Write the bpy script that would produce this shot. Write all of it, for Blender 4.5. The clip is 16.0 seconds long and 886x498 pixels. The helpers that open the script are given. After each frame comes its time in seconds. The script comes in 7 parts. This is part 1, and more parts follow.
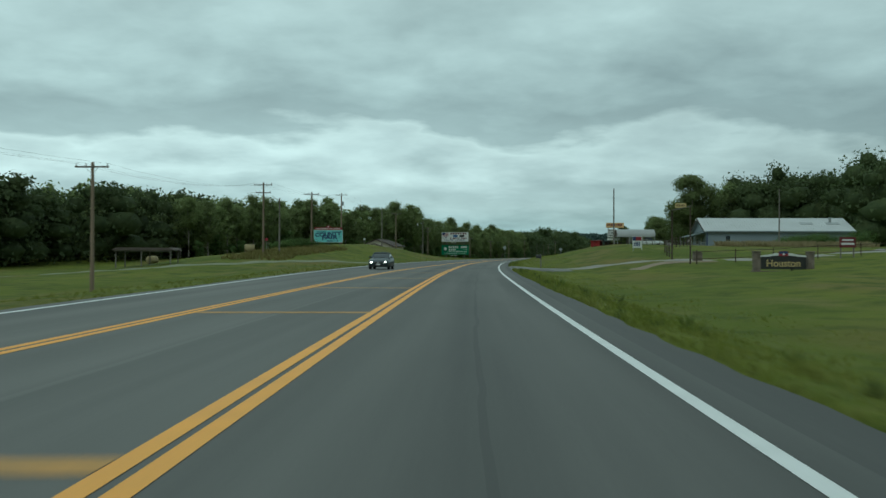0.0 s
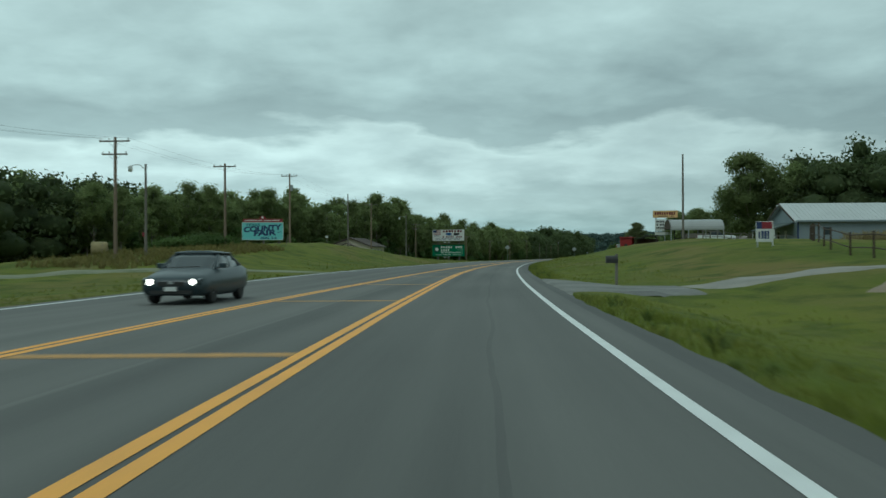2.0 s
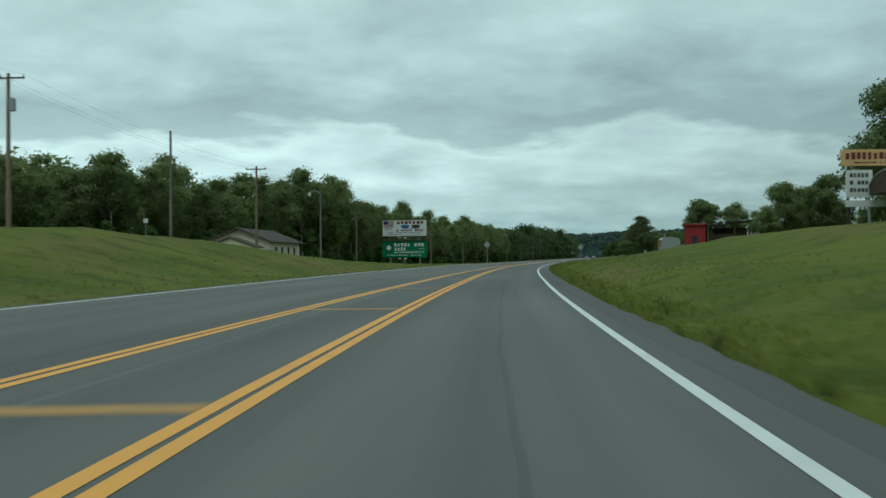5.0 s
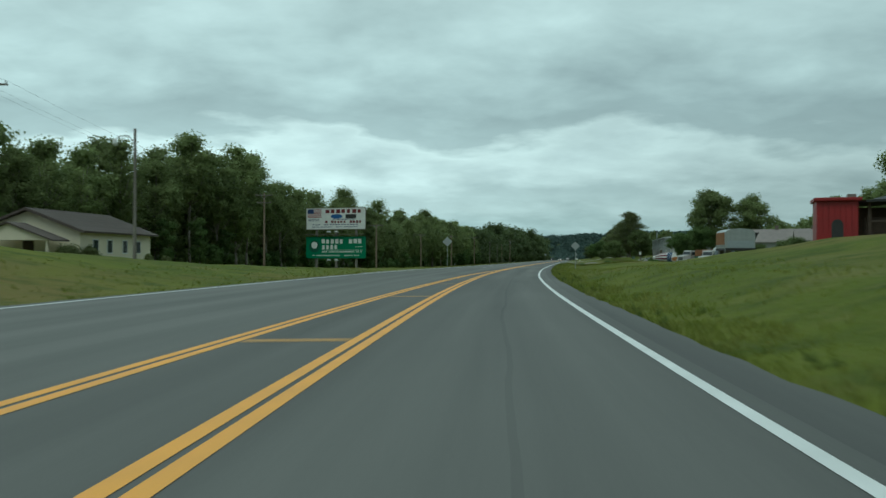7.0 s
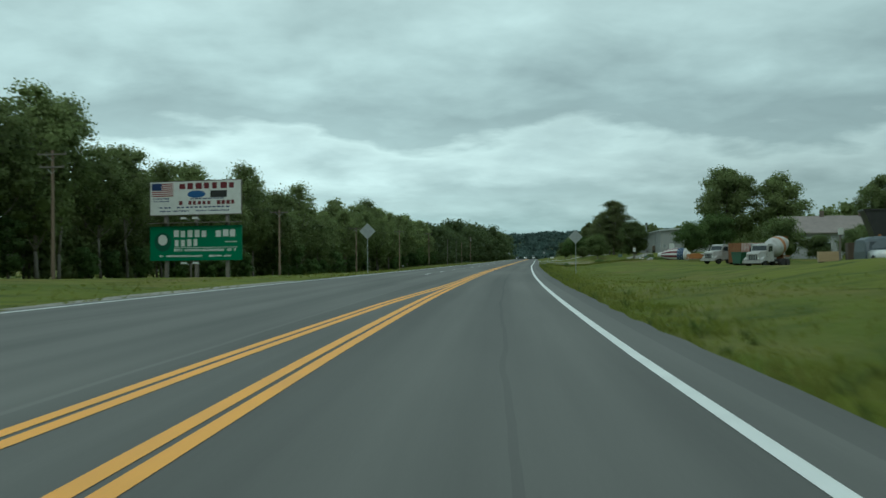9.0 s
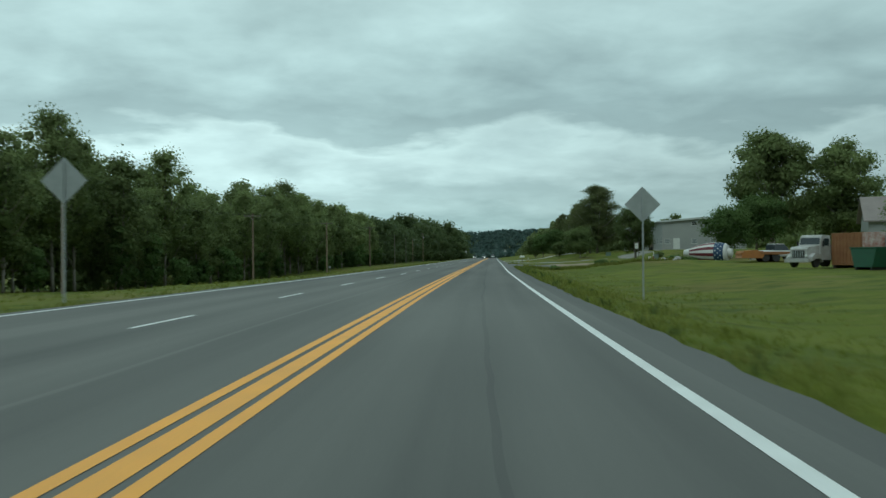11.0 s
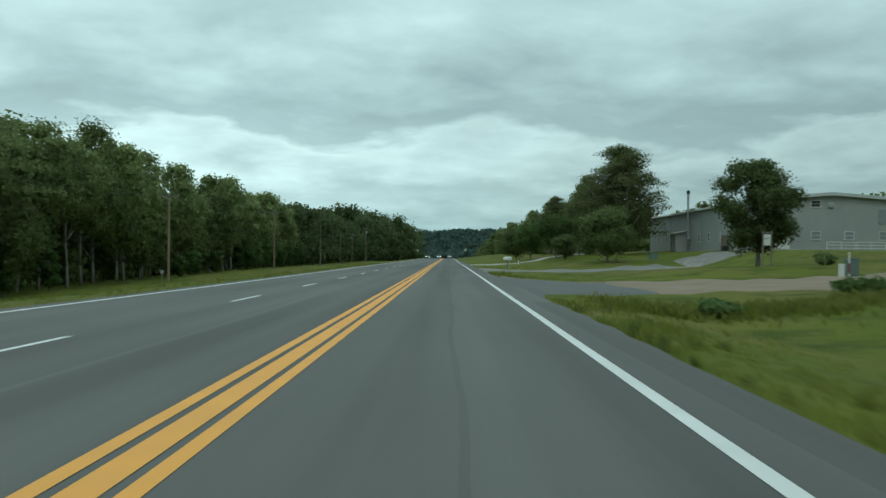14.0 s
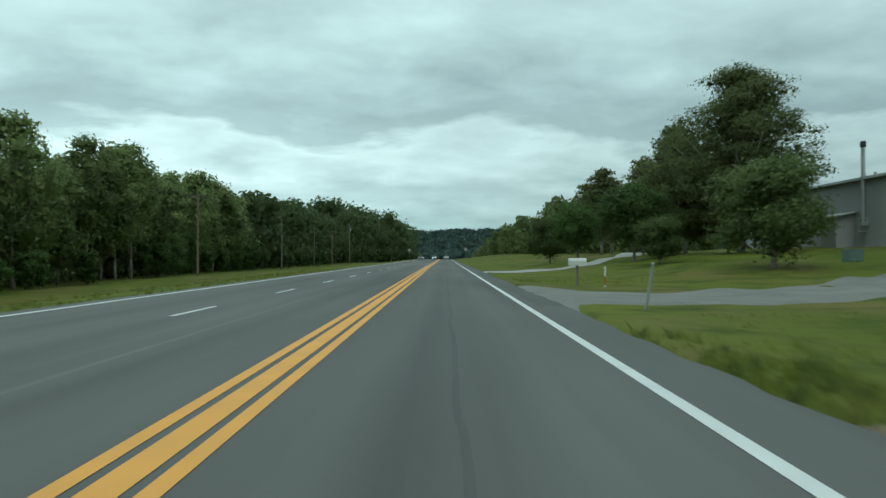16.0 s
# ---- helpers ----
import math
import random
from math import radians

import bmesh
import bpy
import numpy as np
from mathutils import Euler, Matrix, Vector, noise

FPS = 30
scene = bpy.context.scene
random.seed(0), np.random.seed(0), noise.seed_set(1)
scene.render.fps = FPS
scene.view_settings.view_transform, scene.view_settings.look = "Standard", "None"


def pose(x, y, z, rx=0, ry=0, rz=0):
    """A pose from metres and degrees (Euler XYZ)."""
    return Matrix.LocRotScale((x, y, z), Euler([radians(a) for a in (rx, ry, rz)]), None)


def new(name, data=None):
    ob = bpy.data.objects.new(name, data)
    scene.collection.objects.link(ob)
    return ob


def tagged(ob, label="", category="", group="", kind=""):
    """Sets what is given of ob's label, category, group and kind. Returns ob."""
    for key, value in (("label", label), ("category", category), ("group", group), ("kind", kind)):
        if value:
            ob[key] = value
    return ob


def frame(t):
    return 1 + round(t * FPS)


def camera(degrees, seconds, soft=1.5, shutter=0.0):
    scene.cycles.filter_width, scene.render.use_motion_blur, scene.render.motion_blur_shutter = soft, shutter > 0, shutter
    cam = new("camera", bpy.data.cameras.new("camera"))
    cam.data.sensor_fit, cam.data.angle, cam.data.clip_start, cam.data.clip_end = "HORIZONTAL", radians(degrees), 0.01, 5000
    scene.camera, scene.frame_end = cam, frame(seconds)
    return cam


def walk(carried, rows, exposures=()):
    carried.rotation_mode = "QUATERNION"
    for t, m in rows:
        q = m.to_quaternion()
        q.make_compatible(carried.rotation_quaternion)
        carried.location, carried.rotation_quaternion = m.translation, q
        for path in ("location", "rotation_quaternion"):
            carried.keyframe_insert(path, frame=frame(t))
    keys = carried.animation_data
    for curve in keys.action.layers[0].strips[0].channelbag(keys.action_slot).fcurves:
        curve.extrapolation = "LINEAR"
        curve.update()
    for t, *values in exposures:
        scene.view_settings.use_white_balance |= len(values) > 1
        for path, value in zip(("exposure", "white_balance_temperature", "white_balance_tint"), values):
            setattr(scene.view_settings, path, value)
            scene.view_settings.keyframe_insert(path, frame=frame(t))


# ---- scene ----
cam = camera(50.12, 16.0, 1.45, 0.35)
PATH = [
    (0.0, pose(0.00, 0.00, 1.25, 90.327, -0.199, 1.154)),
    (0.5, pose(0.10, 13.01, 1.25, 90.364, -0.238, 1.162)),
    (1.0, pose(0.24, 26.00, 1.25, 90.391, -0.116, 1.125)),
    (1.5, pose(0.44, 38.99, 1.25, 90.393, 0.245, 1.071)),
    (2.0, pose(0.69, 52.05, 1.25, 90.424, 0.207, 0.977)),
    (2.5, pose(1.01, 65.20, 1.25, 90.409, 0.417, 0.830)),
    (3.0, pose(1.38, 78.42, 1.25, 90.415, 0.637, 0.599)),
    (3.5, pose(1.83, 91.66, 1.25, 90.414, 0.746, 0.430)),
    (4.0, pose(2.35, 104.87, 1.25, 90.442, 0.560, 0.109)),
    (4.5, pose(2.96, 118.03, 1.25, 90.456, 0.436, -0.203)),
    (5.0, pose(3.66, 131.18, 1.25, 90.471, 0.312, -0.572)),
    (5.5, pose(4.46, 144.32, 1.25, 90.486, 0.189, -0.992)),
    (6.0, pose(5.39, 157.49, 1.25, 90.500, 0.065, -1.451)),
    (6.5, pose(6.45, 170.70, 1.25, 90.515, -0.058, -1.969)),
    (7.0, pose(7.65, 183.96, 1.25, 90.544, -0.040, -2.568)),
    (7.5, pose(8.98, 197.27, 1.25, 90.553, 0.118, -3.172)),
    (8.0, pose(10.45, 210.61, 1.25, 90.516, 0.315, -3.748)),
    (8.5, pose(12.06, 224.01, 1.25, 90.501, 0.488, -4.356)),
    (9.0, pose(13.80, 237.44, 1.25, 90.520, 0.521, -4.950)),
    (9.5, pose(15.67, 250.85, 1.25, 90.494, 0.516, -5.654)),
    (10.0, pose(17.64, 264.21, 1.25, 90.469, 0.511, -6.348)),
    (10.5, pose(19.71, 277.48, 1.25, 90.444, 0.506, -6.995)),
    (11.0, pose(21.87, 290.66, 1.25, 90.418, 0.502, -7.592)),
    (11.5, pose(24.08, 303.76, 1.25, 90.393, 0.497, -8.173)),
    (12.0, pose(26.36, 316.80, 1.25, 90.375, 0.279, -8.797)),
    (12.5, pose(28.70, 329.87, 1.25, 90.398, 0.033, -9.369)),
    (13.0, pose(31.09, 343.04, 1.25, 90.445, 0.136, -9.814)),
    (13.5, pose(33.52, 356.35, 1.25, 90.418, 0.013, -10.160)),
    (14.0, pose(35.99, 369.75, 1.25, 90.385, -0.406, -10.299)),
    (14.5, pose(38.46, 383.15, 1.25, 90.354, -0.745, -10.358)),
    (15.0, pose(40.93, 396.47, 1.25, 90.427, -0.601, -10.383)),
    (15.5, pose(43.39, 409.72, 1.25, 90.432, -0.488, -10.467)),
    (16.0, pose(45.87, 422.98, 1.25, 90.415, -0.139, -10.506)),
]
walk(cam, PATH, [(0.0, -0.22, 5830, -8), (3.0, -0.17, 5830, -8), (7.0, -0.05, 5830, -8), (11.5, 0.0, 5830, -8), (13.0, 0.05, 5830, -8), (16.0, 0.15, 5830, -8)])

# ---- light ----
world = bpy.data.worlds.new("overcast_sky")
scene.world = world
world.use_nodes = True
wn, wl = world.node_tree.nodes, world.node_tree.links
wn.clear()


def wnode(kind, operation=""):
    n = wn.new(kind)
    if operation:
        n.operation = operation
    return n


def wmath(op, a, b=None, c=None):
    n = wnode("ShaderNodeMath", operation=op)
    for i, v in enumerate((a, b, c)):
        if v is None:
            continue
        if isinstance(v, (int, float)):
            n.inputs[i].default_value = v
        else:
            wl.new(v, n.inputs[i])
    return n.outputs[0]


SUN_ELEV, SUN_TURN = radians(55), radians(200)
sky = wnode("ShaderNodeTexSky")
sky.sky_type, sky.sun_disc, sky.sun_elevation, sky.sun_rotation = "NISHITA", False, SUN_ELEV, SUN_TURN
coord = wnode("ShaderNodeTexCoord")
sep = wnode("ShaderNodeSeparateXYZ")
wl.new(coord.outputs["Generated"], sep.inputs[0])
low = wmath("MAXIMUM", sep.outputs[2], 0.0)
# The cloud deck is flat, so its pattern draws together towards the horizon.
lift = wmath("ADD", low, 0.20)
flat = wnode("ShaderNodeCombineXYZ")
wl.new(wmath("DIVIDE", sep.outputs[0], lift), flat.inputs[0])
wl.new(wmath("DIVIDE", sep.outputs[1], lift), flat.inputs[1])


def cloud_noise(scale, detail, rough, bend):
    n = wnode("ShaderNodeTexNoise")
    wl.new(flat.outputs[0], n.inputs["Vector"])
    for key, v in (("Scale", scale), ("Detail", detail), ("Roughness", rough), ("Distortion", bend)):
        n.inputs[key].default_value = v
    return n.outputs["Fac"]


def spread_of(fac, lo, hi, to_lo, to_hi):
    n = wnode("ShaderNodeMapRange")
    wl.new(fac, n.inputs[0])
    for i, v in enumerate((lo, hi, to_lo, to_hi)):
        n.inputs[i + 1].default_value = v
    return n.outputs[0]


wide, lumps, wisps = cloud_noise(1.0, 2, 0.5, 0.0), cloud_noise(2.6, 5, 0.50, 0.15), cloud_noise(7.0, 5, 0.58, 0.4)
# The height at which each tone of the deck begins, broken into lobes by the noise.
sway = wmath("MULTIPLY", wmath("MINIMUM", wmath("MULTIPLY", low, 8.0), 1.0), wmath("ADD", spread_of(wide, 0.0, 1.0, -0.05, 0.05), spread_of(lumps, 0.0, 1.0, -0.065, 0.065)))
level = wmath("ADD", sep.outputs[2], sway)
deck = wnode("ShaderNodeValToRGB")
wl.new(wmath("MULTIPLY", level, 2.0), deck.inputs[0])
steps = [(0.0, (0.32, 0.45, 0.48)), (0.05, (0.42, 0.55, 0.56)), (0.095, (0.56, 0.67, 0.67)), (0.13, (0.54, 0.64, 0.64)), (0.18, (0.68, 0.78, 0.77)), (0.232, (0.72, 0.82, 0.80)),
         (0.262, (0.44, 0.52, 0.515)), (0.30, (0.40, 0.475, 0.47)), (0.42, (0.53, 0.62, 0.605)), (0.60, (0.63, 0.72, 0.70)), (1.0, (0.70, 0.80, 0.78))]
ramp = deck.color_ramp
while len(ramp.elements) < len(steps):
    ramp.elements.new(0.5)
for e, (at, c) in zip(ramp.elements, steps):
    e.position, e.color = at, (*c, 1)
puff = wmath("MULTIPLY", spread_of(lumps, 0.30, 0.70, 0.86, 1.15), spread_of(wisps, 0.30, 0.70, 0.95, 1.05))
# The deck is thinner, and so brighter, ahead and to the west.
side = wmath("MAXIMUM", wmath("ADD", wmath("MULTIPLY", sep.outputs[0], -0.5), wmath("MULTIPLY", sep.outputs[1], 0.866)), 0.0)
puff = wmath("MULTIPLY", puff, wmath("ADD", wmath("MULTIPLY", side, 0.48), 0.57))
dull = wmath("MULTIPLY", spread_of(side, 0.90, 0.60, 0.0, 1.0), spread_of(low, 0.09, 0.17, 0.30, 0.0))
puff = wmath("MULTIPLY", puff, wmath("SUBTRACT", 1.0, dull))
cloud = wnode("ShaderNodeVectorMath", operation="SCALE")
wl.new(deck.outputs[0], cloud.inputs[0])
wl.new(puff, cloud.inputs["Scale"])
thin = wnode("ShaderNodeVectorMath", operation="SCALE")
wl.new(sky.outputs[0], thin.inputs[0])
thin.inputs["Scale"].default_value = 0.010
both = wnode("ShaderNodeVectorMath", operation="ADD")
wl.new(cloud.outputs[0], both.inputs[0])
wl.new(thin.outputs[0], both.inputs[1])
back = wnode("ShaderNodeBackground")
wl.new(both.outputs[0], back.inputs[0])
back.inputs[1].default_value = 1.0
wl.new(back.outputs[0], wnode("ShaderNodeOutputWorld").inputs[0])

sun = new("sun", bpy.data.lights.new("sun", "SUN"))
sun.data.energy, sun.data.angle, sun.data.color = 0.6, radians(25), (1.0, 0.97, 0.92)
sun.matrix_world = Matrix.Rotation(-SUN_TURN, 4, "Z") @ pose(0, 0, 60, 90 - 55, 0, 180)

# ---- materials ----


def mat(name, base, other=None, scale=4.0, fine=60.0, rough=0.8, metal=0.0, bump=0.0, spread=0.0, island=0.0, coat=0.0, emit=0.0, wear=0.5, stretch=(1, 1, 1)):
    """A surface whose colour runs between two tones at two scales; spread varies it from object to object, island from piece to piece."""
    m = bpy.data.materials.new(name)
    m.use_nodes = True
    n, l = m.node_tree.nodes, m.node_tree.links
    p = n["Principled BSDF"]
    p.inputs["Roughness"].default_value = rough
    p.inputs["Metallic"].default_value = metal
    p.inputs["Coat Weight"].default_value = coat
    other = other or tuple(c * 0.8 for c in base)
    tc, mp = n.new("ShaderNodeTexCoord"), n.new("ShaderNodeMapping")
    l.new(tc.outputs["Object"], mp.inputs[0])
    mp.inputs["Scale"].default_value = stretch
    big, small = n.new("ShaderNodeTexNoise"), n.new("ShaderNodeTexNoise")
    for t, sc in ((big, scale), (small, fine)):
        l.new(mp.outputs[0], t.inputs["Vector"])
        t.inputs["Scale"].default_value = sc
        t.inputs["Detail"].default_value = 4
    add = n.new("ShaderNodeMath")
    add.operation = "MULTIPLY_ADD"
    l.new(big.outputs["Fac"], add.inputs[0])
    add.inputs[1].default_value = 1.6
    l.new(small.outputs["Fac"], add.inputs[2])
    rng = n.new("ShaderNodeMapRange")
    l.new(add.outputs[0], rng.inputs[0])
    rng.inputs[1].default_value, rng.inputs[2].default_value = 1.3 - wear, 1.3 + wear
    mix = n.new("ShaderNodeMix")
    mix.data_type = "RGBA"
    l.new(rng.outputs[0], mix.inputs["Factor"])
    mix.inputs["A"].default_value, mix.inputs["B"].default_value = (*base, 1), (*other, 1)
    out = mix.outputs["Result"]
    for amount, kind, socket in ((spread, "ShaderNodeObjectInfo", "Random"), (island, "ShaderNodeNewGeometry", "Random Per Island")):
        if amount:
            info, hsv, r = n.new(kind), n.new("ShaderNodeHueSaturation"), n.new("ShaderNodeMapRange")
            l.new(info.outputs[socket], r.inputs[0])
            r.inputs[3].default_value, r.inputs[4].default_value = 1 - amount, 1 + amount
            l.new(r.outputs[0], hsv.inputs["Value"])
            l.new(out, hsv.inputs["Color"])
            out = hsv.outputs[0]
    l.new(out, p.inputs["Base Color"])
    if bump:
        b = n.new("ShaderNodeBump")
        b.inputs["Strength"].default_value = bump
        b.inputs["Distance"].default_value = 0.02
        l.new(small.outputs["Fac"], b.inputs["Height"])
        l.new(b.outputs[0], p.inputs["Normal"])
    if emit:
        l.new(out, p.inputs["Emission Color"])
        p.inputs["Emission Strength"].default_value = emit
    return m


def leaf_mat(name, base, other, see=0.48, spread=0.20, island=0.18):
    m = mat(name, base, other, scale=0.35, fine=2.0, rough=0.65, spread=spread, island=island, wear=0.35)
    n, l = m.node_tree.nodes, m.node_tree.links
    p = n["Principled BSDF"]
    p.inputs["Specular IOR Level"].default_value = 0.2
    colour = p.inputs["Base Color"].links[0].from_socket
    tr, mx = n.new("ShaderNodeBsdfTranslucent"), n.new("ShaderNodeMixShader")
    l.new(colour, tr.inputs[0])
    mx.inputs[0].default_value = see
    l.new(p.outputs[0], mx.inputs[1])
    l.new(tr.outputs[0], mx.inputs[2])
    l.new(mx.outputs[0], n["Material Output"].inputs[0])
    return m


def asphalt_mat():
    """Worn grey asphalt; u runs across the road in metres, v along it."""
    m = bpy.data.materials.new("asphalt")
    m.use_nodes = True
    n, l = m.node_tree.nodes, m.node_tree.links
    p = n["Principled BSDF"]
    uv = n.new("ShaderNodeUVMap")

    def noise_at(sx, sy, detail=4.0, rough=0.5):
        mp, t = n.new("ShaderNodeMapping"), n.new("ShaderNodeTexNoise")
        l.new(uv.outputs[0], mp.inputs[0])
        mp.inputs["Scale"].default_value = (sx, sy, 1)
        l.new(mp.outputs[0], t.inputs["Vector"])
        t.inputs["Scale"].default_value, t.inputs["Detail"].default_value, t.inputs["Roughness"].default_value = 1.0, detail, rough
        return t.outputs["Fac"]

    def calc(op, a, b):
        k = n.new("ShaderNodeMath")
        k.operation = op
        for i, v in enumerate((a, b)):
            if isinstance(v, (int, float)):
                k.inputs[i].default_value = v
            else:
                l.new(v, k.inputs[i])
        return k.outputs[0]

    streak, patch, grit = noise_at(1.1, 0.02), noise_at(0.25, 0.05), noise_at(28, 28, 2)
    uvs = n.new("ShaderNodeSeparateXYZ")
    l.new(uv.outputs[0], uvs.inputs[0])
    # Two paler wheel tracks in each lane and a dark joint along the middle of the lane.
    wave = calc("MULTIPLY", calc("COSINE", calc("MULTIPLY", calc("ADD", uvs.outputs[0], 0.05), 3.45), 0), 0.07)
    value = calc("ADD", calc("ADD", calc("MULTIPLY", streak, 0.9), calc("MULTIPLY", calc("ADD", patch, noise_at(0.12, 0.012, 2)), 0.75)), calc("MULTIPLY", grit, 0.35))
    value = calc("SUBTRACT", value, wave)
    seam = calc("LESS_THAN", calc("ABSOLUTE", calc("ADD", uvs.outputs[0], calc("ADD", -0.30, calc("MULTIPLY", noise_at(0.0, 0.12), 0.35))), 0), 0.035)
    value = calc("SUBTRACT", value, calc("MULTIPLY", seam, 0.16))
    pale = calc("LESS_THAN", calc("ABSOLUTE", calc("ADD", uvs.outputs[0], calc("ADD", 3.75, calc("MULTIPLY", noise_at(0.0, 0.05), 0.5))), 0), 0.05)
    value = calc("ADD", value, calc("MULTIPLY", pale, 0.22))
    # Lanes were laid at different times: the far ones are a little paler.
    old = calc("LESS_THAN", uvs.outputs[0], -4.0)
    value = calc("ADD", value, calc("MULTIPLY", old, 0.06))
    ramp = n.new("ShaderNodeValToRGB")
    # The shoulder outside the edge line is darker.
    outer = calc("GREATER_THAN", uvs.outputs[0], 2.35)
    # It was laid anew, as pale as the lane, where the yard drive comes in.
    anew = calc("LESS_THAN", calc("ABSOLUTE", calc("SUBTRACT", uvs.outputs[1], 424.0), 0), 26.0)
    value = calc("SUBTRACT", value, calc("MULTIPLY", calc("MULTIPLY", outer, calc("SUBTRACT", 1.0, anew)), 0.22))
    l.new(calc("SUBTRACT", value, 0.87), ramp.inputs[0])
    ramp.color_ramp.elements[0].position, ramp.color_ramp.elements[0].color = 0.15, (0.074, 0.074, 0.069, 1)
    ramp.color_ramp.elements[1].position, ramp.color_ramp.elements[1].color = 0.85, (0.164, 0.162, 0.148, 1)
    l.new(ramp.outputs[0], p.inputs["Base Color"])
    p.inputs["Roughness"].default_value = 0.85
    b = n.new("ShaderNodeBump")
    b.inputs["Strength"].default_value, b.inputs["Distance"].default_value = 0.4, 0.008
    l.new(grit, b.inputs["Height"])
    l.new(b.outputs[0], p.inputs["Normal"])
    return m


ASPHALT = asphalt_mat()


def grass_mat():
    """Rough verge grass: broad patches of tone, drier drifts, clumps and blades."""
    m = bpy.data.materials.new("verge_grass")
    m.use_nodes = True
    n, l = m.node_tree.nodes, m.node_tree.links
    p = n["Principled BSDF"]
    tc = n.new("ShaderNodeTexCoord")

    def noise_at(scale, detail=3.0, stretch=(1, 1, 1)):
        mp, t = n.new("ShaderNodeMapping"), n.new("ShaderNodeTexNoise")
        l.new(tc.outputs["Object"], mp.inputs[0])
        mp.inputs["Scale"].default_value = stretch
        l.new(mp.outputs[0], t.inputs["Vector"])
        t.inputs["Scale"].default_value, t.inputs["Detail"].default_value = scale, detail
        return t.outputs["Fac"]

    def blend(fac, a, b, lo, hi):
        r, x = n.new("ShaderNodeMapRange"), n.new("ShaderNodeMix")
        l.new(fac, r.inputs[0])
        r.inputs[1].default_value, r.inputs[2].default_value = lo, hi
        x.data_type = "RGBA"
        l.new(r.outputs[0], x.inputs["Factor"])
        for v, s in ((a, x.inputs["A"]), (b, x.inputs["B"])):
            if isinstance(v, tuple):
                s.default_value = (*v, 1)
            else:
                l.new(v, s)
        return x.outputs["Result"]

    c = blend(noise_at(0.07, 4), (0.092, 0.124, 0.012), (0.150, 0.168, 0.020), 0.38, 0.62)
    c = blend(noise_at(0.09, 5, (1.0, 0.35, 1.0)), c, (0.175, 0.140, 0.042), 0.51, 0.66)
    c = blend(noise_at(0.22, 6, (1.0, 0.5, 1.0)), c, (0.190, 0.162, 0.058), 0.55, 0.76)
    c = blend(noise_at(0.45, 6), c, (0.058, 0.084, 0.010), 0.48, 0.68)
    c = blend(noise_at(1.7, 5), c, (0.150, 0.155, 0.034), 0.53, 0.76)
    tuft = noise_at(5.5, 4)
    c = blend(tuft, c, (0.135, 0.137, 0.028), 0.52, 0.80)
    c = blend(noise_at(19.0, 3), c, (0.055, 0.066, 0.012), 0.52, 0.90)
    l.new(c, p.inputs["Base Color"])
    p.inputs["Roughness"].default_value = 0.95
    p.inputs["Specular IOR Level"].default_value = 0.15
    b = n.new("ShaderNodeBump")
    b.inputs["Strength"].default_value, b.inputs["Distance"].default_value = 0.6, 0.08
    l.new(tuft, b.inputs["Height"])
    l.new(b.outputs[0], p.inputs["Normal"])
    return m


GRASS = grass_mat()
BLADE = leaf_mat("grass_blade", (0.175, 0.210, 0.034), (0.255, 0.260, 0.070), see=0.5, spread=0.1, island=0.25)
STRAW = leaf_mat("dry_grass_blade", (0.190, 0.170, 0.055), (0.245, 0.205, 0.080), see=0.4, spread=0.1, island=0.25)
WEED = leaf_mat("dark_weed_blade", (0.115, 0.160, 0.040), (0.165, 0.195, 0.060), see=0.45, spread=0.1, island=0.3)
PAINT_W = mat("white_road_paint", (0.84, 0.85, 0.83), (0.66, 0.67, 0.65), scale=1.5, fine=30, rough=0.7)
PAINT_Y = mat("yellow_road_paint", (0.95, 0.44, 0.060), (0.76, 0.36, 0.070), scale=1.2, fine=30, rough=0.7)
PAINT_Y_OLD = mat("worn_yellow_road_paint", (0.58, 0.30, 0.070), (0.34, 0.21, 0.08), scale=2.0, fine=30, rough=0.75)
GRAVEL = mat("pale_gravel", (0.34, 0.32, 0.28), (0.21, 0.20, 0.175), scale=0.6, fine=12, rough=0.95, bump=0.5)
MOUTH = mat("worn_gravelly_asphalt", (0.245, 0.24, 0.22), (0.13, 0.13, 0.122), scale=0.35, fine=5, rough=0.95, bump=0.4, wear=0.38)
DIRT = mat("tan_dirt", (0.31, 0.235, 0.17), (0.20, 0.16, 0.11), scale=0.5, fine=9, rough=0.95, bump=0.4)
APRON = mat("pale_worn_asphalt", (0.150, 0.150, 0.142), (0.100, 0.102, 0.098), scale=0.8, fine=14, rough=0.9, bump=0.3)
CONCRETE = mat("pale_concrete", (0.45, 0.44, 0.42), (0.34, 0.33, 0.31), scale=0.8, fine=20, rough=0.9, bump=0.2)
LEAF = leaf_mat("oak_leaf", (0.180, 0.234, 0.086), (0.264, 0.314, 0.124))
LEAF_L = leaf_mat("pale_leaf", (0.098, 0.165, 0.048), (0.148, 0.212, 0.066))
LEAF_DARK = leaf_mat("maple_leaf", (0.120, 0.164, 0.058), (0.172, 0.216, 0.078))
# Bluish tint puts the haze of distance into the leaf colour.
LEAF_HAZED = leaf_mat("hazed_far_leaf", (0.085, 0.135, 0.120), (0.110, 0.160, 0.140), spread=0.0, island=0.08)
# Oak leaf colour darkened, with the shade of the distant woods put into it.
LEAF_SHADED = leaf_mat("shaded_oak_leaf", (0.084, 0.118, 0.050), (0.130, 0.164, 0.066), island=0.12)
NEEDLE = leaf_mat("pine_needle", (0.150, 0.182, 0.072), (0.205, 0.232, 0.094), see=0.46)
BARK = mat("bark", (0.19, 0.165, 0.135), (0.31, 0.275, 0.23), scale=3, fine=25, rough=0.95, bump=0.6, spread=0.3, stretch=(1, 1, 0.25))
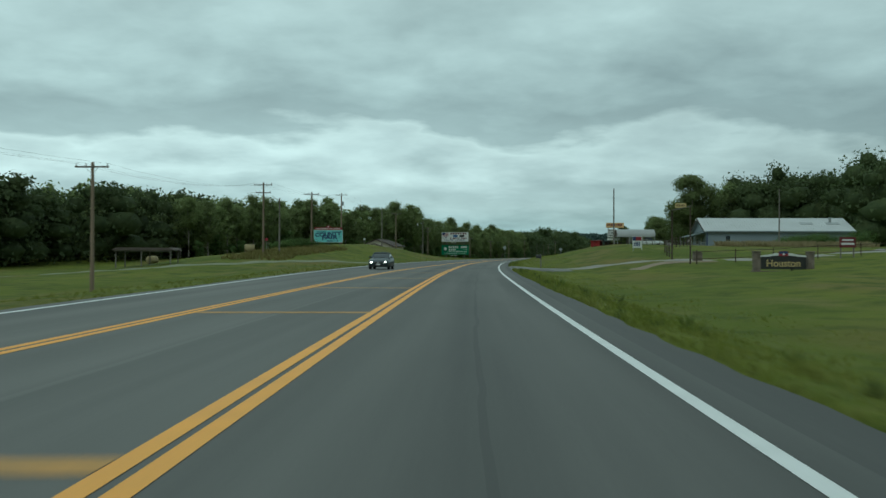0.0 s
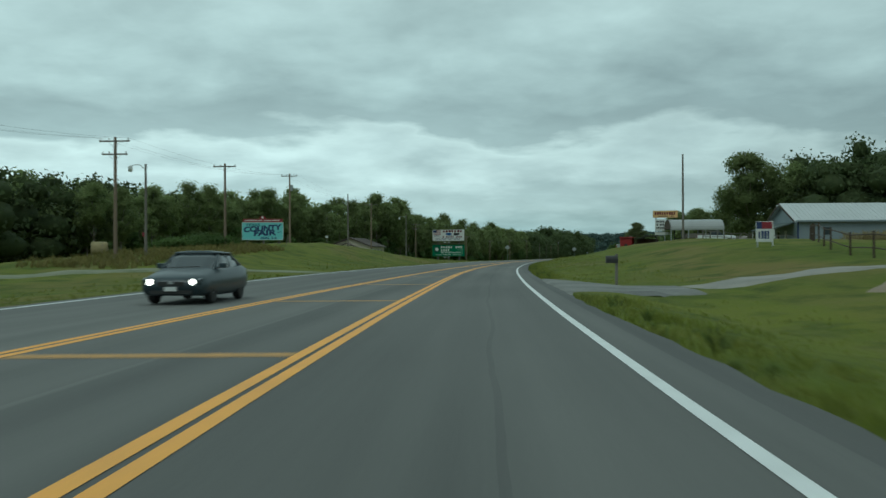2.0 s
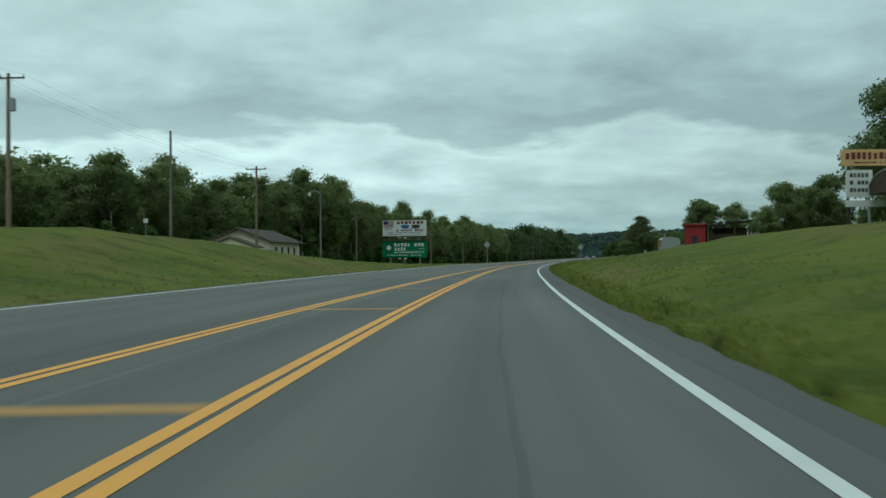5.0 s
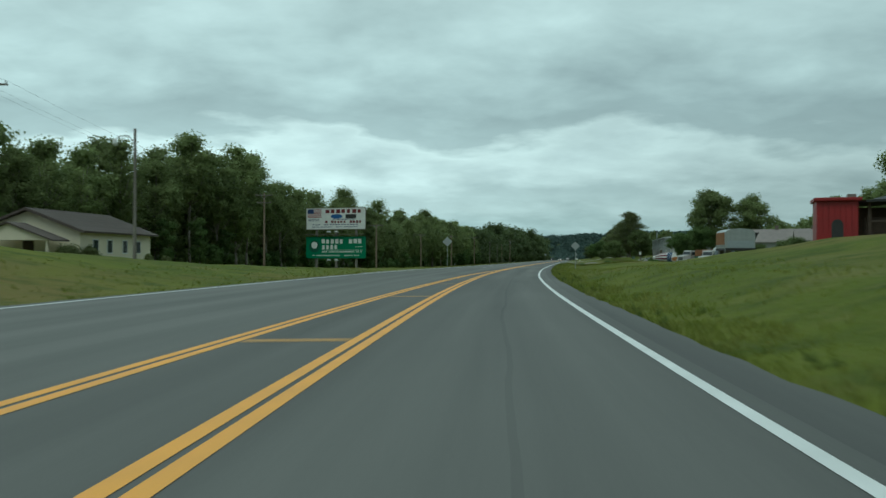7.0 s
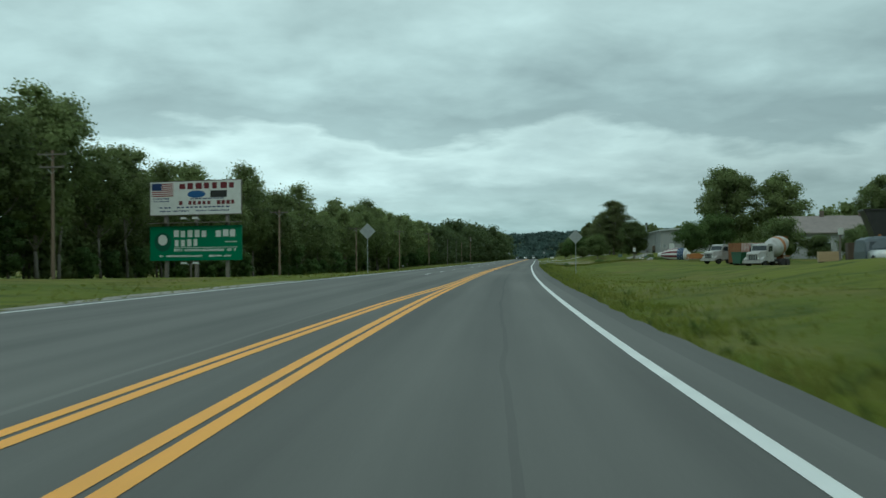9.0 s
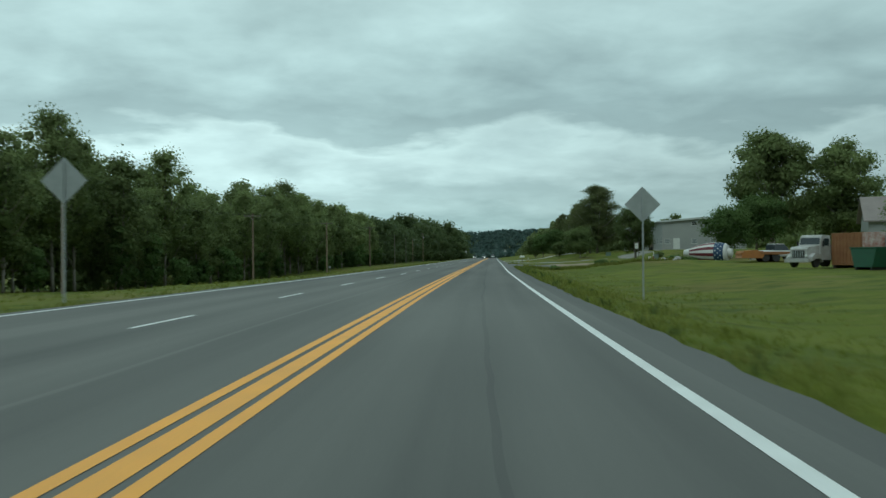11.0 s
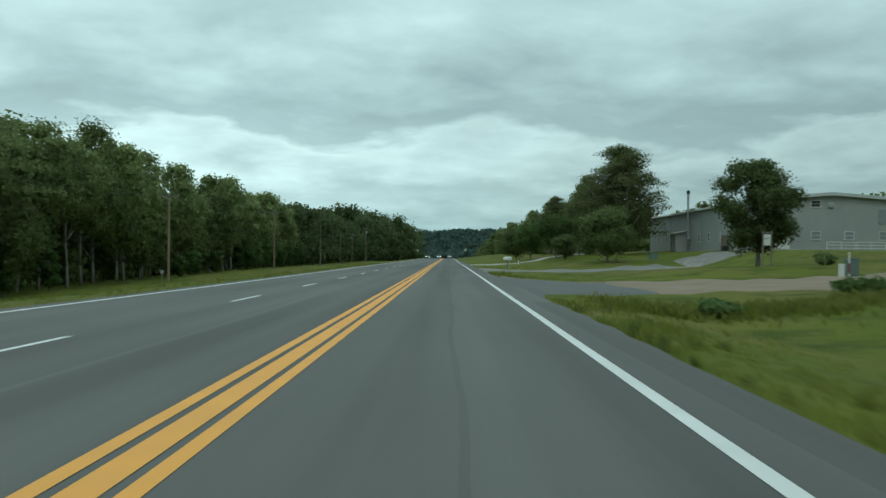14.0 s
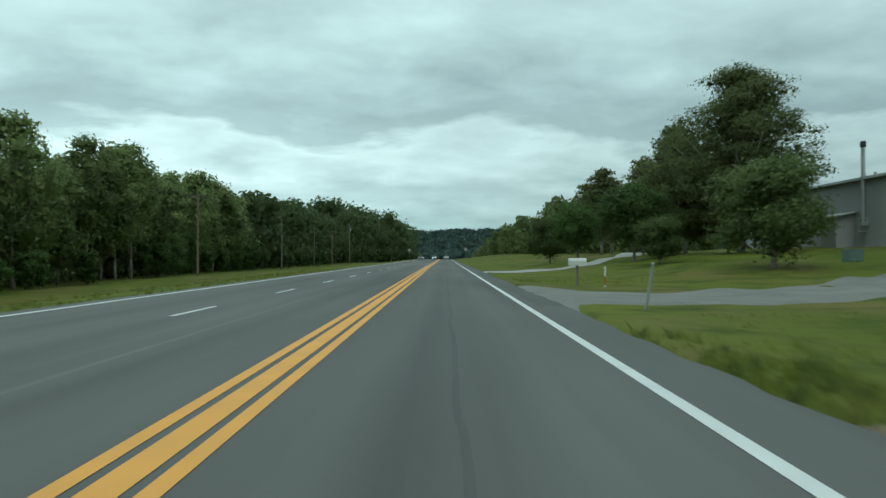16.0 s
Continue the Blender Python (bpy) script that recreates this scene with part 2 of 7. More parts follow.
POLE_WOOD = mat("weathered_pole_wood", (0.29, 0.21, 0.15), (0.18, 0.135, 0.10), scale=1.5, fine=30, rough=0.9, bump=0.3, spread=0.2, stretch=(1, 1, 0.1))
GREY_WOOD = mat("grey_timber", (0.24, 0.22, 0.19), (0.15, 0.13, 0.11), scale=3, fine=30, rough=0.9, bump=0.3, stretch=(1, 1, 0.2))
DARK_WOOD = mat("dark_brown_timber", (0.055, 0.040, 0.030), (0.10, 0.07, 0.05), scale=3, fine=30, rough=0.9)
GALV = mat("galvanised_steel", (0.46, 0.48, 0.48), (0.34, 0.36, 0.36), scale=3, fine=40, rough=0.5, metal=0.6)
WIRE = mat("black_cable", (0.03, 0.03, 0.03), rough=0.7)
WHITE = mat("white_enamel", (0.74, 0.75, 0.73), (0.62, 0.63, 0.60), scale=2, fine=20, rough=0.5)
BLACK = mat("black_paint", (0.018, 0.018, 0.018), (0.035, 0.035, 0.033), scale=3, fine=30, rough=0.5)
RUBBER = mat("black_rubber", (0.022, 0.022, 0.022), (0.04, 0.038, 0.035), scale=5, fine=40, rough=0.85)
GLASS = mat("dark_window_glass", (0.03, 0.04, 0.045), (0.04, 0.05, 0.055), rough=0.06)
GREY_METAL = mat("grey_metal_siding", (0.37, 0.375, 0.365), (0.31, 0.318, 0.31), scale=0.4, fine=6, rough=0.55)
BLUE_METAL = mat("blue_grey_metal_siding", (0.27, 0.32, 0.35), (0.22, 0.26, 0.29), scale=0.4, fine=6, rough=0.55)
ROOF_W = mat("white_metal_roof", (0.55, 0.57, 0.57), (0.45, 0.47, 0.46), scale=0.3, fine=5, rough=0.45)
ROOF_B = mat("brown_shingle", (0.075, 0.058, 0.050), (0.11, 0.088, 0.078), scale=1, fine=15, rough=0.95, spread=0.15)
CREAM = mat("cream_siding", (0.74, 0.67, 0.51), (0.66, 0.60, 0.46), scale=0.7, fine=10, rough=0.75)
RED = mat("red_shed_paint", (0.31, 0.014, 0.016), (0.22, 0.012, 0.014), scale=0.8, fine=10, rough=0.5)
RUST = mat("rusted_steel", (0.22, 0.085, 0.035), (0.32, 0.16, 0.07), scale=1.2, fine=15, rough=0.9, bump=0.3)
ORANGE = mat("faded_orange_paint", (0.42, 0.17, 0.035), (0.30, 0.12, 0.04), scale=1.5, fine=15, rough=0.6)
GREEN_P = mat("green_sign_face", (0.004, 0.19, 0.085), (0.006, 0.16, 0.075), scale=0.6, fine=6, rough=0.45)
AQUA = mat("aqua_sign_face", (0.20, 0.60, 0.60), (0.24, 0.62, 0.62), scale=0.5, fine=5, rough=0.5)
TEAL = mat("teal_paint", (0.02, 0.14, 0.16), rough=0.5)
NAVY = mat("navy_paint", (0.014, 0.035, 0.12), (0.02, 0.045, 0.14), rough=0.5)
MAROON = mat("maroon_sign_face", (0.16, 0.018, 0.025), (0.12, 0.015, 0.02), rough=0.5)
STRIPE_R = mat("faded_red_paint", (0.30, 0.022, 0.035), (0.22, 0.02, 0.03), rough=0.5)
GOLD = mat("gold_paint", (0.62, 0.47, 0.20), (0.55, 0.42, 0.18), rough=0.5)
AMBER = mat("amber_sign_face", (0.72, 0.45, 0.20), (0.62, 0.38, 0.16), rough=0.5)
STONE = mat("tan_stone", (0.23, 0.185, 0.145), (0.15, 0.12, 0.10), scale=2, fine=15, rough=0.9, bump=0.4, spread=0.25)
HAY = mat("dry_hay", (0.34, 0.28, 0.15), (0.24, 0.20, 0.10), scale=3, fine=40, rough=1.0, bump=0.6)
FIELD_GRAVEL = mat("grassy_gravel", (0.26, 0.26, 0.19), (0.13, 0.15, 0.07), scale=0.5, fine=6, rough=0.95)
DRIVE_GREY = mat("worn_grey_drive", (0.26, 0.25, 0.225), (0.15, 0.148, 0.135), scale=0.5, fine=10, rough=0.9, bump=0.3)

# ---- building blocks ----


def part(name, bm, material, parent=None, label="", smooth=False):
    """Links a bmesh as one mesh object, under a thing or a part."""
    me = bpy.data.meshes.new(name)
    bm.to_mesh(me)
    bm.free()
    if smooth:
        me.shade_smooth()
    for one in material if isinstance(material, (list, tuple)) else (material,):
        me.materials.append(one)
    ob = new(name, me)
    if parent:
        ob.parent = parent
    if label:
        ob["label"] = label
    return ob


def share(name, me, parent, m):
    """One more object on a mesh that is already there."""
    ob = new(name, me)
    ob.parent = parent
    ob.matrix_basis = m
    return ob


def thing(name, m, label, category, group="", kind=""):
    ob = new(name)
    ob.matrix_world = m
    return tagged(ob, label, category, group, kind)


def box(bm, x0, x1, y0, y1, z0, z1, bevel=0.0, mi=0):
    vs = [bm.verts.new((x, y, z)) for z in (z0, z1) for x, y in ((x0, y0), (x1, y0), (x1, y1), (x0, y1))]
    fs = [bm.faces.new([vs[i] for i in q]) for q in ((3, 2, 1, 0), (4, 5, 6, 7), (0, 1, 5, 4), (1, 2, 6, 5), (2, 3, 7, 6), (3, 0, 4, 7))]
    for f in fs:
        f.material_index = mi
    if bevel:
        edges = list({e for f in fs for e in f.edges})
        bmesh.ops.bevel(bm, geom=edges, offset=bevel, segments=2, affect="EDGES", profile=0.7)
    return bm


def boxed(*args, **kw):
    return box(bmesh.new(), *args, **kw)


def tube(bm, a, b, r0, r1=None, seg=10, caps=True):
    """A tapered round bar from a to b."""
    a, b = Vector(a), Vector(b)
    turn = (b - a).to_track_quat("Z", "Y").to_matrix()
    rings = []
    for at, r in ((a, r0), (b, r0 if r1 is None else r1)):
        rings.append([bm.verts.new(at + turn @ Vector((r * math.cos(2 * math.pi * k / seg), r * math.sin(2 * math.pi * k / seg), 0))) for k in range(seg)])
    for k in range(seg):
        bm.faces.new((rings[0][k], rings[0][(k + 1) % seg], rings[1][(k + 1) % seg], rings[1][k]))
    if caps:
        bm.faces.new(rings[0][::-1])
        bm.faces.new(rings[1])
    return bm


def lathe(profile, seg=20, axis="Z"):
    """A turned body from (radius, height) pairs."""
    bm = bmesh.new()
    rings = []
    for r, z in profile:
        ring = []
        for k in range(seg):
            a = 2 * math.pi * k / seg
            p = Vector((r * math.cos(a), r * math.sin(a), z))
            ring.append(bm.verts.new(p if axis == "Z" else Vector((p.z, p.x, p.y)) if axis == "X" else Vector((p.y, p.z, p.x))))
        rings.append(ring)
    for a, b in zip(rings, rings[1:]):
        for k in range(seg):
            bm.faces.new((a[k], a[(k + 1) % seg], b[(k + 1) % seg], b[k]))
    bm.faces.new(rings[0][::-1])
    bm.faces.new(rings[-1])
    return bm


def prism(points, y0, y1):
    """A solid from an outline in x and z, between two values of y."""
    bm = bmesh.new()
    a = [bm.verts.new((x, y0, z)) for x, z in points]
    b = [bm.verts.new((x, y1, z)) for x, z in points]
    n = len(points)
    bm.faces.new(a)
    bm.faces.new(b[::-1])
    for k in range(n):
        bm.faces.new((a[k], b[k], b[(k + 1) % n], a[(k + 1) % n]))
    bmesh.ops.recalc_face_normals(bm, faces=bm.faces)
    return bm


def words(name, text, size, m, material, parent, thick=0.006, shear=0.0, wide=1.0, bold=0.0):
    """Raised lettering, turned into a mesh; m places its middle, facing -y of m."""
    if len(text) > 1:
        # Each letter is a part of its own, set side by side at the font's own widths.
        def run(chars):
            cu = bpy.data.curves.new(name, "FONT")
            cu.body, cu.size, cu.shear, cu.offset = chars, size, 0.0, bold
            tmp = bpy.data.objects.new(name, cu)
            me = bpy.data.meshes.new_from_object(tmp)
            xs = [v.co.x for v in me.vertices]
            bpy.data.objects.remove(tmp)
            bpy.data.meshes.remove(me)
            return (min(xs) + max(xs)) / 2, min(xs), max(xs)

        full = run(text)
        for k, ch in enumerate(text):
            if ch != " ":
                one, lead = run(ch), run(text[:k + 1])
                x = lead[2] - (one[2] - one[1]) / 2 - full[0]
                low = {"-": -0.02, ".": -0.30}.get(ch, 0.0) * size
                tilt = (pose(0, 0, 0, 90) @ Matrix.Diagonal((wide, 1, 1, 1)) @ Vector((x, low, 0)))
                words(name, ch, size, m @ Matrix.Translation(tilt), material, parent, thick, shear, wide, bold)
        return None
    cu = bpy.data.curves.new(name, "FONT")
    cu.body, cu.size, cu.extrude, cu.align_x, cu.align_y, cu.shear = text, size, thick, "CENTER", "CENTER", shear
    cu.offset = bold
    tmp = bpy.data.objects.new(name, cu)
    me = bpy.data.meshes.new_from_object(tmp)
    bpy.data.objects.remove(tmp)
    me.materials.clear()
    me.materials.append(material)
    ob = new(name, me)
    ob.parent = parent
    ob.matrix_basis = m @ pose(0, 0, 0, 90) @ Matrix.Diagonal((wide, 1, 1, 1))
    return ob


def bars(name, n, x0, x1, z0, z1, y, material, parent, seed=1):
    """A line of lettering as plain bars, a bar to a letter."""
    rnd = random.Random(seed)
    step = (x1 - x0) / n
    for k in range(n):
        if rnd.random() < 0.1 and 0 < k < n - 1:
            continue
        part(name, boxed(x0 + k * step, x0 + (k + rnd.uniform(0.56, 0.78)) * step, y - 0.008, y, z0 + rnd.choice((0, 0, 0.05)) * (z1 - z0), z1 - rnd.choice((0, 0, 0.1)) * (z1 - z0)), material, parent)


# ---- the road's line ----
STEP = 20.0
HEADINGS = [0.31, 0.65, 1.01, 1.40, 1.82, 2.30, 2.89, 3.60, 4.40, 5.26, 6.11, 6.94, 7.74, 8.48, 9.12, 9.65, 10.05, 10.31, 10.42, 10.46, 10.51, 10.59, 10.62]
S_LINE = np.arange(-400.0, 4200.0, 2.0)
H_LINE = np.radians(np.interp(S_LINE, np.arange(len(HEADINGS)) * STEP, HEADINGS))
X_LINE = np.concatenate(([0], np.cumsum(2.0 * np.sin((H_LINE[1:] + H_LINE[:-1]) / 2))))
Y_LINE = np.concatenate(([0], np.cumsum(2.0 * np.cos((H_LINE[1:] + H_LINE[:-1]) / 2))))
X_LINE -= np.interp(0, S_LINE, X_LINE)
Y_LINE -= np.interp(0, S_LINE, Y_LINE)


def spot(s, d):
    """The place d metres to the right of the line, s metres along it, and its heading."""
    h = np.interp(s, S_LINE, H_LINE)
    return np.interp(s, S_LINE, X_LINE) + d * np.cos(h), np.interp(s, S_LINE, Y_LINE) - d * np.sin(h), h


def ease(a, b, x):
    t = np.clip((np.asarray(x, float) - a) / (b - a), 0, 1)
    return t * t * (3 - 2 * t)


def table(s, pairs):
    return np.interp(s, [p[0] for p in pairs], [p[1] for p in pairs])


SHIFT = [(0, 0.0), (42, -0.13), (60, -0.23), (73, -0.26), (93, -0.24), (113, -0.17), (140, -0.08), (180, 0.13), (200, 0.06), (219, -0.06), (233, -0.12), (250, -0.18), (313, -0.06), (340, -0.09), (367, -0.14), (395, -0.02), (430, 0.05)]
LEFT_EDGE = [(-50, 9.2), (20, 9.6), (60, 11.0), (112, 12.2), (210, 12.2), (260, 11.8), (350, 9.5), (410, 9.0), (800, 9.0)]
LEFT_YELLOW = [(-50, 5.83), (14, 5.95), (40, 6.08), (60, 6.03), (78, 5.84), (104, 5.34), (118, 5.12), (138, 4.92), (195, 4.2), (248, 3.3), (285, 2.55), (310, 2.45)]


def shift(s):
    return table(s, SHIFT)


def left_edge(s):
    return -table(s, LEFT_EDGE) + shift(s)


RIGHT_EDGE = 2.95


def road_z(s):
    """Level along the clip, then down into a valley."""
    return -14.0 * ease(760, 1350, s)


NEAR_L = [(-300, -1.8), (68, -1.75), (95, -0.8), (126, 1.3), (171, 2.95), (192, 3.4), (215, 3.0), (235, 1.9), (260, 0.9), (290, 0.2), (330, -0.5), (425, -2.9), (485, -2.0), (555, -1.4), (620, -1.6), (740, -1.8), (900, -0.5)]
FAR_L = [(-300, -1.5), (150, -1.4), (200, 0.0), (250, 0.6), (300, 0.2), (425, -3.2), (555, -2.0), (900, -1.0)]
R8 = [(-300, -0.9), (60, -0.9), (84, -0.6), (91, -0.12), (104, -0.12), (125, 0.5), (153, 0.9), (192, 1.0), (205, 1.0), (238, 0.85), (267, 0.35), (300, -0.40), (353, -0.70), (392, -0.60), (400, -0.40), (406, -0.12), (428, -0.12), (436, -0.35), (442, -0.30), (448, -0.10), (466, -0.10), (500, 0.1), (700, 0.5)]
R20 = [(-300, -0.6), (40, -0.5), (78, 0.0), (88, 0.6), (96, 0.9), (104, 1.1), (125, 2.3), (153, 3.0), (192, 3.0), (205, 3.0), (238, 2.5), (267, 1.75), (300, 0.65), (330, 0.15), (353, -0.20), (385, 0.05), (401, 0.60), (408, 0.05), (428, 0.05), (434, 0.60), (443, 0.60), (451, 0.0), (466, 0.10), (472, 0.35), (477, 0.78), (486, 1.12), (500, 1.5), (700, 1.8)]
R45 = [(-300, 0.8), (78, 1.2), (120, 2.2), (153, 2.7), (192, 2.7), (238, 2.2), (300, 1.2), (345, 0.1), (390, 0.1), (407, 0.9), (443, 1.8), (468, 2.1), (530, 2.15), (700, 2.6)]


def ground_z(s, d):
    s, d = np.asarray(s, float), np.asarray(d, float)
    le = -left_edge(s)
    e = -d - le - 0.6
    far = 9.0 * ease(110, 330, -d) * (1 - ease(300, 520, s))
    zl = -0.06 + (table(s, NEAR_L) * ease(0.5, 17, e)) + (table(s, FAR_L) - table(s, NEAR_L)) * ease(20, 44, e) + far
    r = d - RIGHT_EDGE
    # Beside the warehouse the lawn lies low as far as the drive, then climbs to the wall.
    near_wall = ease(440, 452, s) * (1 - ease(532, 550, s))
    rise = ease(0, 1, (r - 17 - 3 * near_wall) / (25 - 15 * near_wall))
    zr = -0.05 + table(s, R8) * ease(0.2, 5, r) + (table(s, R20) - table(s, R8)) * ease(4.5, 17, r) + (table(s, R45) - table(s, R20)) * rise
    zr = zr + 5.0 * ease(60, 200, r)
    z = np.where(d < -le - 0.1, zl, np.where(d > RIGHT_EDGE + 0.1 + shift(s), zr, -0.30))
    z = z + (0.05 + 0.05 * ease(4, 9, np.maximum(e, r))) * np.sin(s * 0.37 + d * 0.9) * np.sin(d * 0.51 - s * 0.11) * ease(1.0, 4.0, np.maximum(e, r))
    return z + road_z(s) + 58.0 * ease(1500, 2700, s + 0.15 * np.abs(d))


def sheet(name, us, vs, height, material, uvs=False):
    """A sheet over a grid of s (us) and d (vs, a list or one for each s)."""
    us = np.asarray(us, float)
    ds = np.array([vs(u) if callable(vs) else vs for u in us], float)
    ss = np.repeat(us[:, None], ds.shape[1], 1)
    x, y, _ = spot(ss, ds)
    z = height(ss, ds)
    nu, nv = ds.shape
    k = np.arange(nu * nv).reshape(nu, nv)
    faces = np.stack([k[:-1, :-1], k[:-1, 1:], k[1:, 1:], k[1:, :-1]], -1).reshape(-1, 4)
    me = bpy.data.meshes.new(name)
    me.from_pydata(np.stack([x, y, z], -1).reshape(-1, 3).tolist(), [], faces.tolist())
    if uvs:
        layer = me.uv_layers.new(name="UVMap")
        idx = np.empty(len(me.loops), int)
        me.loops.foreach_get("vertex_index", idx)
        layer.data.foreach_set("uv", np.stack([ds.ravel()[idx], ss.ravel()[idx]], -1).ravel().astype(np.float32))
    me.materials.append(material)
    me.shade_smooth()
    return new(name, me)


def on_ground(s, d, turn=0.0, sink=0.0):
    """A pose on the ground: x to the road's right, y along it; turn to the left in degrees."""
    x, y, h = spot(s, d)
    return pose(float(x), float(y), float(ground_z(s, d)) - sink, 0, 0, -math.degrees(h) + turn)


# ---- ground and road ----
s_grid = np.concatenate([np.arange(-300, -20, 20), np.arange(-20, 560, 2.5), np.arange(560, 900, 8), np.arange(900, 4200, 60)])
near = [0.4, 0.7, 1.1, 1.6, 2.2, 3, 4, 5, 6.5, 8, 10, 12, 14, 16.5, 19, 22, 26, 30, 35, 40, 47, 55, 65, 80, 100, 125, 155, 190, 230, 280, 340, 420, 600, 900, 1500]


def across(s):
    le, sh = left_edge(s), shift(s)
    return [le - v for v in near[::-1]] + [le - 0.05, le + 0.3, RIGHT_EDGE + sh - 0.3, RIGHT_EDGE + sh + 0.05] + [RIGHT_EDGE + sh + v for v in near]


ground = tagged(sheet("ground", s_grid, across, ground_z, GRASS), "mown green verge and open fields", "ground", kind="structure")


def strip(name, s0, s1, d0, d1, z, material, parent=None, step=2.5, cols=2, uvs=False):
    """A ribbon along the road between two offsets, each a number or a function of s."""
    f0, f1 = (d if callable(d) else (lambda s, d=d: d + shift(s)) for d in (d0, d1))
    us = np.linspace(s0, s1, max(2, int((s1 - s0) / step) + 1))
    ob = sheet(name, us, lambda s: np.linspace(f0(s), f1(s), cols), lambda s, d: road_z(s) + z, material, uvs)
    if parent:
        ob.parent = parent
    return ob


def ragged(edge, side):
    return lambda s: edge(s) + side * (0.04 * math.sin(s * 0.31) + 0.03 * math.sin(s * 1.7 + 1) + 0.03 * math.sin(s * 4.3))


road = strip("road", -60, 1400, ragged(lambda s: left_edge(s) - 0.6, -1), ragged(lambda s: RIGHT_EDGE + shift(s), 1), 0.0, ASPHALT, step=1.0, cols=12, uvs=True)
tagged(road, "worn grey asphalt highway with painted lines", "road", kind="structure")
strip("edge_line", -60, 1400, 1.88, 2.03, 0.005, PAINT_W, road)
strip("edge_line", -60, 1400, lambda s: left_edge(s) - 0.10, lambda s: left_edge(s) + 0.08, 0.006, PAINT_W, road)


CENTRE = [(-60, -1.90), (22, -1.90), (40, -1.93), (88, -1.97), (114, -2.13), (150, -2.12), (222, -2.06), (260, -2.02), (315, -1.96), (340, -1.86), (367, -1.74), (400, -1.78), (435, -1.82), (520, -1.93), (1400, -1.95)]


def merging(base, end):
    """A line's offset from the centre that runs over to its place in the triple line by s = 290."""
    def at(s):
        c = table(s, CENTRE) + shift(s)
        b = base(s) if callable(base) else c + base
        return b + (c + end - b) * float(ease(262, 290, s))
    return at


def left_yellow(o):
    return lambda s: -table(s, LEFT_YELLOW) + o + shift(s)


TRIPLE = ((-0.375, -0.235), (-0.15, 0.085), (0.165, 0.305))
for name, a, b, c, d in (("centre_line", -0.20, -0.035, -0.05, 0.085), ("centre_line", 0.035, 0.20, *TRIPLE[2]), ("median_line", left_yellow(-0.13), left_yellow(0.02), *TRIPLE[0]), ("median_line", left_yellow(0.09), left_yellow(0.25), -0.15, -0.01)):
    strip(name, -60, 290, merging(a, c), merging(b, d), 0.005, PAINT_Y, road)
for a, b in TRIPLE:
    strip("centre_line", 290, 1400, merging(a, a), merging(b, b), 0.005, PAINT_Y, road)


def dash_d(s):
    return -table(s, [(300, 6.2), (335, 6.02), (348, 5.86), (358, 5.64), (368, 5.5), (395, 5.58), (432, 5.65)]) + shift(s)


for s0 in [312.2 + 12.19 * k for k in range(6)] + [386.2] + [400.6 + 12.19 * k for k in range(32)]:
    strip("lane_dash", s0 - 3.6, s0 + 0.1, lambda s: dash_d(s) - 0.06, lambda s: dash_d(s) + 0.06, 0.005, PAINT_W, road)
BAR_S = [5.5, 20.2, 35.0, 49.4, 64.0, 78.5, 93.7, 108.9, 124, 139, 154, 169, 184, 198.5, 215, 230]


def cross_bar(s):
    me = bpy.data.meshes.new("median_bar")
    d0, d1 = -table(s, LEFT_YELLOW) + shift(s) + 0.29, float(table(s, CENTRE)) - 0.21 + shift(s)
    pts = [spot(s + a - 0.28 * k, d) for k, d in ((1, d0), (0, d1)) for a in (-0.22, 0.24)]
    me.from_pydata([(float(p[0]), float(p[1]), 0.005) for p in pts], [], [(0, 2, 3, 1)])
    me.materials.append(PAINT_Y_OLD)
    new("median_bar", me).parent = road


for s in BAR_S:
    cross_bar(s)

# ---- trees ----


def quads(centres, normals, size, rnd, long=1.0):
    """Leaf blades: one pointed blade for each centre, facing roughly along its normal."""
    n = len(centres)
    side = np.cross(normals, rnd.normal(size=(n, 3)))
    side /= np.linalg.norm(side, axis=1)[:, None] + 1e-9
    up = np.cross(side, normals)
    up /= np.linalg.norm(up, axis=1)[:, None] + 1e-9
    w = (size * rnd.uniform(0.6, 1.3, n))[:, None]
    v = np.stack([centres - up * w * long, centres + side * w * 0.75 + up * w * 0.55, centres - side * w * 0.75 + up * w * 0.55], 1)
    return v.reshape(-1, 3), np.arange(3 * n).reshape(n, 3)


def leafy(name, verts, faces, normals, material):
    """One mesh of leaf blades whose shading follows the rounded crown."""
    v, f, nn = np.concatenate(verts), np.asarray(faces), np.concatenate(normals)
    flat = np.cross(v[f[:, 1]] - v[f[:, 0]], v[f[:, 2]] - v[f[:, 0]])
    turn = (flat * nn[f].mean(1)).sum(1) < 0
    f[turn] = f[turn][:, ::-1]
    me = bpy.data.meshes.new(name)
    me.from_pydata(v.tolist(), [], f.tolist())
    me.materials.append(material)
    me.shade_smooth()
    me.normals_split_custom_set_from_vertices((nn / (np.linalg.norm(nn, axis=1)[:, None] + 1e-9)).tolist())
    return me


